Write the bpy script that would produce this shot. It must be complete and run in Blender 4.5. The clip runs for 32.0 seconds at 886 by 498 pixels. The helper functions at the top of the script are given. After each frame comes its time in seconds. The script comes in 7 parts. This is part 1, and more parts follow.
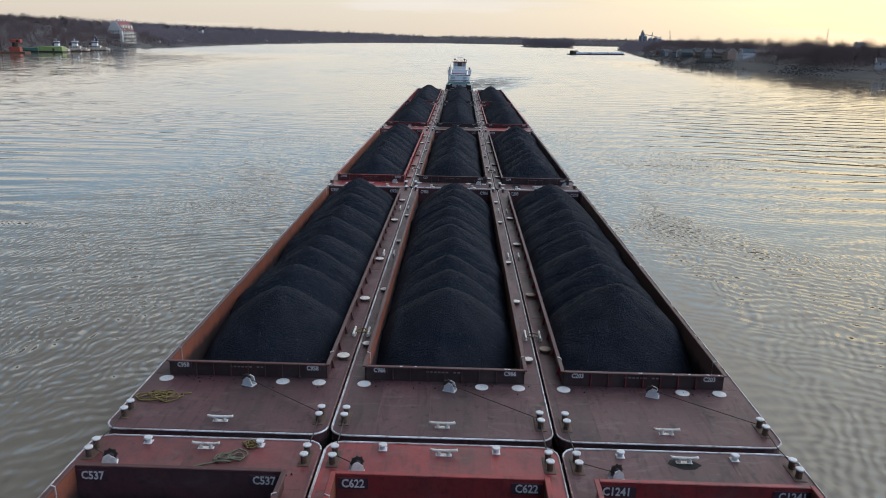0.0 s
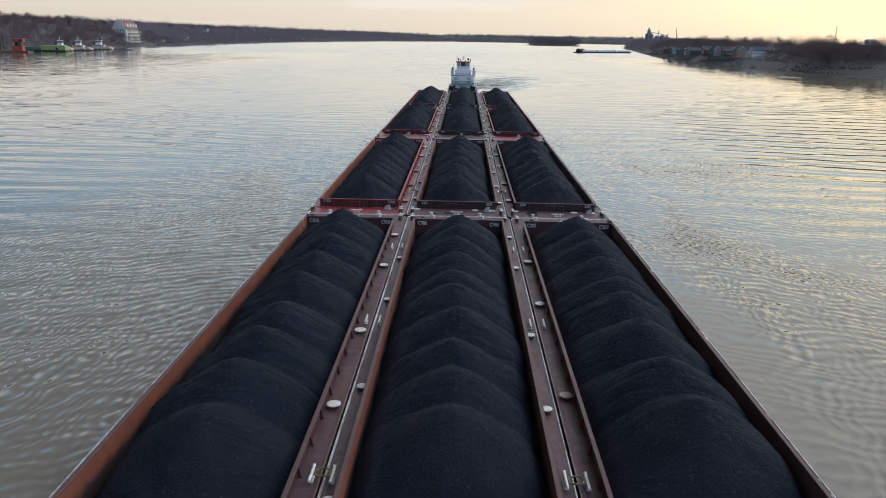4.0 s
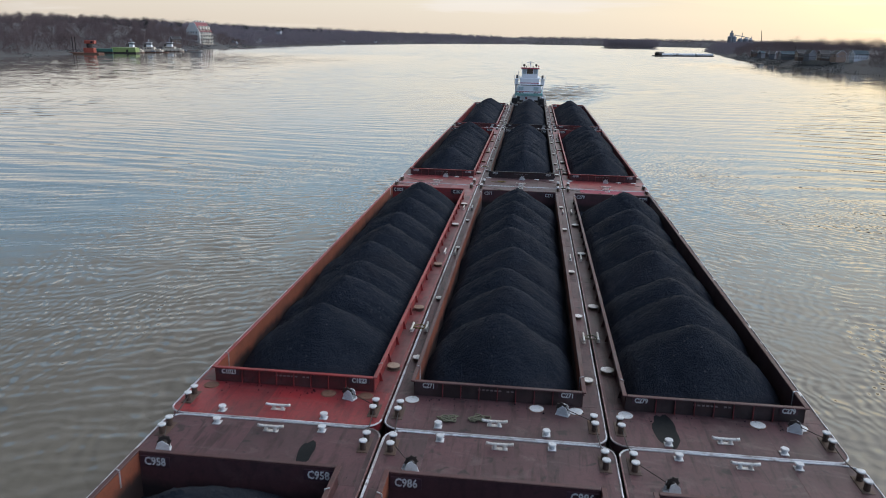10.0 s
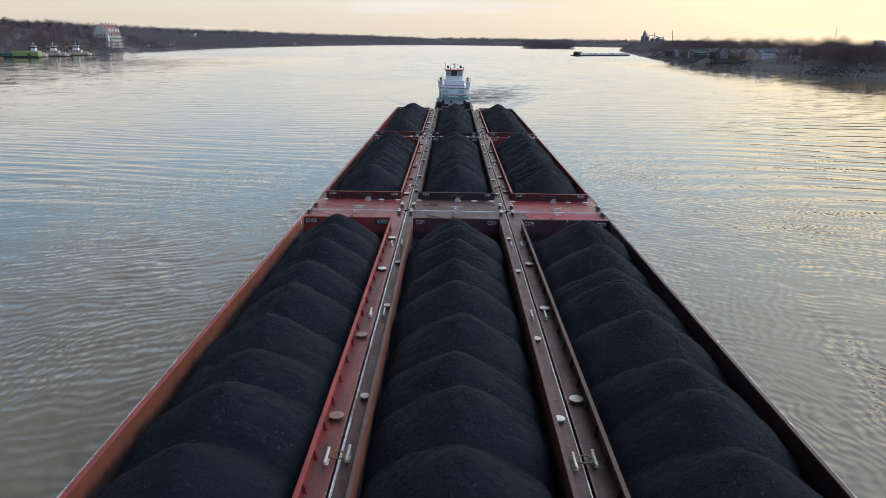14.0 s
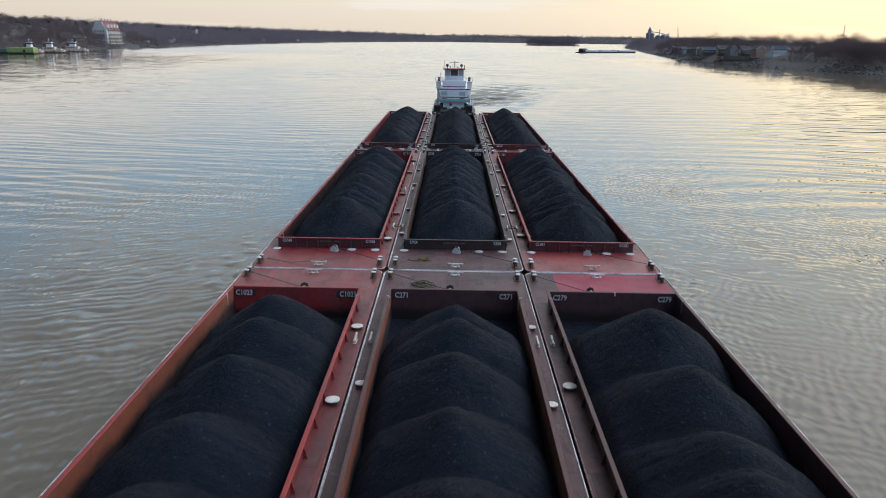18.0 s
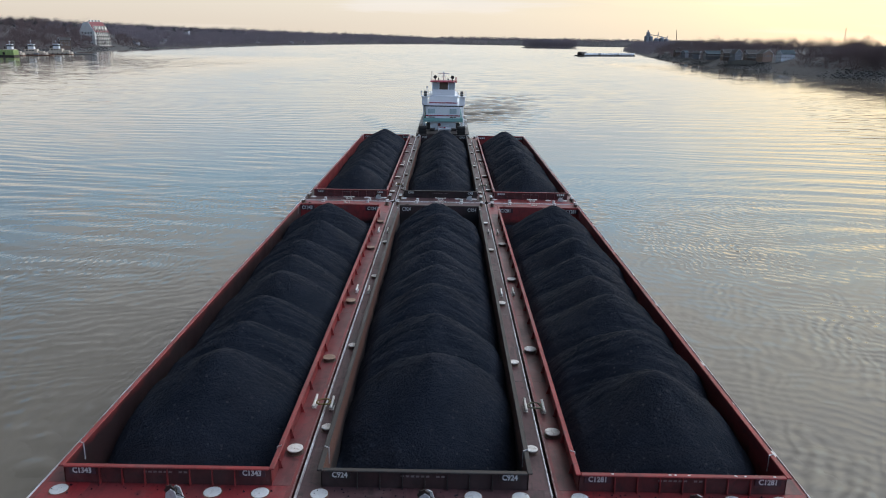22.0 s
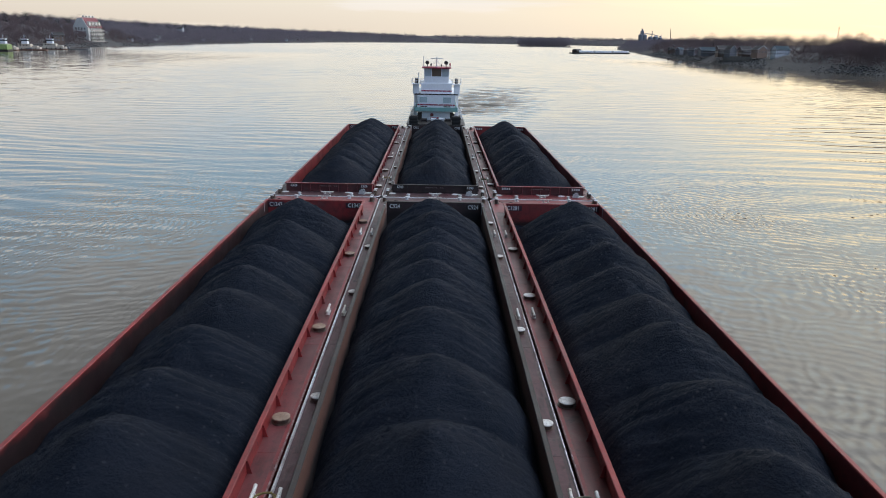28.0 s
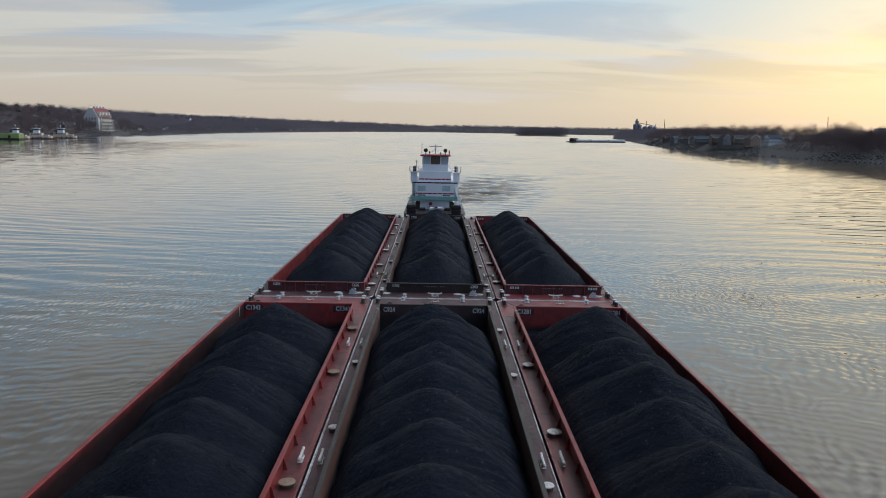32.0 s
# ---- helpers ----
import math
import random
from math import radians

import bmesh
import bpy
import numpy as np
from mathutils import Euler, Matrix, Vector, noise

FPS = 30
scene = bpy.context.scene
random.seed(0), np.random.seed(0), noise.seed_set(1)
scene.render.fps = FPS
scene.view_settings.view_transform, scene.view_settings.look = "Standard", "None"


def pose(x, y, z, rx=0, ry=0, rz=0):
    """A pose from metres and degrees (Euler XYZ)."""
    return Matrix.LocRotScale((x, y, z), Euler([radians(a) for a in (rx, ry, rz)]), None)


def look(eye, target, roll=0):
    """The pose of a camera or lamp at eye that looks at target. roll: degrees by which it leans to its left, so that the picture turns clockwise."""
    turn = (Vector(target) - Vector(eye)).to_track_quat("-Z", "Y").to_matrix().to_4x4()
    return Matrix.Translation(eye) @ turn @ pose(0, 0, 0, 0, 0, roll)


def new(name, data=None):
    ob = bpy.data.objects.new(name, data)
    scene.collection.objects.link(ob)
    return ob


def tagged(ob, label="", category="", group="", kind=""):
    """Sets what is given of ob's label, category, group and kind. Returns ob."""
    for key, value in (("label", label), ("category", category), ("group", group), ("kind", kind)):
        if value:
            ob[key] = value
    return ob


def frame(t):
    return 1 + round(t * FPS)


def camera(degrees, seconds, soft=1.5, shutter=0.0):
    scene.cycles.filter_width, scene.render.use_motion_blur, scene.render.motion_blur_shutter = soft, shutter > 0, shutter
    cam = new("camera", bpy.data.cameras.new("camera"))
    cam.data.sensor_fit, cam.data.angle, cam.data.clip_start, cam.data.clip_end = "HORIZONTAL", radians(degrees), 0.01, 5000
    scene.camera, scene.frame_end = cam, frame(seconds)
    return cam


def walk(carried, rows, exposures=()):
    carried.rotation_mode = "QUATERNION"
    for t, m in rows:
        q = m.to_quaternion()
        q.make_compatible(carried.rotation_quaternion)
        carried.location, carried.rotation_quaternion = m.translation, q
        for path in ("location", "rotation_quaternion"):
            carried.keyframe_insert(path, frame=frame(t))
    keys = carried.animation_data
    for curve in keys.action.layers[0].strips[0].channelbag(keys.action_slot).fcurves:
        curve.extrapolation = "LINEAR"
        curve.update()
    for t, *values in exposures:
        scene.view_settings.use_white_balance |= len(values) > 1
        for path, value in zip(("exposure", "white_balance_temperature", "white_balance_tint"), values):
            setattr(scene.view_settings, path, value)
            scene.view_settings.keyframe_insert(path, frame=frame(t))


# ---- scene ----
# ---------------------------------------------------------------- camera and walk
SECONDS = 32.0
cam = camera(61.9, SECONDS, soft=1.0, shutter=0.3)

# The tow slides down the river and swings a little; all that rides on it shares this movement.
SPEED, DRIFT, SWING = 2.27, -0.12, 1.375
PIVOT = Vector((0.0, 110.0, 0.0))


def tow_at(t):
    """The pose of the tow's own space in the world at t seconds."""
    off = Vector((DRIFT * t, -SPEED * t, 0.0))
    return Matrix.Translation(PIVOT + off) @ Matrix.Rotation(radians(SWING * t / 32.0), 4, "Z") @ Matrix.Translation(-PIVOT)


# seconds; place over the tow; yaw to the left, pitch up, roll
PATH = [
    (0, 0.60, -36.57, 19.25, 1.11, -15.82, 1.17),
    (0.5, 0.58, -35.34, 19.26, 1.16, -15.85, 1.13),
    (1, 0.53, -33.97, 19.27, 1.19, -15.85, 1.12),
    (1.5, 0.50, -32.37, 19.30, 1.23, -15.87, 1.10),
    (2, 0.48, -30.60, 19.32, 1.29, -15.88, 1.08),
    (2.5, 0.44, -28.62, 19.31, 1.29, -15.91, 1.16),
    (3, 0.40, -26.29, 19.32, 1.33, -15.93, 1.12),
    (3.5, 0.37, -23.76, 19.34, 1.36, -15.95, 1.09),
    (5.5, 0.30, -10.18, 19.33, 1.34, -15.95, 0.90),
    (6, 0.34, -6.58, 19.33, 1.33, -15.92, 0.82),
    (6.5, 0.41, -3.03, 19.38, 1.31, -15.92, 0.79),
    (7, 0.44, 0.76, 19.41, 1.26, -15.92, 0.79),
    (7.5, 0.50, 4.38, 19.40, 1.25, -15.89, 0.74),
    (8, 0.61, 8.31, 19.30, 1.20, -15.86, 0.80),
    (8.5, 0.66, 12.23, 19.28, 1.15, -15.85, 0.85),
    (8.8, 0.69, 14.57, 19.24, 1.13, -15.87, 0.96),
    (8.9, 0.70, 15.35, 19.23, 1.13, -15.88, 1.00),
    (9, 0.08, 16.10, 19.23, 3.26, -15.91, 1.16),
    (9.1, 0.73, 16.90, 19.21, 6.38, -15.90, 1.07),
    (9.2, 0.74, 17.68, 19.20, 6.43, -15.91, 1.11),
    (9.5, 0.77, 20.02, 19.16, 6.46, -15.93, 1.22),
    (10, 0.87, 23.69, 19.13, 6.52, -15.86, 1.13),
    (10.5, 0.93, 27.20, 19.11, 6.55, -15.85, 1.25),
    (10.8, 0.96, 28.96, 19.12, 6.55, -15.81, 1.26),
    (10.9, 0.97, 29.54, 19.12, 6.54, -15.79, 1.27),
    (11, 1.24, 30.49, 19.01, 5.29, -15.76, 1.43),
    (11.1, 0.98, 30.71, 19.12, 4.25, -15.77, 1.27),
    (11.2, 0.99, 31.29, 19.12, 4.20, -15.75, 1.28),
    (11.5, 1.02, 33.05, 19.13, 4.14, -15.71, 1.29),
    (11.6, 1.05, 33.36, 19.12, 2.40, -15.68, 1.21),
    (11.7, 1.07, 33.67, 19.11, -0.98, -15.65, 1.13),
    (11.8, 1.10, 33.97, 19.09, -1.00, -15.63, 1.05),
    (12, 1.15, 34.59, 19.07, -1.03, -15.57, 0.89),
    (12.5, 1.19, 35.81, 18.94, -1.23, -15.60, 0.98),
    (13, 0.42, 36.71, 18.90, -1.43, -15.58, 0.91),
    (13.5, -0.50, 37.57, 18.93, -1.54, -15.62, 0.81),
    (13.6, -0.55, 37.76, 18.92, -1.45, -15.63, 0.80),
    (13.7, -0.60, 37.96, 18.92, 0.28, -15.64, 0.79),
    (13.8, -0.66, 38.15, 18.91, 0.44, -15.66, 0.78),
    (14, -0.76, 38.54, 18.90, 0.50, -15.68, 0.76),
    (14.5, -0.83, 39.53, 18.87, 0.51, -15.72, 0.81),
    (16.5, -0.61, 49.91, 18.37, 0.64, -15.80, 0.82),
    (17, -0.57, 53.65, 18.44, 0.63, -15.90, 0.82),
    (17.5, -0.54, 57.53, 18.49, 0.59, -15.90, 0.82),
    (18, -0.44, 61.79, 18.56, 0.56, -15.91, 0.82),
    (18.5, -0.36, 66.19, 18.67, 0.54, -15.91, 0.84),
    (19, -0.26, 70.75, 18.81, 0.50, -15.91, 0.88),
    (19.5, -0.09, 75.26, 18.96, 0.46, -15.91, 0.85),
    (20, 0.03, 79.76, 19.09, 0.41, -15.91, 0.88),
    (20.5, 0.18, 84.13, 19.17, 0.38, -15.89, 0.91),
    (21, 0.27, 88.42, 19.26, 0.31, -15.88, 0.98),
    (21.5, 0.49, 92.35, 19.33, 0.22, -15.75, 0.96),
    (22, 0.65, 94.96, 19.35, 0.12, -15.75, 0.97),
    (22.5, 0.73, 96.86, 19.35, -0.07, -15.72, 1.05),
    (23, 0.63, 97.95, 19.24, -0.13, -15.72, 1.06),
    (23.5, 0.53, 98.88, 19.10, -0.25, -15.71, 1.06),
    (24, 0.17, 99.69, 19.02, -0.33, -15.70, 1.06),
    (24.5, -0.13, 100.53, 19.02, -0.37, -15.74, 0.99),
    (25, -0.22, 101.59, 18.99, -0.39, -15.75, 0.94),
    (25.5, -0.19, 102.69, 18.87, -0.42, -15.76, 0.92),
    (27.5, 0.05, 106.83, 17.00, -0.60, -15.81, 1.07),
    (28, 0.18, 107.57, 16.33, -0.63, -15.81, 1.12),
    (28.5, 0.28, 108.57, 15.86, -0.66, -15.82, 1.09),
    (29, 0.35, 109.64, 15.83, -0.74, -15.83, 1.16),
    (29.5, 0.25, 110.70, 15.84, -0.79, -15.81, 1.24),
    (30, 0.13, 111.72, 15.90, -0.85, -15.81, 1.35),
    (30.3, -0.01, 112.42, 15.97, -0.83, -15.78, 1.29),
    (30.4, -0.06, 112.66, 15.99, -0.82, -15.62, 1.27),
    (30.5, -0.11, 112.89, 16.01, -0.81, -14.81, 1.25),
    (30.7, -0.12, 113.23, 15.97, -0.76, -12.14, 1.17),
    (30.9, -0.13, 113.57, 15.94, -0.71, -10.75, 1.08),
    (31, -0.13, 113.74, 15.92, -0.68, -10.71, 1.04),
    (31.5, -0.09, 114.82, 15.90, -0.69, -10.73, 1.01),
    (31.7, -0.07, 115.23, 15.91, -0.69, -10.35, 1.04),
    (31.9, -0.06, 115.64, 15.92, -0.69, -9.22, 1.07),
    (32, -0.05, 115.85, 15.93, -0.69, -9.19, 1.08),
]


def eye_pose(t, x, y, z, yaw, pitch, roll):
    a, b = radians(yaw), radians(pitch)
    ahead = Vector((-math.sin(a) * math.cos(b), math.cos(a) * math.cos(b), math.sin(b)))
    return tow_at(t) @ look((x, y, z), Vector((x, y, z)) + 2 * ahead, roll)


EXPOSURES = [(t, e, 6340.0, 9.0) for t, e in ((0.0, -0.02), (3.0, 0.0), (6.0, 0.02), (26.0, 0.03), (28.5, 0.08), (30.0, 0.09), (30.8, 0.0), (31.0, -0.42), (31.2, -0.5), (31.7, -0.46), (32.0, -0.4))]
walk(cam, [(r[0], eye_pose(*r)) for r in PATH], EXPOSURES)

# ---------------------------------------------------------------- world and sun
SUN_AZ, SUN_EL = 31.0, 7.0          # degrees to the right of the river's line, and up
SUN_DIR = Vector((math.sin(radians(SUN_AZ)) * math.cos(radians(SUN_EL)), math.cos(radians(SUN_AZ)) * math.cos(radians(SUN_EL)), math.sin(radians(SUN_EL))))


class Nodes:
    """A short hand for node trees."""

    def __init__(self, tree):
        self.t = tree
        tree.nodes.clear()

    def add(self, kind, props=None, **inputs):
        n = self.t.nodes.new(kind)
        props = props or {}
        if "operation" in props:
            n.operation = props["operation"]
        if "use_clamp" in props:
            n.use_clamp = props["use_clamp"]
        if "data_type" in props:
            n.data_type = props["data_type"]
        if "blend_type" in props:
            n.blend_type = props["blend_type"]
        for k, v in inputs.items():
            self.put(n, k.replace("_", " "), v)
        return n

    def put(self, n, key, v):
        sock = n.inputs[int(key[1:])] if key[0] == "i" and key[1:].isdigit() else n.inputs[key]
        if isinstance(v, bpy.types.NodeSocket):
            self.t.links.new(v, sock)
        else:
            sock.default_value = v

    def math(self, op, a, b=0.0, clamp=False):
        return self.add("ShaderNodeMath", {"operation": op, "use_clamp": clamp}, i0=a, i1=b).outputs[0]

    def vec(self, op, a, b=(0, 0, 0)):
        return self.add("ShaderNodeVectorMath", {"operation": op}, i0=a, i1=b)

    def noise(self, vector, scale, detail=3.0, rough=0.55, distort=0.0):
        return self.add("ShaderNodeTexNoise", None, Vector=vector, Scale=scale, Detail=detail, Roughness=rough, Distortion=distort).outputs["Fac"]

    def ramp(self, fac, stops, smooth=False):
        n = self.add("ShaderNodeValToRGB", None, Fac=fac)
        el = n.color_ramp.elements
        if smooth:
            n.color_ramp.interpolation = "EASE"
        while len(el) < len(stops):
            el.new(0.5)
        for e, (p, c) in zip(el, stops):
            e.position = p
            e.color = (*c, 1) if isinstance(c, tuple) else (c, c, c, 1)
        return n.outputs["Color"]

    def mix(self, fac, a, b, blend="MIX"):
        return self.add("ShaderNodeMix", {"data_type": "RGBA", "blend_type": blend}, i0=fac, i6=a, i7=b).outputs[2]

    def scaled(self, vector, s):
        return self.add("ShaderNodeMapping", None, Vector=vector, Scale=s).outputs[0]

    def out(self, shader, kind="ShaderNodeOutputMaterial"):
        self.add(kind, None, Surface=shader)


def make_world():
    world = bpy.data.worlds.new("evening_sky")
    world.use_nodes = True
    scene.world = world
    n = Nodes(world.node_tree)
    d = n.add("ShaderNodeTexCoord").outputs["Generated"]
    xyz = n.add("ShaderNodeSeparateXYZ", None, Vector=d)
    z = n.math("MAXIMUM", xyz.outputs["Z"], 0.0)
    sky = n.add("ShaderNodeTexSky")
    sky.sky_type, sky.sun_disc = "NISHITA", False
    sky.sun_elevation, sky.sun_rotation = radians(SUN_EL), radians(SUN_AZ)
    sky.dust_density, sky.air_density = 2.0, 1.2
    clear = n.mix(1.0, sky.outputs[0], (0.11, 0.11, 0.11, 1), "MULTIPLY")
    # a broken evening cloud deck: warm by the horizon, lavender grey overhead, with blue gaps
    veil = n.ramp(z, [(0.0, (0.70, 0.575, 0.46)), (0.06, (0.79, 0.715, 0.605)), (0.14, (0.90, 0.89, 0.85)), (0.28, (0.80, 0.83, 0.88)), (0.5, (0.70, 0.73, 0.80)), (1.0, (0.74, 0.79, 0.88))])
    gap = n.ramp(z, [(0.0, (0.82, 0.69, 0.56)), (0.08, (0.84, 0.83, 0.80)), (0.12, (0.66, 0.77, 0.85)), (0.16, (0.54, 0.74, 0.89)), (0.22, (0.28, 0.73, 1.10)), (0.36, (0.33, 0.63, 0.92)), (1.0, (0.20, 0.38, 0.66))])
    up = n.math("ADD", z, 0.10)
    flat = n.add("ShaderNodeCombineXYZ", None, X=n.math("DIVIDE", xyz.outputs["X"], up), Y=n.math("DIVIDE", xyz.outputs["Y"], up), Z=0.0).outputs[0]
    broken = n.noise(n.scaled(flat, (0.42, 0.9, 1.0)), 0.9, 5.0, 0.55, 0.5)
    thin = n.ramp(z, [(0.07, 0.24), (0.125, 0.11), (0.185, 0.0), (0.24, 0.04), (0.33, 0.30)])
    thin = n.math("SUBTRACT", thin, 0.145)
    cover = n.ramp(n.math("ADD", broken, thin), [(0.42, 0.0), (0.55, 1.0)], True)
    facing = n.math("MAXIMUM", n.vec("DOT_PRODUCT", d, tuple(SUN_DIR)).outputs["Value"], 0.0)
    broad = n.math("POWER", facing, 2.0)
    wide = n.math("POWER", facing, 14.0)
    near = n.math("POWER", facing, 60.0)
    low = n.math("SUBTRACT", 1.0, n.math("MULTIPLY", z, 2.4), True)
    veil = n.mix(n.math("MULTIPLY", broad, 0.46), veil, (0.92, 0.855, 0.72, 1))
    gap = n.mix(n.math("MULTIPLY", broad, 0.14), gap, (1.0, 0.96, 0.88, 1))
    gold = n.math("MULTIPLY", wide, n.math("MULTIPLY", low, n.ramp(z, [(0.0, 0.25), (0.07, 1.0)])))
    veil = n.mix(n.math("MULTIPLY", gold, 0.66), veil, (0.98, 0.84, 0.48, 1))
    gap = n.mix(n.math("MULTIPLY", gold, 0.22), gap, (1.0, 0.86, 0.52, 1))
    veil = n.mix(cover, gap, veil)
    veil = n.mix(n.math("MULTIPLY", near, n.ramp(z, [(0.0, 0.15), (0.10, 0.5)])), veil, (1.08, 0.97, 0.62, 1))
    band = n.noise(n.scaled(flat, (0.26, 0.75, 1.0)), 1.5, 6.0, 0.55, 0.7)
    mask = n.ramp(band, [(0.47, 0.0), (0.58, 1.0)], True)
    lift = n.ramp(z, [(0.035, 0.0), (0.08, 1.0)])
    dark = n.mix(1.0, veil, (0.80, 0.82, 0.88, 1), "MULTIPLY")
    veil = n.mix(n.math("MULTIPLY", n.math("MULTIPLY", mask, lift), 0.8), veil, dark)
    # the far side from the sunset is dimmer, the cloud by the sun brighter
    level = Vector((SUN_DIR.x, SUN_DIR.y, 0)).normalized()
    across = n.math("MULTIPLY_ADD", n.vec("DOT_PRODUCT", d, tuple(level)).outputs["Value"], 0.5)
    across.node.inputs[2].default_value = 0.5
    shade = n.ramp(across, [(0.0, (0.34, 0.42, 0.54)), (0.32, (0.46, 0.54, 0.66)), (0.5, (0.68, 0.75, 0.86)), (0.72, (0.91, 0.92, 0.94)), (1.0, (0.95, 0.95, 0.95))])
    veil = n.mix(1.0, veil, shade, "MULTIPLY")
    # high cloud is brighter on the sunset's side
    tilt = n.math("MULTIPLY", xyz.outputs["X"], n.math("MULTIPLY", z, z))
    lean = n.math("ADD", n.math("MULTIPLY", n.math("MAXIMUM", tilt, 0.0), 6.0), 1.0)
    lean = n.math("MULTIPLY", lean, n.math("EXPONENT", n.math("MULTIPLY", n.math("MINIMUM", tilt, 0.0), 14.0)))
    veil = n.mix(1.0, veil, n.add("ShaderNodeCombineXYZ", None, X=lean, Y=lean, Z=lean).outputs[0], "MULTIPLY")
    final = n.mix(0.94, clear, veil)
    n.out(n.add("ShaderNodeBackground", None, Color=final, Strength=1.15).outputs[0], "ShaderNodeOutputWorld")


make_world()
sun_data = bpy.data.lights.new("sun", "SUN")
sun_data.energy, sun_data.angle, sun_data.color = 0.5, radians(150), (1.0, 0.90, 0.76)
sun = new("sun", sun_data)
sun.matrix_world = look((0, 0, 0), -SUN_DIR)

# ---------------------------------------------------------------- materials


def material(name):
    m = bpy.data.materials.new(name)
    m.use_nodes = True
    return m, Nodes(m.node_tree)


def surface(name, base, rough=0.6, metal=0.0, second=None, stain=None, scale=1.0, amount=0.5, bump=0.1, fine=14.0, vary=0.12, spec=0.5, streak=0.0, dust=None, lift=0.0):
    """A worn surface: a base colour, a second tone in broad patches, small stains, long streaks, and fine relief."""
    m, n = material(name)
    obj = n.add("ShaderNodeTexCoord").outputs["Object"]
    info = n.add("ShaderNodeObjectInfo")
    shift = n.vec("ADD", obj, n.add("ShaderNodeCombineXYZ", None, X=n.math("MULTIPLY", info.outputs["Random"], 37.0), Y=n.math("MULTIPLY", info.outputs["Random"], 91.0), Z=0.0).outputs[0]).outputs[0]
    second = second or tuple(c * 0.7 for c in base)
    stain = stain or tuple(c * 0.4 for c in base)
    broad = n.ramp(n.noise(shift, 0.45 * scale, 4.0, 0.6), [(0.38, 0.0), (0.68, 1.0)])
    small = n.ramp(n.noise(shift, 3.5 * scale, 5.0, 0.65), [(0.52, 0.0), (0.74, 1.0)])
    grain = n.noise(shift, fine * scale, 3.0, 0.6)
    c = n.mix(n.math("MULTIPLY", broad, amount), (*base, 1), (*second, 1))
    c = n.mix(n.math("MULTIPLY", small, amount), c, (*stain, 1))
    if streak:
        drag = n.ramp(n.noise(n.scaled(shift, (2.2, 0.35, 1.0)), 1.1 * scale, 4.0, 0.65, 0.6), [(0.50, 0.0), (0.70, 1.0)])
        c = n.mix(n.math("MULTIPLY", drag, streak), c, (*[v * 0.45 for v in stain], 1))
        grime = n.ramp(n.noise(shift, 0.16 * scale, 3.0, 0.55), [(0.42, 0.0), (0.66, 1.0)])
        c = n.mix(n.math("MULTIPLY", grime, streak * 0.8), c, (0.040, 0.031, 0.032, 1))
        # trodden dust in paler smears, and spots of oil and rust
        smear = n.ramp(n.noise(n.scaled(shift, (0.7, 1.6, 1.0)), 0.55 * scale, 5.0, 0.65, 1.2), [(0.54, 0.0), (0.70, 1.0)])
        c = n.mix(n.math("MULTIPLY", smear, streak * 0.55), c, (0.17, 0.125, 0.12, 1))
        spots = n.ramp(n.noise(shift, 1.5 * scale, 2.0, 0.5, 0.4), [(0.64, 0.0), (0.70, 1.0)])
        c = n.mix(n.math("MULTIPLY", spots, streak * 0.9), c, (0.022, 0.019, 0.020, 1))
        chips = n.ramp(n.noise(shift, 7.0 * scale, 3.0, 0.6), [(0.66, 0.0), (0.70, 1.0)])
        c = n.mix(n.math("MULTIPLY", chips, streak * 0.7), c, (0.11, 0.05, 0.035, 1))
    if dust:
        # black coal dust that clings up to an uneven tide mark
        mark = n.math("ADD", n.add("ShaderNodeSeparateXYZ", None, Vector=obj).outputs["Z"], n.math("MULTIPLY", n.math("SUBTRACT", n.noise(shift, 0.8, 4.0, 0.6), 0.5), 0.9))
        cling = n.add("ShaderNodeMapRange", None, Value=mark)
        for k, v in zip((1, 2, 3, 4), (dust - 0.28, dust + 0.22, 0.94, 0.0)):
            cling.inputs[k].default_value = v
        c = n.mix(cling.outputs[0], c, (0.014, 0.012, 0.013, 1))
    c = n.mix(1.0, c, n.ramp(grain, [(0.25, 1.0 - vary), (0.75, 1.0 + vary)]), "MULTIPLY")
    r = n.math("ADD", rough - 0.08, n.math("MULTIPLY", broad, 0.16))
    b = n.add("ShaderNodeBump", None, Strength=bump, Distance=0.02, Height=n.math("ADD", grain, small))
    normal = b.outputs[0]
    if lift:
        # twigs too fine to tell apart: normals tipped up and -y for even light
        normal = n.vec("NORMALIZE", n.vec("ADD", normal, (0.0, -0.6 * lift, lift)).outputs[0]).outputs[0]
    s = n.add("ShaderNodeBsdfPrincipled", None, Base_Color=c, Roughness=r, Metallic=metal, Normal=normal)
    s.inputs["Specular IOR Level"].default_value = spec
    n.out(s.outputs[0])
    return m


def glass_material(name, tint):
    m, n = material(name)
    s = n.add("ShaderNodeBsdfPrincipled", None, Base_Color=(*tint, 1), Roughness=0.05)
    n.out(s.outputs[0])
    return m


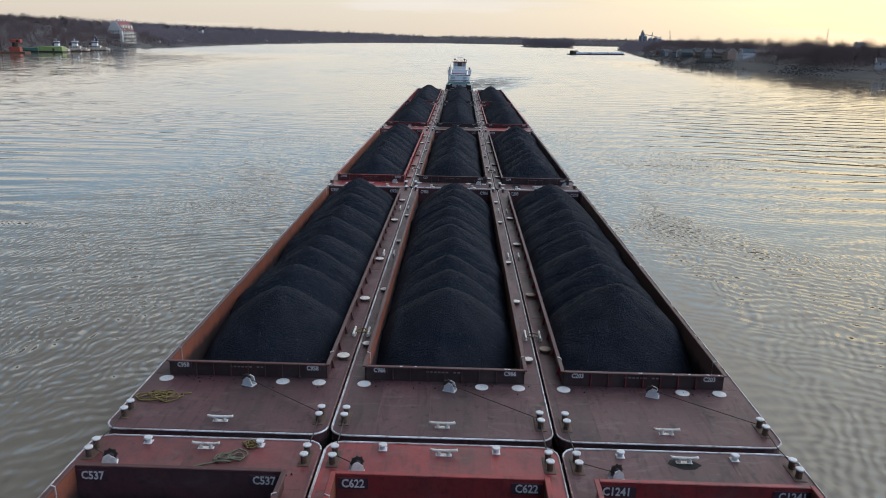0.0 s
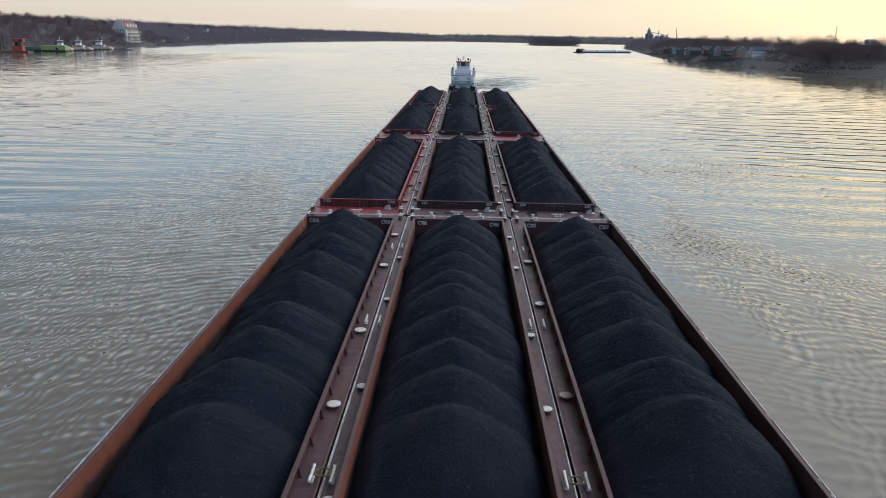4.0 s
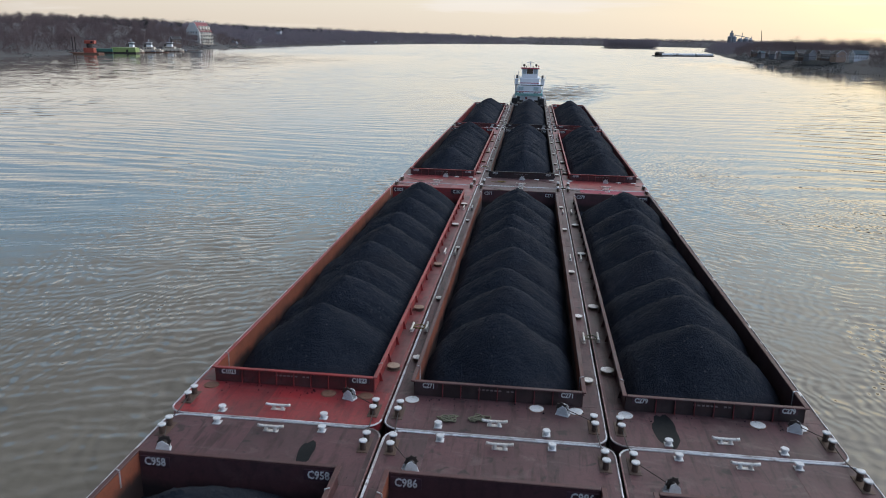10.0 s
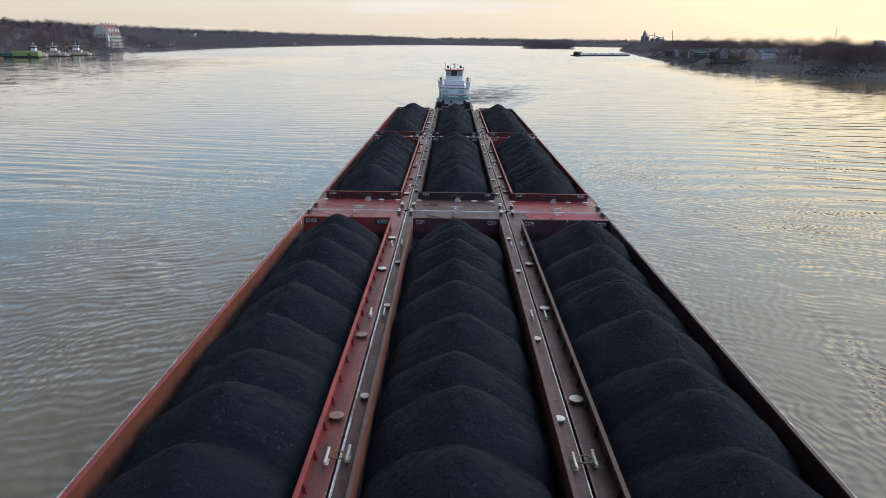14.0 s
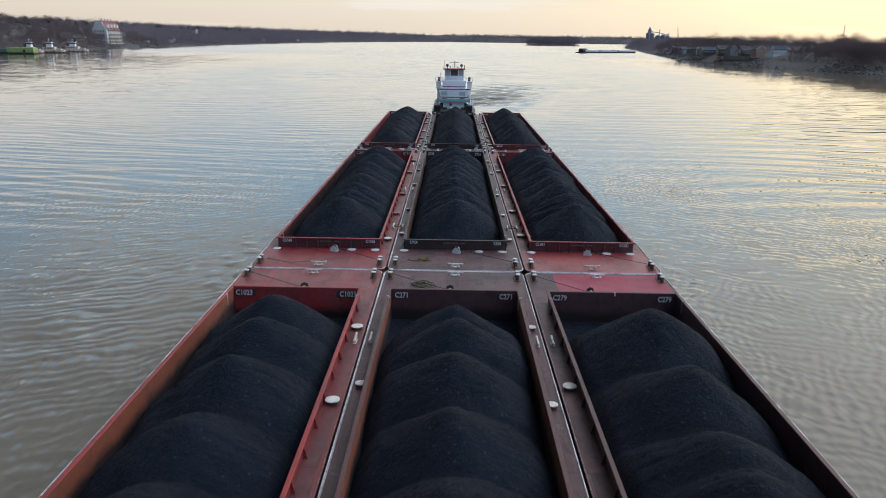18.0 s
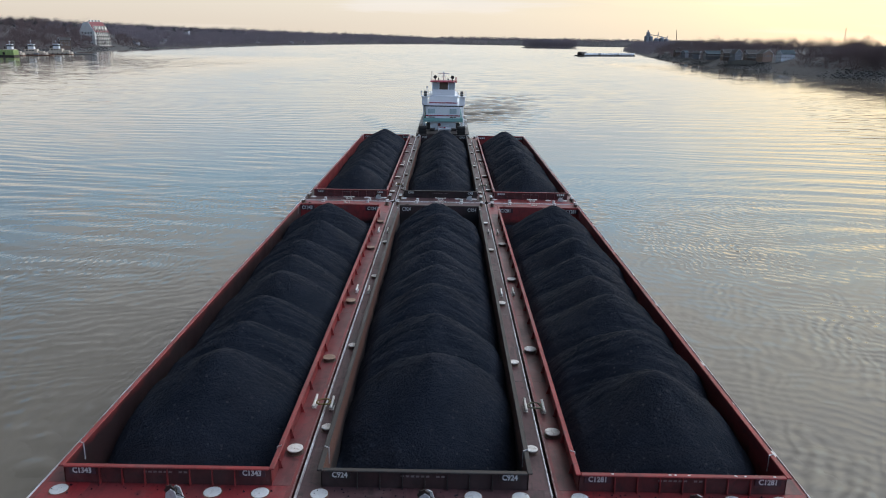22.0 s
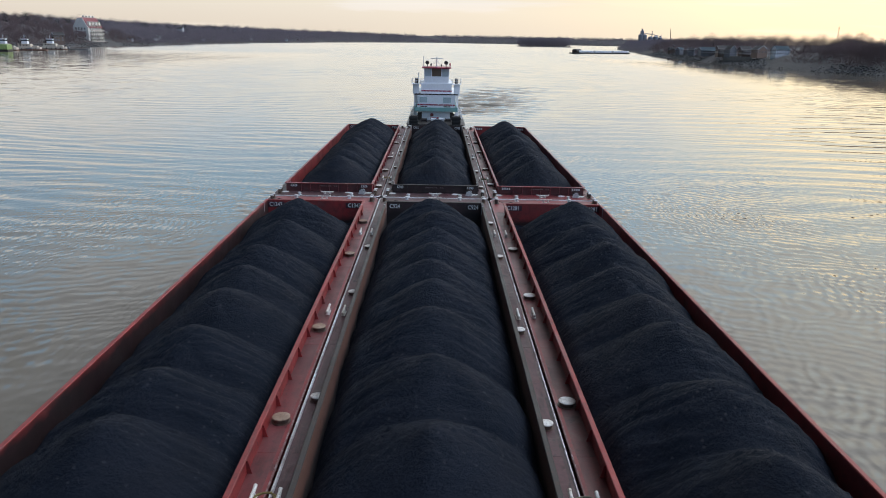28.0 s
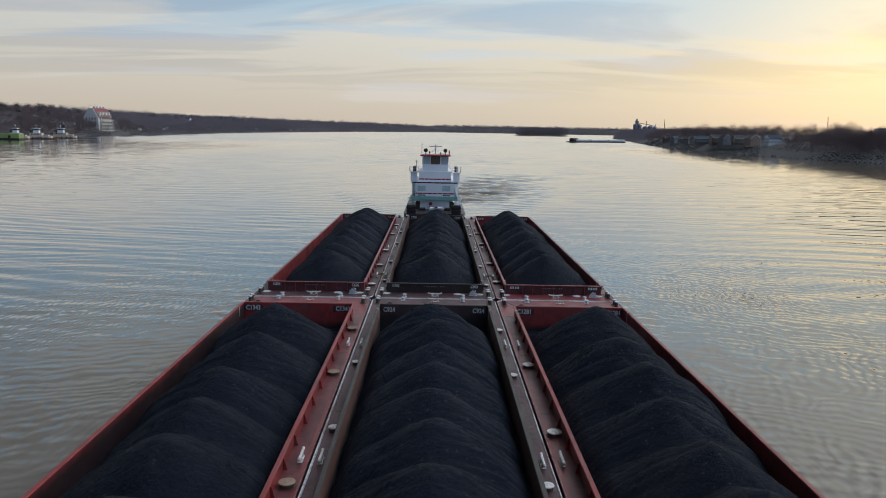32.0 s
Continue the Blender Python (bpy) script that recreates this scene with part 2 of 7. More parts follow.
def coal_material(name, gain):
    m, n = material(name)
    obj = n.add("ShaderNodeTexCoord").outputs["Object"]
    lumps = n.add("ShaderNodeTexVoronoi", None, Vector=obj, Scale=5.0)
    fine = n.noise(obj, 9.0, 5.0, 0.75)
    broad = n.noise(obj, 0.45, 5.0, 0.65)
    c = n.mix(n.ramp(broad, [(0.3, 0.0), (0.7, 1.0)]), (*(gain * v for v in (0.0068, 0.0096, 0.0156)), 1), (*(gain * v for v in (0.0134, 0.0166, 0.0246)), 1))
    # dustier, browner seams of the coal
    seam = n.ramp(n.noise(n.scaled(obj, (0.5, 1.0, 1.0)), 0.22, 4.0, 0.6, 0.8), [(0.50, 0.0), (0.68, 1.0)])
    c = n.mix(n.math("MULTIPLY", seam, 0.45), c, (*(gain * v for v in (0.0175, 0.0180, 0.0225)), 1))
    # single larger lumps, the sky's glint on their broken faces painted as paler colour
    pick = n.ramp(n.add("ShaderNodeSeparateColor", None, Color=lumps.outputs["Color"]).outputs[0], [(0.90, 0.0), (0.93, 1.0)])
    pick = n.math("MULTIPLY", pick, n.ramp(lumps.outputs["Distance"], [(0.22, 1.0), (0.38, 0.0)]))
    c = n.mix(n.math("MULTIPLY", pick, 0.7), c, (0.060, 0.064, 0.076, 1))
    h = n.math("ADD", n.math("MULTIPLY", lumps.outputs["Distance"], 0.35), n.math("MULTIPLY", fine, 1.6))
    b = n.add("ShaderNodeBump", None, Strength=0.9, Distance=0.13, Height=h)
    s = n.add("ShaderNodeBsdfPrincipled", None, Base_Color=c, Roughness=n.ramp(fine, [(0.3, 0.5), (0.7, 0.8)]), Normal=b.outputs[0])
    s.inputs["Specular IOR Level"].default_value = 0.05
    n.out(s.outputs[0])
    return m


def water_material():
    """Silty river water whose slopes are summed from wave trains, crossing ripples and chop."""
    m, n = material("river_water")
    geo = n.add("ShaderNodeNewGeometry")
    p = geo.outputs["Position"]
    xyz = n.add("ShaderNodeSeparateXYZ", None, Vector=p)
    x, y = xyz.outputs["X"], xyz.outputs["Y"]
    aside = n.math("MULTIPLY", n.math("ABSOLUTE", x), 0.0025)
    far = n.math("MULTIPLY", y, 0.001)
    slopes = []

    def waves(angle, length, height, mask, bend, wander):
        """A train of waves that come down the river at an angle; its slope, times a mask."""
        c, sn = math.cos(angle), math.sin(angle)
        run = n.math("ADD", n.math("MULTIPLY", y, c), n.math("MULTIPLY", x, sn))
        run = n.math("ADD", run, n.math("MULTIPLY", n.noise(n.scaled(p, (0.6, 1.0, 1.0)), bend[0], 2.0, 0.5), bend[1]))
        run = n.math("ADD", run, n.math("MULTIPLY", n.noise(n.scaled(p, (0.35, 1.0, 1.0)), wander[0], 2.0, 0.5), wander[1]))
        ph = n.math("MULTIPLY", run, 2 * math.pi / length)
        w = n.math("ADD", n.math("SINE", ph), n.math("MULTIPLY", n.math("COSINE", n.math("MULTIPLY", ph, 2.0)), 0.35))
        w = n.math("MULTIPLY", n.math("MULTIPLY", w, mask), height)
        slopes.append(n.add("ShaderNodeCombineXYZ", None, X=n.math("MULTIPLY", w, sn), Y=n.math("MULTIPLY", w, c), Z=0.0).outputs[0])

    away = n.math("SIGN", x)

    def wash(angle, length, height, mask, wander):
        """Short waves that run out from the tow alike on both sides, broken up by a wandering phase."""
        c, sn = math.cos(angle), math.sin(angle)
        run = n.math("ADD", n.math("MULTIPLY", y, c), n.math("MULTIPLY", n.math("ABSOLUTE", x), sn))
        for scale, much in wander:
            run = n.math("ADD", run, n.math("MULTIPLY", n.noise(p, scale, 2.0, 0.5), much))
        w = n.math("MULTIPLY", n.math("MULTIPLY", n.math("SINE", n.math("MULTIPLY", run, 2 * math.pi / length)), mask), height)
        slopes.append(n.add("ShaderNodeCombineXYZ", None, X=n.math("MULTIPLY", n.math("MULTIPLY", w, sn), away), Y=n.math("MULTIPLY", w, c), Z=0.0).outputs[0])

    def chop(stretch, scale, height, mask, detail=3.0, rough=0.55):
        """Short-crested ripples: two independent slopes out of one noise."""
        t = n.add("ShaderNodeTexNoise", None, Vector=n.scaled(p, stretch), Scale=scale, Detail=detail, Roughness=rough, Distortion=0.6)
        v = n.vec("SUBTRACT", t.outputs["Color"], (0.5, 0.5, 0.5)).outputs[0]
        v = n.vec("MULTIPLY", v, (height * max(stretch[0], 0.5), height, 0.0)).outputs[0]
        slopes.append(n.vec("MULTIPLY", v, n.add("ShaderNodeCombineXYZ", None, X=mask, Y=mask, Z=0.0).outputs[0]).outputs[0])

    calm = n.ramp(far, [(0.13, 1.0), (0.19, 0.5), (0.27, 0.12), (0.50, 0.05)])
    train = n.ramp(n.noise(n.scaled(p, (1.3, 0.7, 1.0)), 0.012, 2.0, 0.5, 0.5), [(0.38, 0.35), (0.58, 1.0)], True)
    # the bow wave of an earlier pass rolls along the sunny side
    train = n.math("MAXIMUM", train, n.ramp(n.math("MULTIPLY", x, 0.01), [(0.28, 0.0), (0.55, 1.0)]))
    train = n.math("MULTIPLY", train, n.ramp(aside, [(0.04, 0.15), (0.125, 1.0), (0.35, 1.2)]))
    train = n.math("MULTIPLY", n.math("MULTIPLY", train, calm), n.ramp(n.math("ADD", n.math("MULTIPLY", x, 0.0025), 0.5), [(0.40, 0.62), (0.47, 0.9), (0.57, 1.35), (0.66, 1.55)]))
    other = n.ramp(n.noise(p, 0.024, 2.0, 0.5, 0.4), [(0.40, 0.1), (0.62, 1.0)], True)
    stir = n.ramp(n.noise(n.scaled(p, (1.0, 0.35, 1.0)), 0.05, 3.0, 0.55, 0.9), [(0.38, 0.35), (0.60, 1.0)])
    stir = n.math("MULTIPLY", stir, n.ramp(aside, [(0.03, 1.0), (0.065, 0.95), (0.09, 0.6), (0.13, 0.2), (0.30, 0.05)]))
    stir = n.math("MULTIPLY", n.math("MULTIPLY", stir, calm), n.ramp(n.math("ADD", n.math("MULTIPLY", x, 0.0025), 0.5), [(0.46, 0.8), (0.53, 1.1), (0.565, 1.35)]))
    # breezes ruffle the glassy reach in patches
    paws = n.ramp(n.noise(n.scaled(p, (1.0, 0.30, 1.0)), 0.010, 3.0, 0.6, 0.6), [(0.40, 0.35), (0.66, 1.5)], True)
    waves(0.07, 7.8, 0.031, train, (0.014, 34.0), (0.04, 5.0))
    broken = n.ramp(n.noise(n.scaled(p, (1.0, 0.5, 1.0)), 0.16, 3.0, 0.6, 0.5), [(0.42, 0.1), (0.62, 1.0)], True)
    small = n.math("MULTIPLY", n.ramp(aside, [(0.05, 0.2), (0.11, 1.0)]), n.ramp(far, [(0.12, 1.0), (0.22, 0.7), (0.36, 0.35), (0.60, 0.12)]))
    patchy = n.ramp(n.noise(n.scaled(p, (0.8, 0.6, 1.0)), 0.018, 3.0, 0.6, 0.8), [(0.40, 0.15), (0.60, 1.0)], True)
    waves(-0.13, 5.3, 0.030, n.math("MULTIPLY", small, patchy), (0.018, 26.0), (0.08, 3.5))
    waves(0.22, 3.2, 0.034, n.math("MULTIPLY", small, other), (0.025, 18.0), (0.12, 2.4))
    waves(-0.30, 2.1, 0.026, n.math("MULTIPLY", small, broken), (0.03, 12.0), (0.16, 1.6))
    close = n.ramp(far, [(0.07, 1.0), (0.12, 0.5), (0.18, 0.12)])
    stir = n.math("MULTIPLY", stir, close)
    wash(1.90, 0.85, 0.26, n.math("MULTIPLY", stir, broken), ((0.12, 5.0), (0.5, 1.1)))
    wash(1.35, 0.62, 0.19, n.math("MULTIPLY", stir, other), ((0.15, 4.0), (0.6, 0.9)))
    wash(0.45, 1.10, 0.09, stir, ((0.10, 6.0), (0.4, 1.2)))
    chop((0.5, 1.0, 1.0), 0.7, 0.22, stir, 4.0, 0.62)
    chop((0.5, 1.0, 1.0), 1.6, 0.42, stir, 2.0, 0.5)
    chop((0.30, 1.0, 1.0), 0.30, 1.0, n.math("MULTIPLY", paws, n.ramp(far, [(0.06, 0.030), (0.22, 0.06), (0.45, 0.16)])), 3.0, 0.6)
    # far off only the near sides of the wavelets show
    # slopes leaned towards the viewer so far water mirrors bright sky, not banks
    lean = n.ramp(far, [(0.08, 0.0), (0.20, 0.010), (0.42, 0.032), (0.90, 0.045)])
    # leaned less close to the banks, which keeps their dark reflections
    off_bank = n.math("MAXIMUM", n.ramp(aside, [(0.28, 1.0), (0.48, 0.18)]), n.ramp(far, [(0.58, 0.0), (0.9, 1.0)]))
    lean = n.math("MULTIPLY", lean, off_bank)
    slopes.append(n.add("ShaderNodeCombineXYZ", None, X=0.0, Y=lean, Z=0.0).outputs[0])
    chop((0.22, 1.0, 1.0), 0.55, 1.0, n.math("MULTIPLY", n.math("SUBTRACT", 1.0, off_bank), 0.11), 3.0, 0.6)
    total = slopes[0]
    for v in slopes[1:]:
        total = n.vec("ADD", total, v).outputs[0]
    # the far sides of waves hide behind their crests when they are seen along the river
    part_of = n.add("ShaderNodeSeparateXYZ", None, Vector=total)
    # away-facing slopes are capped by distance to keep dark bank reflections out
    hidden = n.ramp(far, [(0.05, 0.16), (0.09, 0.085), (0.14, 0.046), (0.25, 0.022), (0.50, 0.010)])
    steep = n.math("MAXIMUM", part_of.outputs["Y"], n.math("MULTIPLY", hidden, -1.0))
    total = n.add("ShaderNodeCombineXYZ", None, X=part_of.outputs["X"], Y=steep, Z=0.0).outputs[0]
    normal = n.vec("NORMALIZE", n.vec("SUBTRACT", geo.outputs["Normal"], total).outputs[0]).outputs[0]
    silt = n.noise(p, 0.012, 4.0, 0.6)
    c = n.mix(silt, (0.135, 0.121, 0.098, 1), (0.178, 0.160, 0.130, 1))
    s = n.add("ShaderNodeBsdfPrincipled", None, Base_Color=c, Roughness=0.03, IOR=1.33, Normal=normal)
    s.inputs["Specular IOR Level"].default_value = 0.7
    n.out(s.outputs[0])
    return m


MAUVE = surface("oxide_deck_paint", (0.106, 0.045, 0.052), 0.52, second=(0.118, 0.062, 0.065), stain=(0.055, 0.030, 0.033), amount=0.8, streak=0.8, spec=0.35)
RED = surface("red_deck_paint", (0.285, 0.027, 0.032), 0.42, second=(0.22, 0.034, 0.040), stain=(0.10, 0.032, 0.034), amount=0.65, streak=0.55)
SCUFFED = surface("scuffed_red_side_deck", (0.20, 0.040, 0.044), 0.45, second=(0.095, 0.045, 0.048), stain=(0.06, 0.03, 0.032), amount=0.75, streak=0.5)
BRIGHT = surface("bright_red_paint", (0.34, 0.032, 0.032), 0.5, second=(0.21, 0.036, 0.034), stain=(0.09, 0.035, 0.032), amount=0.5, streak=0.4)
CRIMSON = surface("crimson_primer", (0.34, 0.026, 0.066), 0.6, second=(0.27, 0.030, 0.058), stain=(0.14, 0.035, 0.05), amount=0.45, streak=0.15)
MAROON = surface("maroon_coaming_paint", (0.085, 0.034, 0.035), 0.55, second=(0.12, 0.042, 0.036), stain=(0.045, 0.022, 0.022), amount=0.6, streak=0.4)
BLACK = surface("black_coaming_paint", (0.022, 0.020, 0.020), 0.55, second=(0.05, 0.035, 0.03), stain=(0.09, 0.04, 0.025), amount=0.5)
ORANGE = surface("orange_rust", (0.27, 0.078, 0.040), 0.75, second=(0.16, 0.052, 0.034), stain=(0.11, 0.045, 0.03), amount=0.6, bump=0.25, dust=1.35)
RUST = surface("brown_rust", (0.15, 0.075, 0.05), 0.8, second=(0.20, 0.10, 0.065), stain=(0.07, 0.04, 0.03), amount=0.6, bump=0.25)
HULL = surface("black_hull_paint", (0.025, 0.022, 0.021), 0.5, second=(0.05, 0.035, 0.03), stain=(0.10, 0.05, 0.03), amount=0.5)
WHITE = surface("white_marking_paint", (0.66, 0.67, 0.68), 0.5, second=(0.50, 0.50, 0.49), stain=(0.25, 0.17, 0.12), amount=0.5, scale=2.0)
WORN = surface("bright_worn_steel", (0.76, 0.78, 0.82), 0.4, 0.2, second=(0.22, 0.16, 0.14), stain=(0.14, 0.09, 0.075), amount=0.9, scale=0.8)
CABLE = surface("steel_wire", (0.07, 0.06, 0.055), 0.5, 0.5, fine=60.0)
ROPE = surface("yellow_rope", (0.21, 0.155, 0.055), 0.9, stain=(0.08, 0.07, 0.03), scale=4.0, amount=0.7)
LINE = surface("grey_green_rope", (0.16, 0.16, 0.11), 0.9, stain=(0.07, 0.07, 0.05), scale=4.0, amount=0.7)
PLATE = surface("dark_number_plate", (0.062, 0.027, 0.038), 0.6)
# darker coaming colour with the recess shade of the near end walls painted in
SHADED = surface("shaded_coaming", (0.030, 0.018, 0.018), 0.6, second=(0.07, 0.03, 0.03), stain=(0.014, 0.011, 0.011), amount=0.7, streak=0.3)
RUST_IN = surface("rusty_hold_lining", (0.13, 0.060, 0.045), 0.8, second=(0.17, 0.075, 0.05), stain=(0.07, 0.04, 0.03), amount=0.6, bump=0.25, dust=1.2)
RED_IN = surface("red_hold_lining", (0.30, 0.030, 0.032), 0.55, second=(0.16, 0.032, 0.032), stain=(0.07, 0.03, 0.03), amount=0.6, streak=0.45, dust=0.7)
RED_DUSTY = surface("dust_blackened_red_lining", (0.28, 0.030, 0.032), 0.55, second=(0.16, 0.032, 0.032), stain=(0.07, 0.03, 0.03), amount=0.6, streak=0.45, dust=2.15)
MAROON_IN = surface("maroon_hold_lining", (0.088, 0.034, 0.040), 0.6, second=(0.065, 0.030, 0.036), stain=(0.045, 0.022, 0.025), amount=0.6, streak=0.4, dust=0.85)
BLACK_IN = surface("dark_hold_lining", (0.060, 0.032, 0.034), 0.6, second=(0.035, 0.026, 0.028), stain=(0.03, 0.02, 0.02), amount=0.6, streak=0.3, dust=1.4)
# red coaming colour with the same recess shade painted in
SHADED_RED = surface("shaded_red_coaming", (0.13, 0.022, 0.024), 0.6, second=(0.055, 0.02, 0.02), stain=(0.03, 0.015, 0.015), amount=0.75, streak=0.4)
POST = surface("dark_bollard_steel", (0.075, 0.048, 0.038), 0.65, second=(0.14, 0.08, 0.05), stain=(0.03, 0.022, 0.02), amount=0.7, scale=2.0)
CREAM = surface("chipped_cream_paint", (0.78, 0.77, 0.74), 0.5, second=(0.55, 0.48, 0.40), stain=(0.12, 0.07, 0.05), amount=0.8, scale=2.5)
TANNED = surface("rust_stained_lid_paint", (0.36, 0.27, 0.20), 0.6, second=(0.24, 0.15, 0.10), stain=(0.10, 0.06, 0.045), amount=0.8, scale=2.5)
WORN_RED = surface("scraped_red_edge", (0.21, 0.10, 0.095), 0.5, 0.1, second=(0.12, 0.06, 0.058), stain=(0.55, 0.53, 0.52), amount=0.7, scale=0.8)
FADED = surface("faded_lettering_paint", (0.24, 0.19, 0.19), 0.6)
OIL = surface("spilt_oil", (0.008, 0.010, 0.012), 0.6, spec=0.15)
COAL, PALE_COAL = coal_material("coal", 1.62), coal_material("pale_coal", 1.75)
WATER = water_material()
BOAT_WHITE = surface("white_superstructure_paint", (0.82, 0.84, 0.88), 0.4, second=(0.74, 0.76, 0.79), stain=(0.45, 0.40, 0.36), amount=0.3, vary=0.04)
BOAT_RED = surface("dark_red_trim_paint", (0.33, 0.012, 0.05), 0.5)
TEAL = surface("teal_trim_paint", (0.16, 0.38, 0.36), 0.5, second=(0.36, 0.50, 0.50), stain=(0.30, 0.36, 0.36), amount=0.6)
BLIND = surface("pale_window_blind", (0.50, 0.58, 0.62), 0.4, vary=0.03)
RUBBER = surface("black_rubber", (0.018, 0.018, 0.018), 0.8)
# warm base colour painted in for the wheelhouse interior behind the pane
WARM_GLASS = glass_material("warm_interior_pane", (0.16, 0.12, 0.09))
DARK_GLASS = glass_material("tinted_wheelhouse_glass", (0.03, 0.035, 0.04))
lamp_mat, lamp_nodes = material("lit_lamp")
lamp_nodes.out(lamp_nodes.add("ShaderNodeEmission", None, Color=(1.0, 0.93, 0.8, 1), Strength=3.0).outputs[0])
LAMP = lamp_mat
BARK = surface("bare_winter_wood", (0.12, 0.09, 0.078), 0.9, second=(0.12, 0.088, 0.07), stain=(0.05, 0.038, 0.034), amount=0.5, scale=0.3)
TWIG = surface("bare_winter_twigs", (0.190, 0.138, 0.134), 0.9, second=(0.160, 0.124, 0.126), stain=(0.20, 0.146, 0.13), amount=0.6, scale=0.05, spec=0.1, lift=1.6)
# paler and greyer than the near twigs: distance haze painted into the colour
TWIG_HAZED = surface("hazed_winter_twigs", (0.262, 0.218, 0.236), 0.9, second=(0.215, 0.186, 0.208), stain=(0.29, 0.228, 0.222), amount=0.6, scale=0.03, spec=0.1, lift=1.8)
EARTH = surface("winter_bank_earth", (0.092, 0.088, 0.086), 0.95, second=(0.075, 0.070, 0.068), stain=(0.13, 0.12, 0.11), amount=0.6, scale=0.06, fine=8.0)
STONE = surface("pale_bank_stone", (0.125, 0.124, 0.124), 0.9, second=(0.11, 0.107, 0.105), stain=(0.10, 0.095, 0.09), amount=0.6, scale=0.4)

# ---------------------------------------------------------------- mesh helpers
TOWED = []


def mesh_from(bm, name, mat, smooth=False):
    me = bpy.data.meshes.new(name)
    bmesh.ops.recalc_face_normals(bm, faces=bm.faces)
    bm.to_mesh(me)
    bm.free()
    me.materials.append(mat)
    if smooth:
        for p in me.polygons:
            p.use_smooth = True
    return me


def hold(name, me, parent, m=None, label=""):
    ob = new(name, me)
    ob.parent = parent
    if m is not None:
        ob.matrix_basis = m
    return tagged(ob, label)


def part(name, bm, mat, parent, label="", m=None, smooth=False):
    return hold(name, mesh_from(bm, name, mat, smooth), parent, m, label)


def thing(name, m, label, category, group="", kind="", towed=False):
    ob = new(name)
    ob.matrix_basis = m
    tagged(ob, label, category, group, kind)
    if towed:
        TOWED.append(ob)
    return ob


def box(bm, x0, x1, y0, y1, z0, z1, bevel=0.0):
    r = bmesh.ops.create_cube(bm, size=1.0, matrix=Matrix.Translation(((x0 + x1) / 2, (y0 + y1) / 2, (z0 + z1) / 2)) @ Matrix.Diagonal((abs(x1 - x0), abs(y1 - y0), abs(z1 - z0), 1)))
    if bevel:
        edges = {e for v in r["verts"] for e in v.link_edges}
        bmesh.ops.bevel(bm, geom=list(edges), offset=bevel, segments=1, affect="EDGES", profile=0.5)
    return bm


def cyl(bm, at, r, h, seg=12, r2=None, m=None):
    """A cylinder or cone with its base at the given place, standing up, or turned by m about that place."""
    turn = m or Matrix.Identity(4)
    bmesh.ops.create_cone(bm, cap_ends=True, segments=seg, radius1=r, radius2=r if r2 is None else r2, depth=h, matrix=Matrix.Translation(at) @ turn @ Matrix.Translation((0, 0, h / 2)))
    return bm


def prism(bm, outline, z0, z1):
    """A flat outline in x and y raised from z0 to z1."""
    lo = [bm.verts.new((x, y, z0)) for x, y in outline]
    hi = [bm.verts.new((x, y, z1)) for x, y in outline]
    bm.faces.new(hi)
    bm.faces.new(lo[::-1])
    for i in range(len(lo)):
        j = (i + 1) % len(lo)
        bm.faces.new((lo[i], lo[j], hi[j], hi[i]))
    return bm


def tube(bm, points, r, seg=6, closed=False):
    """A round bar along points."""
    pts = [Vector(p) for p in points]
    rings = []
    for i, p in enumerate(pts):
        a = pts[i - 1] if i or closed else p
        b = pts[(i + 1) % len(pts)] if i < len(pts) - 1 or closed else p
        d = (b - a).normalized()
        side = d.cross(Vector((0, 0, 1)))
        side = side.normalized() if side.length > 1e-4 else Vector((1, 0, 0))
        up = side.cross(d)
        rings.append([bm.verts.new(p + r * (math.cos(k * math.tau / seg) * side + math.sin(k * math.tau / seg) * up)) for k in range(seg)])
    for i in range(len(rings) if closed else len(rings) - 1):
        a, b = rings[i], rings[(i + 1) % len(rings)]
        for k in range(seg):
            bm.faces.new((a[k], a[(k + 1) % seg], b[(k + 1) % seg], b[k]))
    if not closed:
        bm.faces.new(rings[0][::-1])
        bm.faces.new(rings[-1])
    return bm


def bar(bm, a, b, r=0.03, seg=6):
    return tube(bm, [a, b], r, seg)


def grid_mesh(name, xs, ys, zs, mat, smooth=True):
    """A height field over a grid: zs has a row for each y."""
    nx, ny = len(xs), len(ys)
    gx, gy = np.meshgrid(xs, ys)
    co = np.stack([gx, gy, zs], -1).reshape(-1, 3)
    i = np.arange(nx * ny).reshape(ny, nx)
    quads = np.stack([i[:-1, :-1], i[:-1, 1:], i[1:, 1:], i[1:, :-1]], -1).reshape(-1, 4)
    return raw_mesh(name, co, quads, mat, smooth)


def raw_mesh(name, co, faces, mat, smooth=False):
    me = bpy.data.meshes.new(name)
    k = faces.shape[1]
    me.vertices.add(len(co))
    me.vertices.foreach_set("co", np.asarray(co, np.float32).ravel())
    me.loops.add(faces.size)
    me.loops.foreach_set("vertex_index", faces.astype(np.int32).ravel())
    me.polygons.add(len(faces))
    me.polygons.foreach_set("loop_start", np.arange(0, faces.size, k, dtype=np.int32))
    me.polygons.foreach_set("loop_total", np.full(len(faces), k, np.int32))
    me.polygons.foreach_set("use_smooth", np.full(len(faces), smooth, bool))
    me.update(calc_edges=True)
    me.validate()
    me.materials.append(mat)
    return me


CACHE = {}


def shared(key, build, mat, smooth=False):
    """A mesh that is built once and then used by all alike parts."""
    if key not in CACHE:
        bm = bmesh.new()
        build(bm)
        CACHE[key] = mesh_from(bm, key, mat, smooth)
    return CACHE[key]


# ---------------------------------------------------------------- water and banks


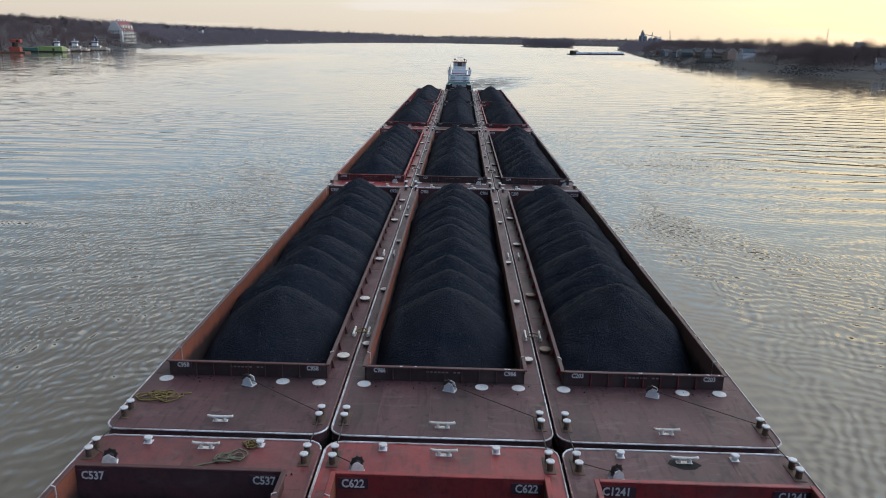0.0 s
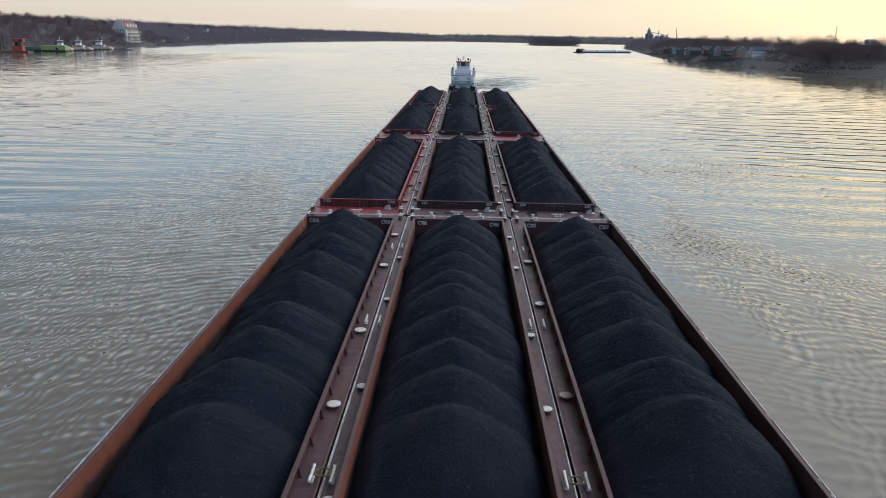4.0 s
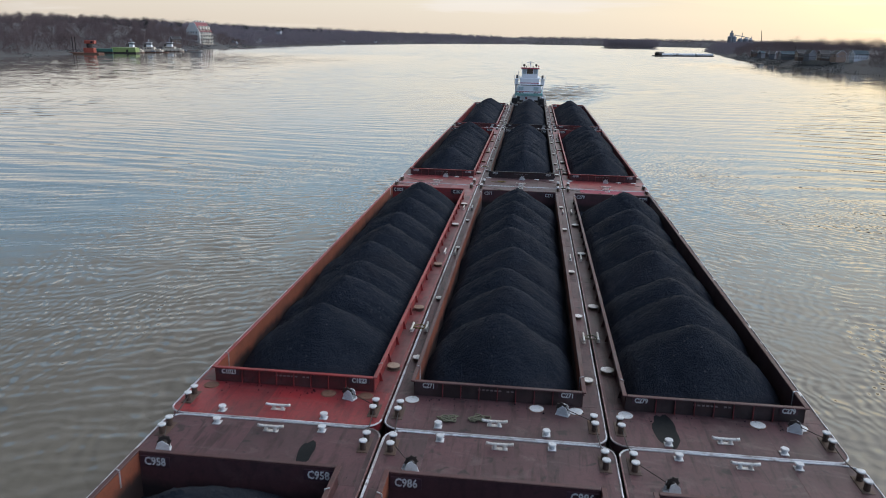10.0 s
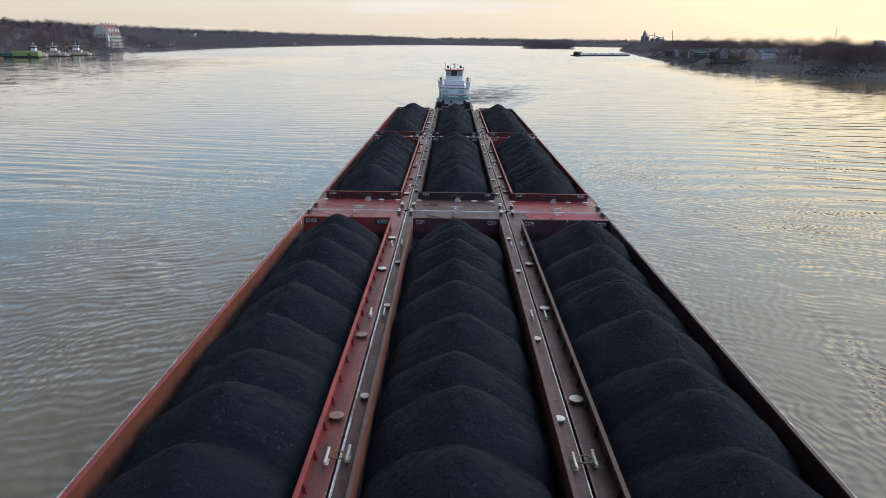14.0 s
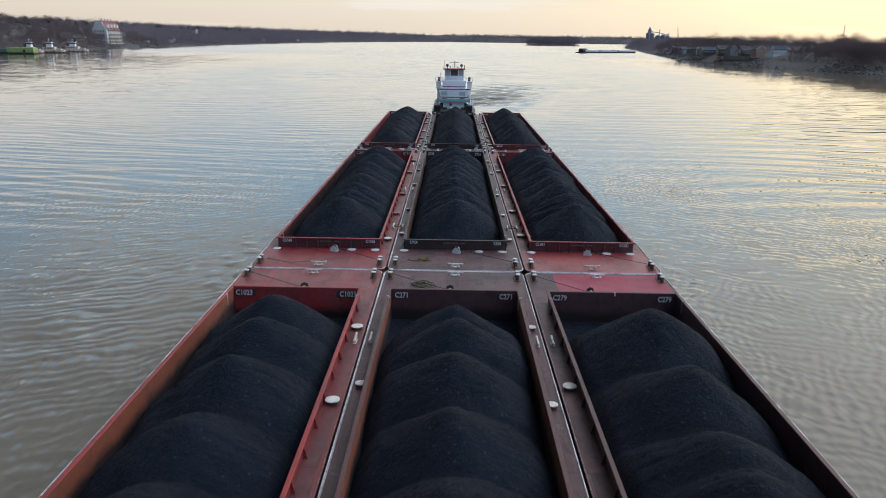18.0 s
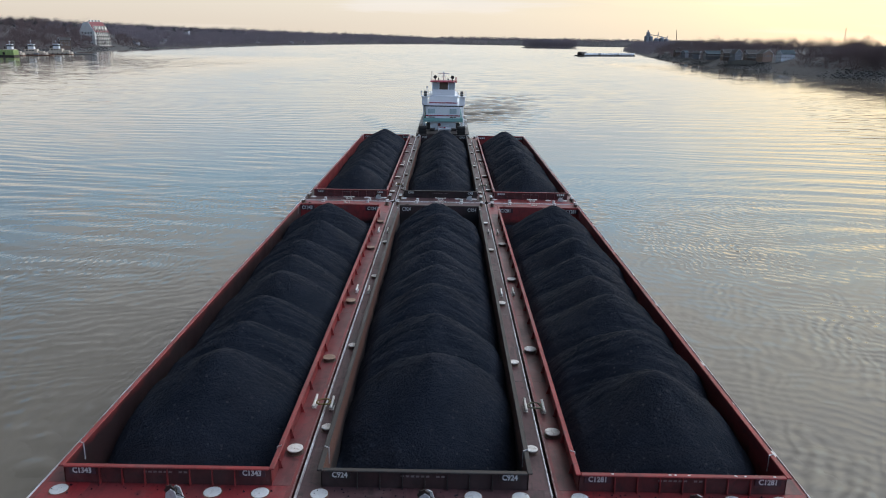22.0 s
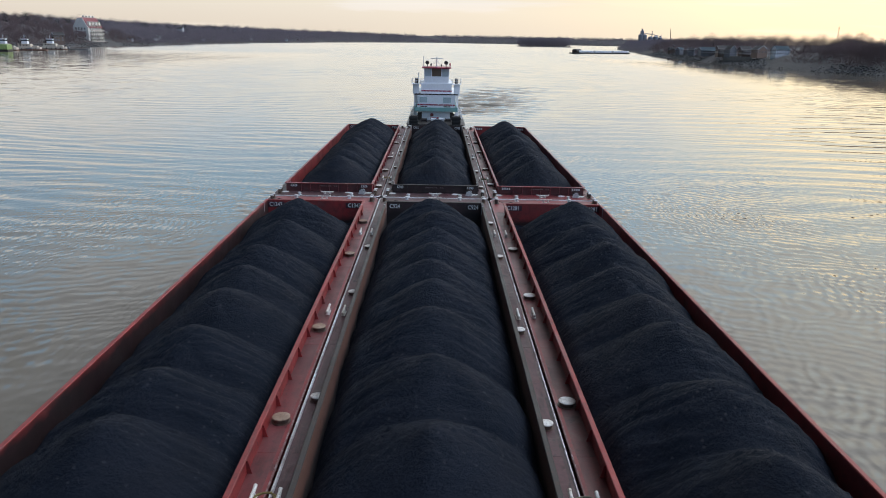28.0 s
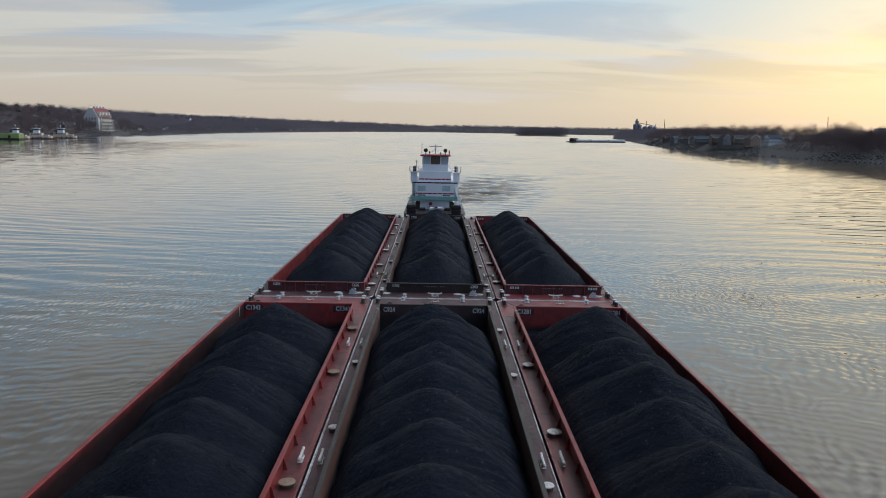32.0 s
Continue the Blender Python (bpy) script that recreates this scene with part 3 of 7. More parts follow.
def soft_noise(x, y, seed, octaves=4):
    """Smooth noise from a few turned sine waves, about -1 to 1."""
    rng = np.random.default_rng(seed)
    out, amp = 0 * x, 1.0
    for o in range(octaves):
        for _ in range(3):
            a, ph = rng.uniform(0, 2 * np.pi), rng.uniform(0, 2 * np.pi)
            k = 2.0**o
            out = out + amp * np.sin(k * (x * np.cos(a) + y * np.sin(a)) + ph + 1.3 * np.sin(k * 0.7 * (x * np.sin(a) - y * np.cos(a)) + ph * 2)) / 3
        amp *= 0.55
    return out


def make_water():
    bm = bmesh.new()
    bmesh.ops.create_grid(bm, x_segments=8, y_segments=8, size=4600.0)
    tagged(new("water", mesh_from(bm, "water", WATER)), "wide silty river with slow ripples at dusk", "river", kind="structure")


# the waterlines of the two banks: x, y
LEFT_SHORE = [(-330, -1400), (-360, -500), (-372, 200), (-404, 593), (-419, 700), (-424, 800), (-434, 880), (-466, 1175), (-502, 1583), (-504, 2107), (-455, 2794), (-312, 3568), (-60, 4350), (500, 4480), (1600, 4500)]
RIGHT_SHORE = [(330, -1400), (315, -300), (295, 200), (274, 440), (270, 499), (250, 544), (241, 605), (236, 700), (236, 790), (249, 975), (275, 1160), (335, 1500), (430, 2100), (620, 2700), (900, 3200), (1500, 3900)]


def along(line, s):
    """Points and outward ways at shares s of a line's length."""
    p = np.array(line, float)
    seg = np.hypot(*np.diff(p, axis=0).T)
    at = np.r_[0, np.cumsum(seg)]
    q = np.stack([np.interp(s * at[-1], at, p[:, i]) for i in (0, 1)], -1)
    return q, at[-1]


def make_bank(name, line, side, profile, seed, label):
    """A strip of land from the waterline up and back. profile: distance from the water and height."""
    n = 260
    s = np.linspace(0, 1, n)
    q, length = along(line, s)
    t = np.gradient(q, axis=0)
    t /= np.hypot(t[:, 0], t[:, 1])[:, None]
    out = np.stack([t[:, 1], -t[:, 0]], -1) * side
    d = np.array([p[0] for p in profile])
    z = np.array([p[1] for p in profile])
    co = q[:, None, :] + out[:, None, :] * d[None, :, None]
    wob = soft_noise(co[..., 0] / 40, co[..., 1] / 40, seed)
    zz = z[None, :] * (1 + 0.25 * wob) * np.clip(0.4 + 0.6 * q[:, 1:2] / 500, 0.7, 1.6)
    zz[:, 0] = -0.6
    shape = np.concatenate([co, zz[..., None]], -1)
    shape[:, 1:4, :2] += (out[:, None, :] * (soft_noise(co[:, 1:4, 0] / 15, co[:, 1:4, 1] / 15, seed + 1)[..., None] * 2.5))
    m = len(d)
    i = np.arange(n * m).reshape(n, m)
    quads = np.stack([i[:-1, :-1], i[:-1, 1:], i[1:, 1:], i[1:, :-1]], -1).reshape(-1, 4)
    tagged(new(name, raw_mesh(name, shape.reshape(-1, 3), quads, EARTH, True)), label, "river bank", kind="structure")
    return shape


make_water()
LEFT_PROFILE = [(0, -0.6), (4, 0.6), (12, 2.2), (26, 4.5), (50, 8.0), (90, 12.0), (160, 16.5), (300, 18.5), (600, 20.0), (1600, 20.0)]
RIGHT_PROFILE = [(0, -0.6), (5, 1.2), (14, 4.0), (26, 7.0), (48, 8.6), (80, 9.2), (160, 9.0), (300, 10.0), (600, 11.0), (1600, 12.0)]
make_bank("ground_left", LEFT_SHORE, -1, LEFT_PROFILE, 5, "brown winter river bank rising to a wooded hill")
make_bank("ground_right", RIGHT_SHORE, 1, RIGHT_PROFILE, 9, "low bare earth bank below a riverside town")

# ---------------------------------------------------------------- the barges
DECK, TOP = 1.4, 2.25            # deck and coaming top over the water
PITCH, HALF, COAM = 10.67, 5.22, 4.3   # spacing of the columns; half widths of hull and coaming

# row: head and stern of the hull, coaming's near and far end, shift across
LINES = {
    "A": (-67.4, -6.5, -63.8, -10.3, 0.15),
    "B": (-5.9, 54.25, 0.0, 49.6, 0.12),
    "C": (54.45, 115.7, 58.0, 109.0, -0.12),
    "D": (115.95, 178.25, 121.85, 172.7, 0.0),
    "E": (178.5, 238.6, 180.9, 234.4, 0.08),
}


# cleats along the side decks, from the coaming's near end
CLEATS = {"A": (7.0, 24.5, 42.0), "B": (6.4, 24.0, 41.6), "C": (8.8, 26.5, 44.0), "D": (7.0, 24.7, 42.4), "E": (7.0, 24.7, 42.4)}


def rounded(x0, x1, y0, y1, r, seg=5):
    pts = []
    for cx, cy, a in ((x1 - r, y1 - r, 0), (x0 + r, y1 - r, 90), (x0 + r, y0 + r, 180), (x1 - r, y0 + r, 270)):
        for k in range(seg + 1):
            b = radians(a + 90 * k / seg)
            pts.append((cx + r * math.cos(b), cy + r * math.sin(b)))
    return pts


def hull_mesh(bm, length, c0, c1, r):
    """An open hopper hull: rounded outline, deck round the hold, sides down to below the water."""
    ring = rounded(-HALF, HALF, 0, length, r)
    hole = [(-COAM, c0), (COAM, c0), (COAM, c1), (-COAM, c1)]
    top = [bm.verts.new((x, y, DECK)) for x, y in ring]
    mid = [bm.verts.new((x, y, DECK - 0.35)) for x, y in ring]
    low = [bm.verts.new((x * 0.985, length / 2 + (y - length / 2) * 0.985, -0.9)) for x, y in ring]
    inn = [bm.verts.new((x, y, DECK)) for x, y in hole]
    edges = []
    for some in (top, inn):
        edges += [bm.edges.new((some[i], some[(i + 1) % len(some)])) for i in range(len(some))]
    bmesh.ops.triangle_fill(bm, edges=edges, use_beauty=True)
    over = [f for f in bm.faces if all(abs(abs(v.co.x) - COAM) < 1e-4 for v in f.verts)]
    bmesh.ops.delete(bm, geom=over, context="FACES_ONLY")
    for a, b in ((top, mid), (mid, low)):
        for i in range(len(a)):
            j = (i + 1) % len(a)
            bm.faces.new((a[i], b[i], b[j], a[j]))
    bm.faces.new(low[::-1])


def bollard_post(bm):
    cyl(bm, (0, 0, 0.03), 0.145, 0.40, 14, 0.135)


def bollard_cap(bm):
    cyl(bm, (0, 0, 0.43), 0.19, 0.05, 14)
    cyl(bm, (0, 0, 0.48), 0.19, 0.025, 14, 0.14)


def kevel_horn(bm):
    tube(bm, [(-0.62, 0, 0.28), (-0.50, 0, 0.245), (-0.30, 0, 0.23), (0.30, 0, 0.23), (0.50, 0, 0.245), (0.62, 0, 0.28)], 0.07, 8)


def kevel_base(bm):
    box(bm, -0.36, 0.36, -0.11, 0.11, 0.0, 0.03, 0.01)
    for x in (-0.22, 0.22):
        cyl(bm, (x, 0, 0.02), 0.10, 0.20, 10, 0.085)


def timberhead(bm):
    box(bm, -0.19, 0.19, -0.19, 0.19, 0.0, 0.03, 0.01)
    cyl(bm, (0, 0, 0.03), 0.13, 0.2, 12)
    cyl(bm, (0, 0, 0.23), 0.2, 0.05, 12, 0.17)


def hatch_lid(bm):
    cyl(bm, (0, 0, 0.0), 0.36, 0.035, 20)
    cyl(bm, (0, 0, 0.035), 0.36, 0.015, 20, 0.32)
    box(bm, -0.04, 0.04, -0.12, 0.12, 0.05, 0.07, 0.01)


def hatch_rim(bm):
    cyl(bm, (0, 0, 0), 0.40, 0.02, 20)


def hatch_drum(bm):
    cyl(bm, (0, 0, 0), 0.40, 0.02, 20)
    cyl(bm, (0, 0, 0.02), 0.31, 0.17, 20)


def winch_frame(bm):
    box(bm, -0.34, 0.34, -0.22, 0.22, 0.0, 0.04, 0.01)
    for y in (-0.16, 0.16):
        prism_side(bm, [(-0.34, 0.03), (0.30, 0.03), (0.26, 0.3), (0.02, 0.52), (-0.18, 0.46)], y - 0.02, y + 0.02)


def prism_side(bm, outline, y0, y1):
    """An outline in x and z, given depth along y."""
    a = [bm.verts.new((x, y0, z)) for x, z in outline]
    b = [bm.verts.new((x, y1, z)) for x, z in outline]
    bm.faces.new(a)
    bm.faces.new(b[::-1])
    for i in range(len(a)):
        j = (i + 1) % len(a)
        bm.faces.new((a[i], a[j], b[j], b[i]))


def winch_wheel(bm):
    turn = Matrix.Rotation(radians(90), 4, "X")
    cyl(bm, (0.05, 0.13, 0.36), 0.27, 0.05, 16, m=turn)
    cyl(bm, (0.05, 0.11, 0.33), 0.14, 0.22, 12, m=turn)
    for k in range(8):
        a = k * math.tau / 8
        box(bm, 0.05 + 0.27 * math.cos(a) - 0.04, 0.05 + 0.27 * math.cos(a) + 0.04, 0.08, 0.13, 0.36 + 0.27 * math.sin(a) - 0.04, 0.36 + 0.27 * math.sin(a) + 0.04)


def bracket(bm):
    """A triangular knee against the coaming's outer face; it stands out along +x."""
    prism_side(bm, [(0.0, 0.0), (0.21, 0.0), (0.18, 0.05), (0.06, 0.5), (0.0, 0.5)], -0.014, 0.014)


def end_post(bm):
    """A stiffener on an end coaming: a flat rib that stands out along -y."""
    lo = [(-0.02, -0.16), (0.02, -0.16), (0.02, 0.0), (-0.02, 0.0)]
    hi = [(-0.02, -0.07), (0.02, -0.07), (0.02, 0.0), (-0.02, 0.0)]
    a = [bm.verts.new((x, y, 0.0)) for x, y in lo]
    b = [bm.verts.new((x, y, 0.74)) for x, y in hi]
    bm.faces.new(a[::-1])
    bm.faces.new(b)
    for i in range(4):
        j = (i + 1) % 4
        bm.faces.new((a[i], a[j], b[j], b[i]))


def writing(text, size, mat, parent, m, depth=0.006):
    """Raised letters, centred, in the plane that faces -y."""
    cu = bpy.data.curves.new("letters", "FONT")
    cu.body, cu.size, cu.extrude, cu.align_x, cu.align_y, cu.offset = text, size, depth, "CENTER", "CENTER", 0.012
    cu.resolution_u = 2
    tmp = bpy.data.objects.new("letters", cu)
    scene.collection.objects.link(tmp)
    me = bpy.data.meshes.new_from_object(tmp.evaluated_get(bpy.context.evaluated_depsgraph_get()))
    bpy.data.objects.remove(tmp)
    me.materials.clear()
    me.materials.append(mat)
    return hold("barge_number", me, parent, m @ pose(0, 0, 0, 90, 0, 0) @ Matrix.Diagonal((0.82, 1, 1, 1)), "white painted barge number")


def fitting(kind, parent, m, rusty=False):
    """The small deck gear, each in its own parts."""
    lid_mat, lid_word = (RUST, "round rusty manhole lid") if rusty else (WHITE, "round white manhole lid")
    if kind == "bollard":
        b = hold("bollard_base", shared("bollard_base", lambda bm: box(bm, -0.26, 0.26, -0.66, 0.66, 0, 0.035, 0.012), POST), parent, m, "rusty base of a twin bollard")
        for y in (-0.36, 0.36):
            hold("bollard_post", shared("bollard_post", bollard_post, POST), b, pose(0, y, 0))
            hold("bollard_cap", shared("bollard_cap", bollard_cap, WHITE), b, pose(0, y, 0), "white painted bollard top")
    elif kind == "kevel":
        k = hold("kevel", shared("kevel_base", kevel_base, CREAM), parent, m, "pale mooring cleat")
        hold("horn", shared("kevel_horn", kevel_horn, CREAM, True), k)
    elif kind == "timberhead":
        hold("timberhead", shared("timberhead", timberhead, WHITE), parent, m, "white painted mooring button")
    elif kind == "hatch":
        h = hold("hatch_rim", shared("hatch_rim", hatch_rim, RUST), parent, m)
        hold("hatch_lid", shared("hatch_lid_" + lid_mat.name, hatch_lid, lid_mat), h, label=lid_word)
    elif kind == "raised_hatch":
        h = hold("hatch_rim", shared("hatch_drum", hatch_drum, POST), parent, m, "rusty raised manhole rim")
        lid_mat, lid_word = (TANNED, "round tan manhole lid") if rusty else (CREAM, "round pale manhole lid")
        hold("hatch_lid", shared("raised_lid_" + lid_mat.name, hatch_lid, lid_mat), h, pose(0, 0, 0.19), lid_word)
    elif kind == "winch":
        w = hold("winch", shared("winch_frame", winch_frame, WHITE), parent, m, "hand winch with pale side plates")
        hold("winch_wheel", shared("winch_wheel", winch_wheel, CABLE), w, label="dark ratchet wheel")


def make_barge(row, col, number, deck, coam, inner, patch=None, near_winch=0.4, far_winch=-3.6, buttons=(False, False), bars=False, seed=0):
    y0, y1, ca, cb, shift = LINES[row]
    rng = random.Random(seed)
    length, c0, c1 = y1 - y0, ca - y0, cb - y0
    words = {MAUVE: "brown-mauve", RED: "red", SCUFFED: "scuffed dark red", BRIGHT: "bright red", BLACK: "black", MAROON: "maroon"}
    barge = thing("hopper_barge", Matrix.Translation((col * PITCH + shift, y0, 0)), f"coal-laden hopper barge, {words[deck]} deck, {words[coam]} coaming", "barge", "barges of the tow", towed=True)
    bm = bmesh.new()
    hull_mesh(bm, length, c0, c1, 0.75)
    part("hull", bm, deck, barge)
    bm = bmesh.new()
    ring = rounded(-HALF - 0.02, HALF + 0.02, -0.02, length + 0.02, 0.75, 4)
    band = rounded(-HALF - 0.03, HALF + 0.03, -0.03, length + 0.03, 0.76, 4)
    inside = rounded(-HALF + 0.1, HALF - 0.1, 0.1, length - 0.1, 0.7, 4)
    loops = [[bm.verts.new((x, y, z)) for x, y in line] for line, z in ((band, DECK - 0.75), (band, DECK - 0.45), (inside, DECK - 0.45), (inside, DECK - 0.75))]
    for a, b in zip(loops, loops[1:] + loops[:1]):
        for i in range(len(a)):
            j = (i + 1) % len(a)
            bm.faces.new((a[i], a[j], b[j], b[i]))
    part("rub_strake", bm, HULL, barge, "black rubbing band")
    rim = [(x, y, DECK + 0.012) for x, y in ring]
    for pts in (rim[:10], rim[10:]):
        bm = bmesh.new()
        tube(bm, pts, 0.045, 6)
        part("gunwale_bar", bm, WORN, barge, "bright worn steel edge bar")
    for sx in (-1, 1):
        bm = bmesh.new()
        bar(bm, (sx * (HALF + 0.02), 0.72, DECK + 0.012), (sx * (HALF + 0.02), length - 0.72, DECK + 0.012), 0.065 if col == 0 and sx < 0 else 0.042, 6)
        part("gunwale_bar", bm, WORN if col == 0 or sx * col > 0 else WORN_RED, barge, "scraped steel edge bar")
    # deck plates, each a little proud of the hull, with open seams
    for a, b in ((0.16, c0 - 0.02), (c1 + 0.02, length - 0.16)):
        xs = [-4.98, -3.2, -0.9 + 0.4 * rng.random(), 2.2, 4.98]
        for i in range(4):
            bm = bmesh.new()
            x0, x1 = xs[i] + 0.012, xs[i + 1] - 0.012
            cut = 0.32
            pts = [(x0, a), (x1, a), (x1, b), (x0, b)]
            if i in (0, 3):
                sx = -1 if i == 0 else 1
                e = x0 if i == 0 else x1
                if a < 1:
                    pts = [(x0 + (cut if i == 0 else 0), a), (x1 - (cut if i == 3 else 0), a)] + ([(x1, a + cut)] if i == 3 else []) + [(x1, b), (x0, b)] + ([(x0, a + cut)] if i == 0 else [])
                else:
                    pts = [(x0, a), (x1, a)] + ([(x1, b - cut), (x1 - cut, b)] if i == 3 else [(x1, b)]) + ([(x0 + cut, b), (x0, b - cut)] if i == 0 else [(x0, b)])
            prism(bm, pts, DECK - 0.01, DECK + 0.006)
            use = patch if patch and a > 1 and i > 0 else deck
            part("deck_plate", bm, use, barge)
    n = 5
    for sx in (-1, 1):
        for i in range(n):
            ya, yb = c0 + (c1 - c0) * i / n + 0.012, c0 + (c1 - c0) * (i + 1) / n - 0.012
            bm = bmesh.new()
            x0, x1 = sorted((sx * (COAM + 0.03), sx * (HALF - 0.16)))
            box(bm, x0, x1, ya, yb, DECK - 0.01, DECK + 0.006)
            part("deck_plate", bm, SCUFFED if deck in (RED, BRIGHT) else deck, barge)
    # coaming: four walls with a rolled top
    for sx in (-1, 1):
        bm = bmesh.new()
        x0, x1 = sorted((sx * COAM, sx * (COAM - 0.05)))
        box(bm, x0, x1, c0, c1, -0.8, TOP - 0.02)
        wall = part("coaming_side", bm, coam, barge)
        bm = bmesh.new()
        x0, x1 = sorted((sx * (COAM - 0.07), sx * (COAM + 0.15)))
        box(bm, x0, x1, c0 - 0.12, c1 + 0.12, TOP - 0.06, TOP + 0.02, 0.025)
        part("coaming_rail", bm, coam, wall)
        bm = bmesh.new()
        x0, x1 = sorted((sx * (COAM - 0.05), sx * (COAM - 0.062)))
        box(bm, x0, x1, c0 + 0.05, c1 - 0.05, -0.8, TOP - 0.07)
        part("hold_lining", bm, inner, wall, "rust-streaked inner face")
        for i in range(int((c1 - c0) / 2.5)):
            y = c0 + 1.3 + 2.5 * i
            use = CRIMSON if (row, col) == ("B", 1) else coam
            hold("bracket", shared("bracket_" + use.name, bracket, use), wall, pose(sx * COAM, y, DECK, 0, 0, 0 if sx > 0 else 180))
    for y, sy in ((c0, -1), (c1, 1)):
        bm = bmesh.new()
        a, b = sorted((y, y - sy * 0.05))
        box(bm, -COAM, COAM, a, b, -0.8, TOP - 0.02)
        # near end walls take the colours that hold the shade below the rail
        end_paint = coam if sy > 0 else (SHADED_RED if coam in (BRIGHT, RED) else SHADED)
        wall = part("coaming_end", bm, end_paint, barge)
        bm = bmesh.new()
        a, b = sorted((y - sy * 0.05, y - sy * 0.06))
        box(bm, -COAM + 0.08, COAM - 0.08, a, b, -0.8, TOP - 0.07)
        part("end_lining", bm, {BRIGHT: RED_IN, RED: RED_IN, BLACK: BLACK_IN}.get(coam, MAROON_IN), wall, "coal-stained inner face of the end wall")
        bm = bmesh.new()
        a, b = sorted((y - sy * 0.07, y + sy * 0.17))
        box(bm, -COAM + 0.075, COAM - 0.075, a, b, TOP - 0.06, TOP + 0.018, 0.025)
        part("coaming_rail", bm, coam, wall)
        for i in range(7):
            use = RED if (row, col) in (("B", 1), ("C", 0), ("C", 1)) else coam
            hold("bracket", shared("end_post_" + use.name, end_post, use), wall, pose(-COAM + 1.5 + i * (2 * COAM - 3.0) / 6, y, DECK, 0, 0, 0 if sy < 0 else 180))
    bm = bmesh.new()
    box(bm, -COAM, COAM, c0, c1, -0.95, -0.8)
    part("hold_floor", bm, RUST, barge)
    # numbers at both corners, on the near face and on the inside of the far face
    for x in (-COAM + 0.78, COAM - 0.78):
        for y, z, size in ((c0 - 0.05, TOP - 0.25, 0.36), (c1 - 0.10, TOP - 0.42, 0.52)):
            wide = size * 0.6 * max(len(number), 4)
            bm = bmesh.new()
            box(bm, x - wide / 2, x + wide / 2, y - 0.004, y + 0.05, z - size * 0.46, z + size * 0.46)
            part("number_plate", bm, PLATE if coam is not BLACK else BLACK, barge, "dark painted panel")
            if bars:
                bm = bmesh.new()
                for k in range(4):
                    box(bm, x + (k - 1.5) * size * 0.62 - size * 0.2, x + (k - 1.5) * size * 0.62 + size * 0.2, y - 0.01, y - 0.003, z - size * 0.3, z + size * 0.3)
                part("barge_number", bm, WHITE, barge, "white painted marks")
            else:
                writing(number, size, WHITE, barge, Matrix.Translation((x, y - 0.008, z)))
    # a line of small lettering that cannot be made out
    bm = bmesh.new()
    for k in range(9):
        if k != 6:
            box(bm, -1.0 + k * 0.21, -0.86 + k * 0.21, c0 - 0.012, c0 - 0.002, TOP - 0.33, TOP - 0.25)
    tagged(part("lettering", bm, FADED, barge, "small faded white marks"), kind="stuff")
    # gear on the end decks
    for x in (-4.72, 4.72):
        fitting("bollard", barge, pose(x, 1.55, DECK))
        fitting("bollard", barge, pose(x, length - 1.45, DECK))
    fitting("kevel", barge, pose(0.0, 1.0, DECK))
    fitting("kevel", barge, pose(0.1, length - 0.85, DECK))
    for on, y in zip(buttons, (0.5, length - 0.5)):
        if on:
            for x in (-2.65, 2.45):
                fitting("timberhead", barge, pose(x, y, DECK))
    wy = c0 - 1.0 if c0 > 5 else c0 - 0.9
    fitting("winch", barge, pose(near_winch, wy, DECK, 0, 0, 160))
    fy = c1 + 1.5
    fitting("winch", barge, pose(far_winch, fy, DECK, 0, 0, 20))
    for a, b in (((near_winch + 0.1, wy, DECK + 0.3), (4.65, 1.7, DECK + 0.25)), ((far_winch, fy, DECK + 0.3), (-4.65 if far_winch < 1 else 4.65, length - 1.5, DECK + 0.25))):
        bm = bmesh.new()
        bar(bm, a, b, 0.022, 5)
        part("wire", bm, CABLE, barge, "taut dark steel wire")
    if c0 > 2:
        for x in (-4.3, 2.0, 3.95):
            fitting("hatch", barge, pose(x, c0 - 0.55, DECK), (row, col) == ("C", -1))
    # gear along the side decks
    for sx, ys in ((-1, (4.4, 14.4, 28.0, 38.2)), (1, (2.8, 12.5, 22.4, 36.3, 46.0))):
        for y in ys:
            big = 1.0 if col else 0.78
            fitting("raised_hatch", barge, pose(sx * (COAM + 0.46), c0 + y + rng.uniform(-0.2, 0.2), DECK) @ Matrix.Diagonal((big, big, 1, 1)), (row, col) in (("C", -1), ("B", 1), ("D", -1)) and rng.random() < 0.75)
        for y in CLEATS[row]:
            fitting("kevel", barge, pose(sx * (HALF - 0.33), c0 + y + rng.uniform(-0.15, 0.15), DECK, 0, 0, 90))
    if (row, col) in (("B", 1), ("C", 1)):
        bm = bmesh.new()
        bar(bm, (0.15, c1 - 0.12, TOP + 0.03), (0.15, c1 - 0.12, TOP - (0.75 if row == "B" else 0.2)), 0.045, 6)
        part("ladder_bar", bm, WHITE, barge, "white upright bar on the far wall")
    if row == "B" and col >= 0 or (row, col) == ("D", 1):
        for k in range(7):
            bm = bmesh.new()
            x = rng.uniform(-COAM + 0.3, COAM - 0.3) if col else rng.choice((-1.6, -2.3, 3.2, 3.5, 3.9)) + rng.uniform(-0.1, 0.1)
            prism(bm, [(x + rng.uniform(0.04, 0.10) * math.cos(i * math.tau / 7), c0 - 0.05 + rng.uniform(0.03, 0.06) * math.sin(i * math.tau / 7)) for i in range(7)], TOP + 0.019, TOP + 0.026)
            part("paint_splash", bm, WHITE, barge, "white splash on the rail")
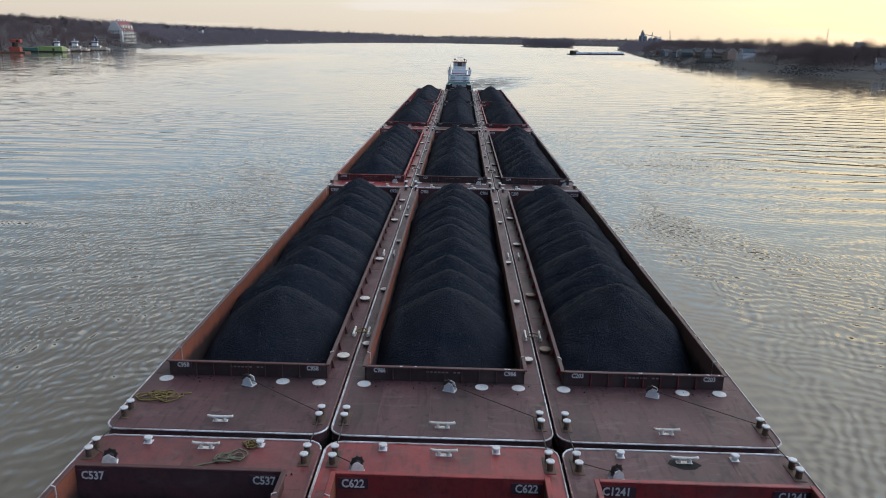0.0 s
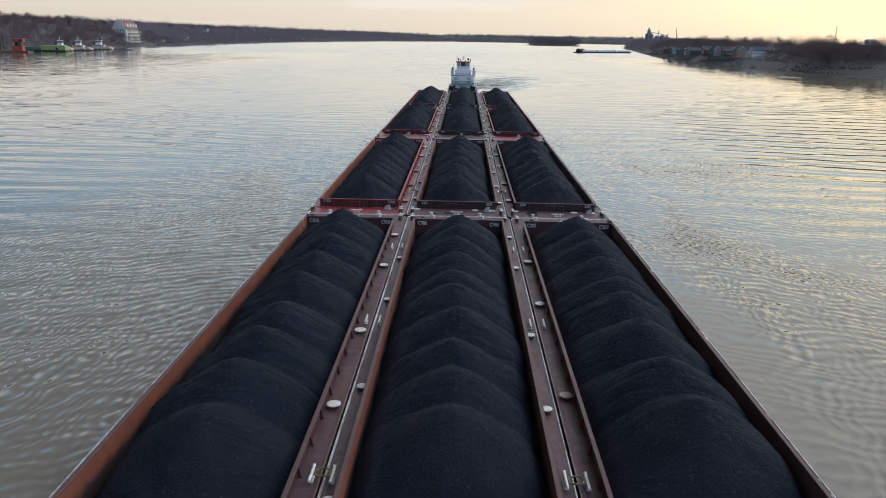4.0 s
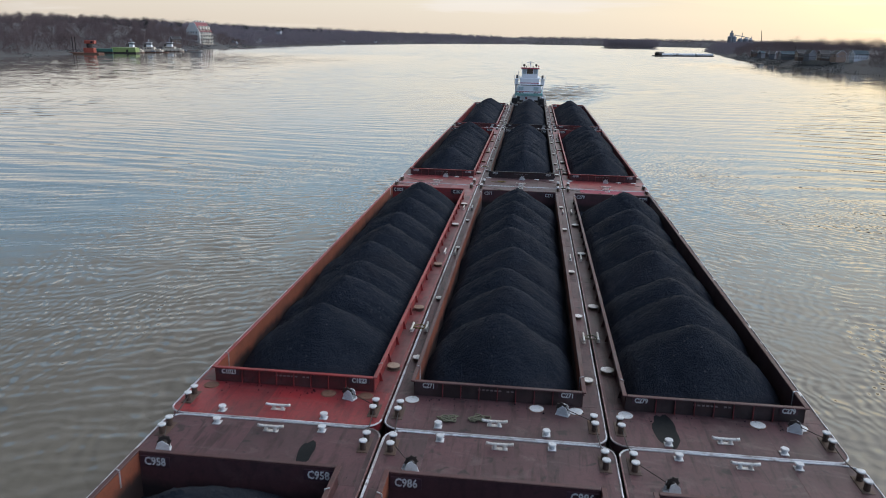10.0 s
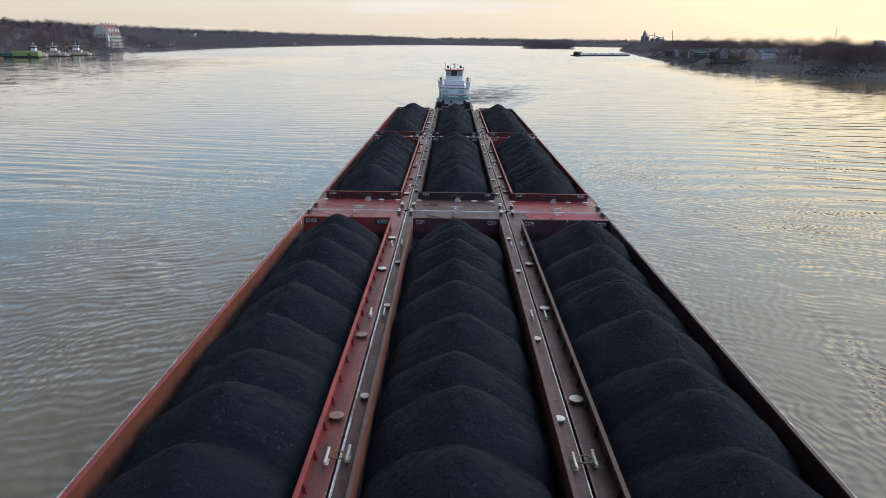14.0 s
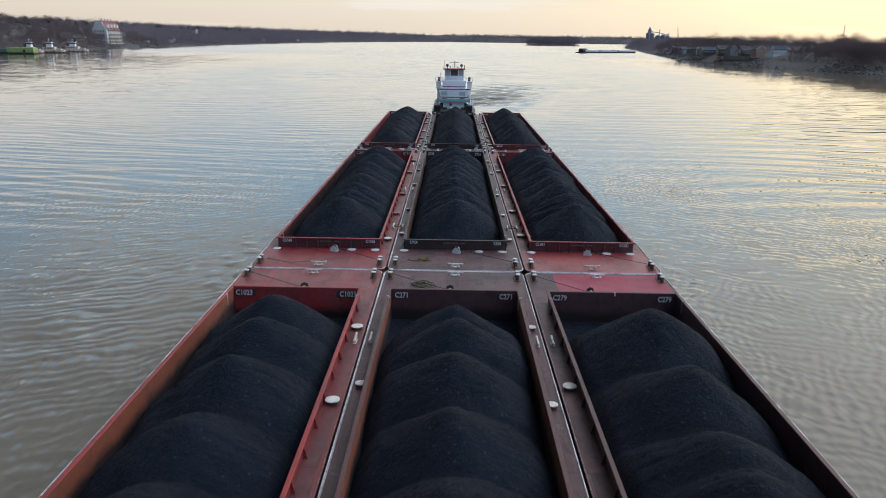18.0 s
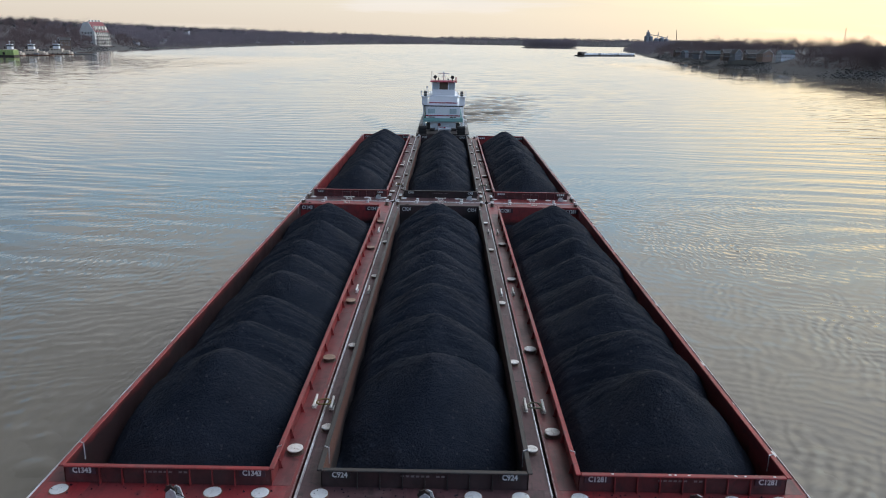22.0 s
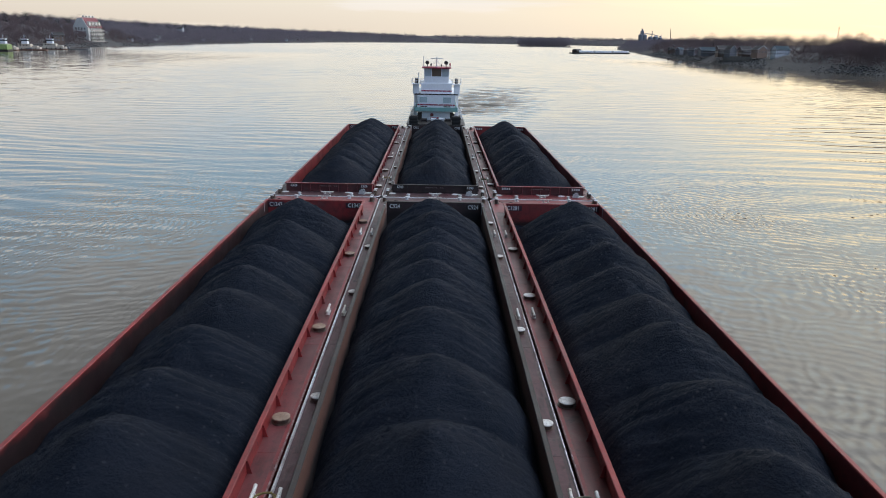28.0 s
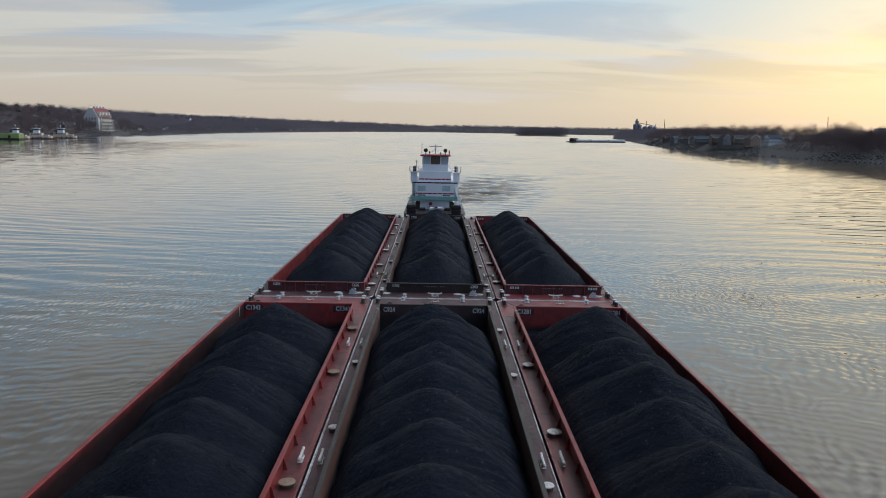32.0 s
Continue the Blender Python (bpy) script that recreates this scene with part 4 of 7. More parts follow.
    # bent pins that show at the hold's corners
    for x in (-COAM + 0.02, COAM - 0.02):
        for y in (c0 + 1.6, c1 - 1.6):
            bm = bmesh.new()
            tube(bm, [(x * 0.985, y, TOP - 0.75), (x * 0.985, y, TOP + 0.03), (x * 1.03, y + 0.05, TOP + 0.06)], 0.03, 5)
            part("ladder_bar", bm, WORN, barge, "pale bent grab bar")
    return barge


# crests of the heaps along each middle barge
CRESTS = {
    "A": ([-59, -53, -47, -41.5, -36, -30, -24.5, -19],) * 3,
    "B": ([7.4, 11.8, 15.8, 20.2, 25.8, 31.0, 35.7, 39.8, 43.8], [7.8, 11.7, 15.4, 19.6, 23.9, 27.6, 31.7, 36.0, 39.9, 43.7], [9.0, 13.3, 19.2, 23.8, 26.7, 31.0, 35.6, 39.4, 43.5]),
    "C": ([63.0, 68.0, 72.4, 77.0, 82.6, 87.7, 93.0, 98.3, 101.8], [62.6, 68.7, 72.4, 77.6, 83.0, 88.8, 94.3, 99.0, 100.8], [63.2, 68.3, 71.7, 78.2, 84.2, 87.2, 93.2, 100.2]),
    "D": ([128.9, 133.1, 137.8, 142.8, 146.9, 151.3, 157.2, 163.6], [129.2, 134.5, 140.3, 144.7, 148.3, 152.6, 156.2, 160.8, 165.0], [127.2, 132.7, 138.7, 142.6, 147.8, 152.2, 157.9, 164.5]),
    "E": ([187.5, 192.0, 197.0, 202.5, 207.5, 212.5, 217.5, 222.5, 227.5], [188.0, 192.5, 197.7, 202.6, 207.0, 212.4, 217.5, 222.0, 227.0], [187.0, 192.0, 197.5, 203.0, 208.0, 213.5, 218.5, 223.0, 227.0]),
}


def make_coal(row, col, seed):
    """A ridge of cones let fall one behind another: high crests, and thin layers between them."""
    y0, y1, ca, cb, shift = LINES[row]
    rng = np.random.default_rng(seed)
    half = COAM - 0.07
    step = 0.15 if row in "BCD" else 0.2
    xs, ys = np.arange(-half, half + 0.01, 2 * half / round(2 * half / step)), np.arange(ca + 0.08, cb - 0.06, step * 0.75)
    x, y = np.meshgrid(xs, ys)
    wob = 0.30 * soft_noise(x / 1.8, y / 2.4, seed + 3)
    crests = CRESTS[row][col + 1]
    fall, rills = {"A": (0.62, 0.5), "B": (0.70, 0.6), "C": (0.70, 0.3), "D": (0.64, 1.0), "E": (0.66, 0.7)}[row]
    tops = [rng.uniform(3.95, 4.3) for _ in crests]
    mids = [(0.3 if row == "D" and col == 1 else 0.1 if col == 1 else -0.2 * col) + rng.uniform(-0.2, 0.2) for _ in crests]
    heaps = [(cx, cy, pk, 0.6) for cx, cy, pk in zip(mids, crests, tops)]
    cy = crests[0] - 0.8
    while cy < crests[-1] + 1.0:
        pk = max(p - fall * (math.hypot(cy - c, 0.5) - 0.5) for c, p in zip(crests, tops))
        heaps.append((float(np.interp(cy, crests, mids)) + rng.uniform(-0.12, 0.12), cy, pk + rng.uniform(-0.10, 0.10), 0.32))
        cy += rng.uniform(0.45, 0.95)
    z = np.full_like(x, 0.1)
    for cx, cy, pk, soft in heaps:
        r = np.sqrt((x - cx) ** 2 * 1.12 + ((y - cy) * 0.98) ** 2)
        r = r + wob * np.clip(r / 3, 0, 1)
        z = np.maximum(z, pk - 0.64 * (np.sqrt(r * r + soft * soft) - soft) - 0.012 * r * r)
    # the loose material slips off the walls and leaves a shallow trough
    z -= np.where((x > 0) & (col == 1), 0.25, 0.6) * np.clip(np.abs(x) - half + 1.0, 0, 1) ** 2
    # rills that run down the flanks
    run = y + 0.35 * soft_noise(x / 2.2, y / 2.2, seed + 5) - 0.16 * np.abs(x)
    deep = np.clip(np.abs(x) / 1.6, 0.15, 1) * np.clip(0.6 + 0.8 * soft_noise(x / 3.0, y / 3.0, seed + 6, 2), 0.05, 1.3) * np.clip((y - crests[0] + 0.5) / 1.5, 0.12, 1)
    z += rills * deep * (0.13 * np.abs(np.sin(np.pi * run / 1.05)) ** 0.8 + 0.07 * np.abs(np.sin(np.pi * run / 0.47 + 1.0)))
    z += 0.035 * soft_noise(x * 1.7, y * 1.7, seed + 7) + rng.normal(0, 0.013, z.shape)
    z += np.where(rng.uniform(0, 1, z.shape) < 0.02, rng.uniform(0.03, 0.10, z.shape), 0.0)
    z = np.maximum(z, 0.12)
    ob = thing("coal_heap", Matrix.Translation((col * PITCH + shift, 0, 0)), "long ridge of overlapping black coal heaps filling the barge", "coal", "coal cargoes", "stuff", True)
    # the middle heap of row D takes the slightly paler coal
    hold("coal", grid_mesh("coal", xs, ys, z, PALE_COAL if row == "D" and col == 0 else COAL), ob)


make_barge("A", -1, "C537", SCUFFED, MAROON, ORANGE, None, 0.4, -3.6, (False, True), seed=1)
make_barge("A", 0, "C622", RED, BRIGHT, ORANGE, None, 0.4, -3.6, (False, True), seed=2)
make_barge("A", 1, "C1241", MAUVE, RED, ORANGE, None, 0.4, -3.2, (False, True), seed=3)
make_barge("B", -1, "C958", MAUVE, MAROON, ORANGE, None, 0.3, -4.0, (False, True), seed=4)
make_barge("B", 0, "C986", MAUVE, MAROON, ORANGE, None, 0.3, -3.6, (False, True), seed=5)
make_barge("B", 1, "C203", MAUVE, MAROON, RUST_IN, None, 0.3, -3.4, (False, True), seed=6)
make_barge("C", -1, "C1023", RED, BRIGHT, ORANGE, None, 3.2, 0.2, (True, False), seed=7)
make_barge("C", 0, "C271", MAUVE, MAROON, ORANGE, None, 3.3, -0.3, (True, False), seed=8)
make_barge("C", 1, "C279", MAUVE, MAROON, MAROON_IN, CRIMSON, 3.6, -1.2, (True, False), seed=9)
make_barge("D", -1, "C1343", RED, BRIGHT, RED_DUSTY, None, 0.6, -3.6, (False, True), seed=10)
make_barge("D", 0, "C924", MAUVE, BLACK, RUST_IN, None, 0.1, -3.6, (False, True), seed=11)
make_barge("D", 1, "C1281", RED, BRIGHT, RED_IN, None, 0.3, -3.6, (False, True), seed=12)
make_barge("E", -1, "C626", MAUVE, RED, RED_IN, None, 3.4, -3.6, (True, False), seed=13)
make_barge("E", 0, "C903", MAUVE, BLACK, RUST_IN, None, 3.4, -3.6, (True, False), seed=14)
make_barge("E", 1, "C111", RED, RED, RED_IN, None, 3.4, -3.6, (True, False), True, seed=15)


def make_spill(row, col, seed):
    """Small lumps of coal dropped on the decks at both ends of the hold."""
    y0, y1, ca, cb, shift = LINES[row]
    rng = np.random.default_rng(seed)
    co, tri = [], []
    shape = np.array([(1, 0, 0), (-1, 0, 0), (0, 1, 0), (0, -1, 0), (0, 0, 1), (0, 0, -0.4)], float)
    faces = np.array([(0, 2, 4), (2, 1, 4), (1, 3, 4), (3, 0, 4), (2, 0, 5), (1, 2, 5), (3, 1, 5), (0, 3, 5)])
    for i in range(50):
        near = rng.uniform() < 0.6
        y = ca - 0.2 - abs(rng.normal(0, 0.5)) if near else cb + 0.15 + abs(rng.normal(0, 0.45))
        if not y0 + 0.2 < y < y1 - 0.2:
            y = (ca + y0) / 2
        r = rng.uniform(0.02, 0.06)
        co.append(shape * r * rng.uniform(0.6, 1.3, shape.shape) + (rng.uniform(-4.6, 4.6), y, DECK + 0.006 + 0.4 * r))
        tri.append(faces + i * 6)
    ob = thing("coal_spill", Matrix.Translation((col * PITCH + shift, 0, 0)), "small black coal lumps scattered on the steel deck", "coal", "", "stuff", True)
    hold("lumps", raw_mesh("lumps", np.concatenate(co), np.concatenate(tri), COAL), ob)


for i, row in enumerate("ABCDE"):
    for col in (-1, 0, 1):
        make_coal(row, col, 100 + i * 3 + col)
        make_spill(row, col, 300 + i * 3 + col)

# ---------------------------------------------------------------- the towboat


def window(parent, x0, x1, y, z0, z1, frame_mat, glass=None):
    """A framed pane in a wall that faces -y."""
    bm = bmesh.new()
    for a in ((x0 - 0.06, x1 + 0.06, z0 - 0.06, z0), (x0 - 0.06, x1 + 0.06, z1, z1 + 0.06), (x0 - 0.06, x0, z0, z1), (x1, x1 + 0.06, z0, z1)):
        box(bm, a[0], a[1], y - 0.05, y + 0.02, a[2], a[3])
    w = part("window", bm, frame_mat, parent)
    bm = bmesh.new()
    box(bm, x0, x1, y - 0.02, y + 0.01, z0, z1)
    part("pane", bm, glass or DARK_GLASS, w, "dark glass")
    return w


def railing(parent, pts, z, height=1.0, mat=None, posts=1.1):
    """Rails along a line on a deck: two bars and upright posts."""
    bm = bmesh.new()
    for h in (height, height * 0.55):
        tube(bm, [(x, y, z + h) for x, y in pts], 0.022, 5)
    rail = part("railing", bm, mat or BOAT_WHITE, parent)
    for (xa, ya), (xb, yb) in zip(pts, pts[1:]):
        d = math.hypot(xb - xa, yb - ya)
        k = max(1, int(d / posts))
        for i in range(k + 1):
            x, y = xa + (xb - xa) * i / k, ya + (yb - ya) * i / k
            hold("post", shared("rail_post", lambda b: bar(b, (0, 0, 0), (0, 0, 1), 0.02), BOAT_WHITE), rail, pose(x, y, z) @ Matrix.Diagonal((1, 1, height, 1)))
    return rail


def make_towboat():
    boat = thing("towboat", Matrix.Translation((-0.1, 239.0, 0)) @ Matrix.Diagonal((1, 1, 0.975, 1)), "white push boat with red trim and teal band", "towboat", towed=True)
    bm = bmesh.new()
    prism(bm, [(-4.9, 0), (4.9, 0), (5.2, 1.5), (5.2, 36), (4.4, 38), (-4.4, 38), (-5.2, 36), (-5.2, 1.5)], -1.2, 1.95)
    part("hull", bm, HULL, boat, "black steel hull")
    bm = bmesh.new()
    prism(bm, [(-4.8, 0.1), (4.8, 0.1), (5.1, 1.6), (5.1, 36), (4.3, 37.9), (-4.3, 37.9), (-5.1, 36), (-5.1, 1.6)], 1.952, 1.99)
    part("deck", bm, HULL, boat, "dark steel deck")
    for x in (-3.9, 3.6):
        bm = bmesh.new()
        box(bm, x - 0.75, x + 0.75, -0.3, 0.9, 0.2, 3.5, 0.12)
        box(bm, x - 0.45, x + 0.45, 0.9, 2.6, 1.9, 3.0, 0.1)
        knee = part("push_knee", bm, RUBBER, boat, "tall black push knee")
        for k in range(5):
            bm = bmesh.new()
            box(bm, x - 0.8, x + 0.8, -0.42, -0.28, 0.5 + k * 0.6, 0.9 + k * 0.6, 0.05)
            part("fender", bm, RUBBER, knee)
    # main deck house with its front recess
    bm = bmesh.new()
    box(bm, -3.7, 3.7, 7.2, 31, 1.99, 3.7)
    house = part("main_deck_house", bm, BOAT_WHITE, boat)
    for x in (-3.0, -1.7, 1.7, 3.0):
        bm = bmesh.new()
        box(bm, x - 0.4, x + 0.4, 7.14, 7.22, 2.0, 3.45, 0.02)
        part("door", bm, HULL if abs(x) > 2 else BOAT_WHITE, house, "steel door")
    bm = bmesh.new()
    box(bm, -1.0, 0.6, 7.1, 7.2, 2.25, 2.55)
    part("trim_band", bm, BOAT_RED, house)
    bm = bmesh.new()
    cyl(bm, (-0.75, 7.12, 3.0), 0.32, 0.12, 16, m=Matrix.Rotation(radians(90), 4, "X"))
    part("life_ring", bm, BRIGHT, house, "red life ring")
    # gear on the fore deck
    for x, y in ((-2.1, 4.2), (2.2, 4.4), (-0.4, 5.2), (1.0, 5.4)):
        bm = bmesh.new()
        turn = Matrix.Rotation(radians(90), 4, "Y")
        cyl(bm, (x - 0.4, y, 2.35), 0.28, 0.8, 14, m=turn)
        box(bm, x - 0.5, x - 0.4, y - 0.35, y + 0.35, 1.98, 2.68, 0.03)
        box(bm, x + 0.4, x + 0.5, y - 0.35, y + 0.35, 1.98, 2.68, 0.03)
        part("deck_winch", bm, HULL if y < 5 else BOAT_WHITE, boat, "deck winch drum")
    # second deck: teal fascia, house with two windows and a red stripe
    bm = bmesh.new()
    box(bm, -4.0, 4.0, 6.2, 32, 3.7, 3.82)
    box(bm, -3.95, 3.95, 6.16, 6.3, 3.82, 4.44, 0.03)
    box(bm, -3.98, -3.86, 6.3, 31.8, 3.6, 4.38)
    box(bm, 3.86, 3.98, 6.3, 31.8, 3.6, 4.38)
    part("fascia", bm, TEAL, boat, "teal painted deck edge")
    bm = bmesh.new()
    box(bm, -3.45, 3.45, 7.4, 29, 3.82, 6.6)
    h2 = part("second_deck_house", bm, BOAT_WHITE, boat)
    for x in (-2.35, 2.0):
        window(h2, x - 0.62, x + 0.62, 7.38, 5.35, 6.15, TEAL, BLIND)
    bm = bmesh.new()
    box(bm, -3.47, 3.47, 7.36, 7.42, 4.72, 4.95)
    part("trim_band", bm, BOAT_RED, h2)
    for x in (-2.3, 2.0):
        bm = bmesh.new()
        box(bm, x - 0.62, x + 0.62, 7.3, 7.38, 4.42, 4.62, 0.01)
        board = part("name_board", bm, HULL, h2, "small black board")
        bm = bmesh.new()
        for k in range(6):
            box(bm, x - 0.5 + k * 0.17, x - 0.4 + k * 0.17, 7.288, 7.299, 4.48, 4.56)
        tagged(part("lettering", bm, FADED, board, "row of tiny pale marks"), kind="stuff")
    for sx in (-1, 1):
        railing(boat, [(sx * 3.9, 6.6), (sx * 3.9, 31)], 3.82, 1.0)
        for k in range(6):
            bm = bmesh.new()
            bar(bm, (sx * 4.05, 8 + k * 4.2, 1.98), (sx * 4.05, 8 + k * 4.2, 6.6), 0.06)
            part("stanchion", bm, BOAT_WHITE, boat)
    # third deck
    bm = bmesh.new()
    box(bm, -4.2, 4.2, 8.0, 30, 6.6, 6.74, 0.02)
    part("third_deck", bm, BOAT_WHITE, boat)
    bm = bmesh.new()
    box(bm, -4.0, 4.0, 7.93, 8.02, 6.62, 6.86)
    part("trim_band", bm, HULL, boat)
    bm = bmesh.new()
    box(bm, -2.85, 2.85, 9.2, 26, 6.74, 8.62)
    h3 = part("third_deck_house", bm, BOAT_WHITE, boat)
    bm = bmesh.new()
    box(bm, -2.87, 2.87, 9.15, 9.22, 7.2, 7.42)
    part("trim_band", bm, BOAT_RED, h3)
    for sx in (-1, 1):
        bm = bmesh.new()
        box(bm, sx * 3.85 - 0.55, sx * 3.85 + 0.55, 9.6, 12.2, 6.74, 8.5, 0.08)
        part("stack_casing", bm, BOAT_WHITE, boat)
        bm = bmesh.new()
        cyl(bm, (sx * 3.75, 11.0, 8.4), 0.3, 1.2, 12)
        part("exhaust_pipe", bm, HULL, boat)
        bm = bmesh.new()
        box(bm, sx * 3.75 - 0.85, sx * 3.75 + 0.85, 9.2, 13, 8.5, 8.58)
        part("wing_platform", bm, BOAT_WHITE, boat)
        railing(boat, [(sx * 2.95, 9.2), (sx * 4.6, 9.2), (sx * 4.6, 13)], 8.58, 1.0, posts=0.55)
        railing(boat, [(sx * 4.2, 8.05), (sx * 4.2, 29)], 6.74, 0.95)
        bm = bmesh.new()
        bar(bm, (sx * 3.3, 9.3, 6.7), (sx * 3.3, 9.3, 8.5), 0.05)
        part("stanchion", bm, BOAT_WHITE, boat)
    # pilot house
    bm = bmesh.new()
    box(bm, -3.1, 3.1, 9.6, 20, 8.62, 8.74, 0.02)
    part("bridge_deck", bm, BOAT_WHITE, boat)
    bm = bmesh.new()
    box(bm, -2.3, 2.3, 10.6, 15.4, 8.74, 9.95)
    ph = part("pilot_house", bm, BOAT_WHITE, boat)
    for x, y in [(k, 10.62) for k in (-2.28, -0.95, 0.95, 2.28)] + [(k, y) for y in (12.2, 13.8, 15.3) for k in (-2.28, 2.28)]:
        bm = bmesh.new()
        bar(bm, (x, y, 9.9), (x, y, 11.45), 0.085)
        part("window_post", bm, BOAT_WHITE, ph)
    for x0, x1 in ((-2.2, -1.04), (-0.86, 0.86), (1.04, 2.2)):
        bm = bmesh.new()
        box(bm, x0, x1, 10.66, 10.69, 9.95, 11.4)
        part("pane", bm, BLIND if abs(x0 + x1) > 1 else WARM_GLASS, ph, "wheelhouse glass")
    for x in (-2.2, 2.17):
        bm = bmesh.new()
        box(bm, x, x + 0.03, 10.75, 15.3, 9.95, 11.4)
        part("pane", bm, DARK_GLASS, ph, "wheelhouse glass")
    bm = bmesh.new()
    box(bm, -2.1, 2.1, 15.2, 15.3, 9.9, 11.4)
    box(bm, -1.6, 1.6, 11.4, 12.2, 9.95, 10.6)
    part("console", bm, RUST, ph)
    bm = bmesh.new()
    box(bm, -2.75, 2.75, 9.9, 16, 11.45, 11.66, 0.05)
    part("roof", bm, BOAT_RED, boat, "dark red overhanging roof")
    for x in (-1.75, 1.75):
        bm = bmesh.new()
        bar(bm, (x, 10.6, 11.6), (x, 10.6, 12.3), 0.08)
        cyl(bm, (x, 10.3, 12.5), 0.36, 0.5, 14, m=Matrix.Rotation(radians(-90), 4, "X"))
        part("searchlight", bm, HULL, boat, "dark searchlight")
    for x, h in ((-1.05, 0.55), (0.9, 0.4), (2.5, 0.7)):
        bm = bmesh.new()
        bar(bm, (x, 11.2, 11.6), (x, 11.2, 11.8 + h * 0.4), 0.06)
        cyl(bm, (x, 11.2, 11.75 + h * 0.4), 0.17, h * 0.7, 10, 0.1)
        part("horn", bm, HULL if x < 2 else BOAT_RED, boat)
    bm = bmesh.new()
    bar(bm, (0.0, 12, 11.6), (0.0, 12, 13.6), 0.1)
    bar(bm, (-0.65, 12, 12.2), (0.0, 12, 12.9), 0.05)
    bar(bm, (0.65, 12, 12.2), (0.0, 12, 12.9), 0.05)
    box(bm, -1.15, 1.15, 11.85, 12.1, 13.15, 13.32, 0.03)
    part("radar_mast", bm, BOAT_WHITE, boat, "mast with radar scanner bar")
    bm = bmesh.new()
    bar(bm, (-2.45, 11, 11.6), (-2.45, 11, 13.5), 0.05)
    cyl(bm, (-2.45, 11, 13.4), 0.1, 0.22, 8)
    part("antenna", bm, BOAT_WHITE, boat)
    bm = bmesh.new()
    bar(bm, (-3.35, 9.4, 8.6), (-3.35, 9.4, 10.4), 0.06)
    cyl(bm, (-3.35, 9.4, 10.35), 0.16, 0.3, 10)
    part("camera_post", bm, BOAT_WHITE, boat)
    railing(boat, [(-3.9, 6.35), (3.9, 6.35)], 4.38, 0.7, posts=0.8)
    railing(boat, [(-4.15, 8.1), (4.15, 8.1)], 6.74, 0.85, posts=0.75)
    railing(boat, [(-3.0, 9.7), (3.0, 9.7)], 8.74, 0.8, posts=0.7)
    for sx in (-1, 1):
        for k in range(4):
            bm = bmesh.new()
            box(bm, sx * 3.47 - 0.03, sx * 3.47 + 0.03, 9.0 + k * 4.5, 10.2 + k * 4.5, 5.0, 6.1, 0.01)
            part("window", bm, DARK_GLASS, h2, "dark side window")
        bm = bmesh.new()
        bar(bm, (sx * 4.2, 8.4, 2.0), (sx * 4.2, 10.9, 4.0), 0.05)
        stair = part("stair", bm, BOAT_WHITE, boat, "white steel side stair")
        for k in range(8):
            hold("tread", shared("tread", lambda b: box(b, -0.35, 0.35, 0.0, 0.25, 0.0, 0.05), BOAT_WHITE), stair, pose(sx * 4.6, 8.4 + k * 0.3, 2.2 + k * 0.22))
    for x, y, z in ((-3.4, 6.1, 3.45), (3.3, 6.1, 3.45)):
        bm = bmesh.new()
        cyl(bm, (x, y, z), 0.09, 0.1, 8)
        part("deck_lamp", bm, LAMP, boat, "small lit deck lamp")


def make_wake():
    """Low rough water that the tow drags along: beside the stern rows and behind the boat."""
    rng = np.random.default_rng(4)
    xs, ys = np.arange(-46, 62, 0.6), np.arange(236, 420, 0.6)
    x, y = np.meshgrid(xs, ys)
    s = (y - 262) / 150
    cx = 5.0 + 26 * np.clip(s, 0, 1) ** 1.3
    width = 8 + 16 * np.clip(s, 0, 1)
    race = np.exp(-(((x - cx) / width) ** 2)) * np.clip((y - 270) / 12, 0, 1) * np.clip((415 - y) / 110, 0, 1)
    arm = np.exp(-(((np.abs(x - 1) - (7 + 0.30 * (y - 240))) / 4.5) ** 2)) * np.clip((y - 240) / 8, 0, 1) * np.clip((360 - y) / 80, 0, 1)
    z = 0.42 * race * soft_noise(x / 3.2, y / 0.75, 21, 3) + 0.05 * arm * np.where(x > 0, 1.4, 0.7) * np.sin(y * 1.9 - np.abs(x) * 1.15 + 1.2 * soft_noise(x / 9, y / 9, 22, 2))
    z += 0.05 * np.clip(race + arm, 0, 1) - 0.035
    ob = thing("wake", Matrix.Identity(4), "rough churned water trailing behind the push boat", "wake", kind="stuff", towed=True)
    hold("wake_water", grid_mesh("wake_water", xs, ys, z, WATER), ob)


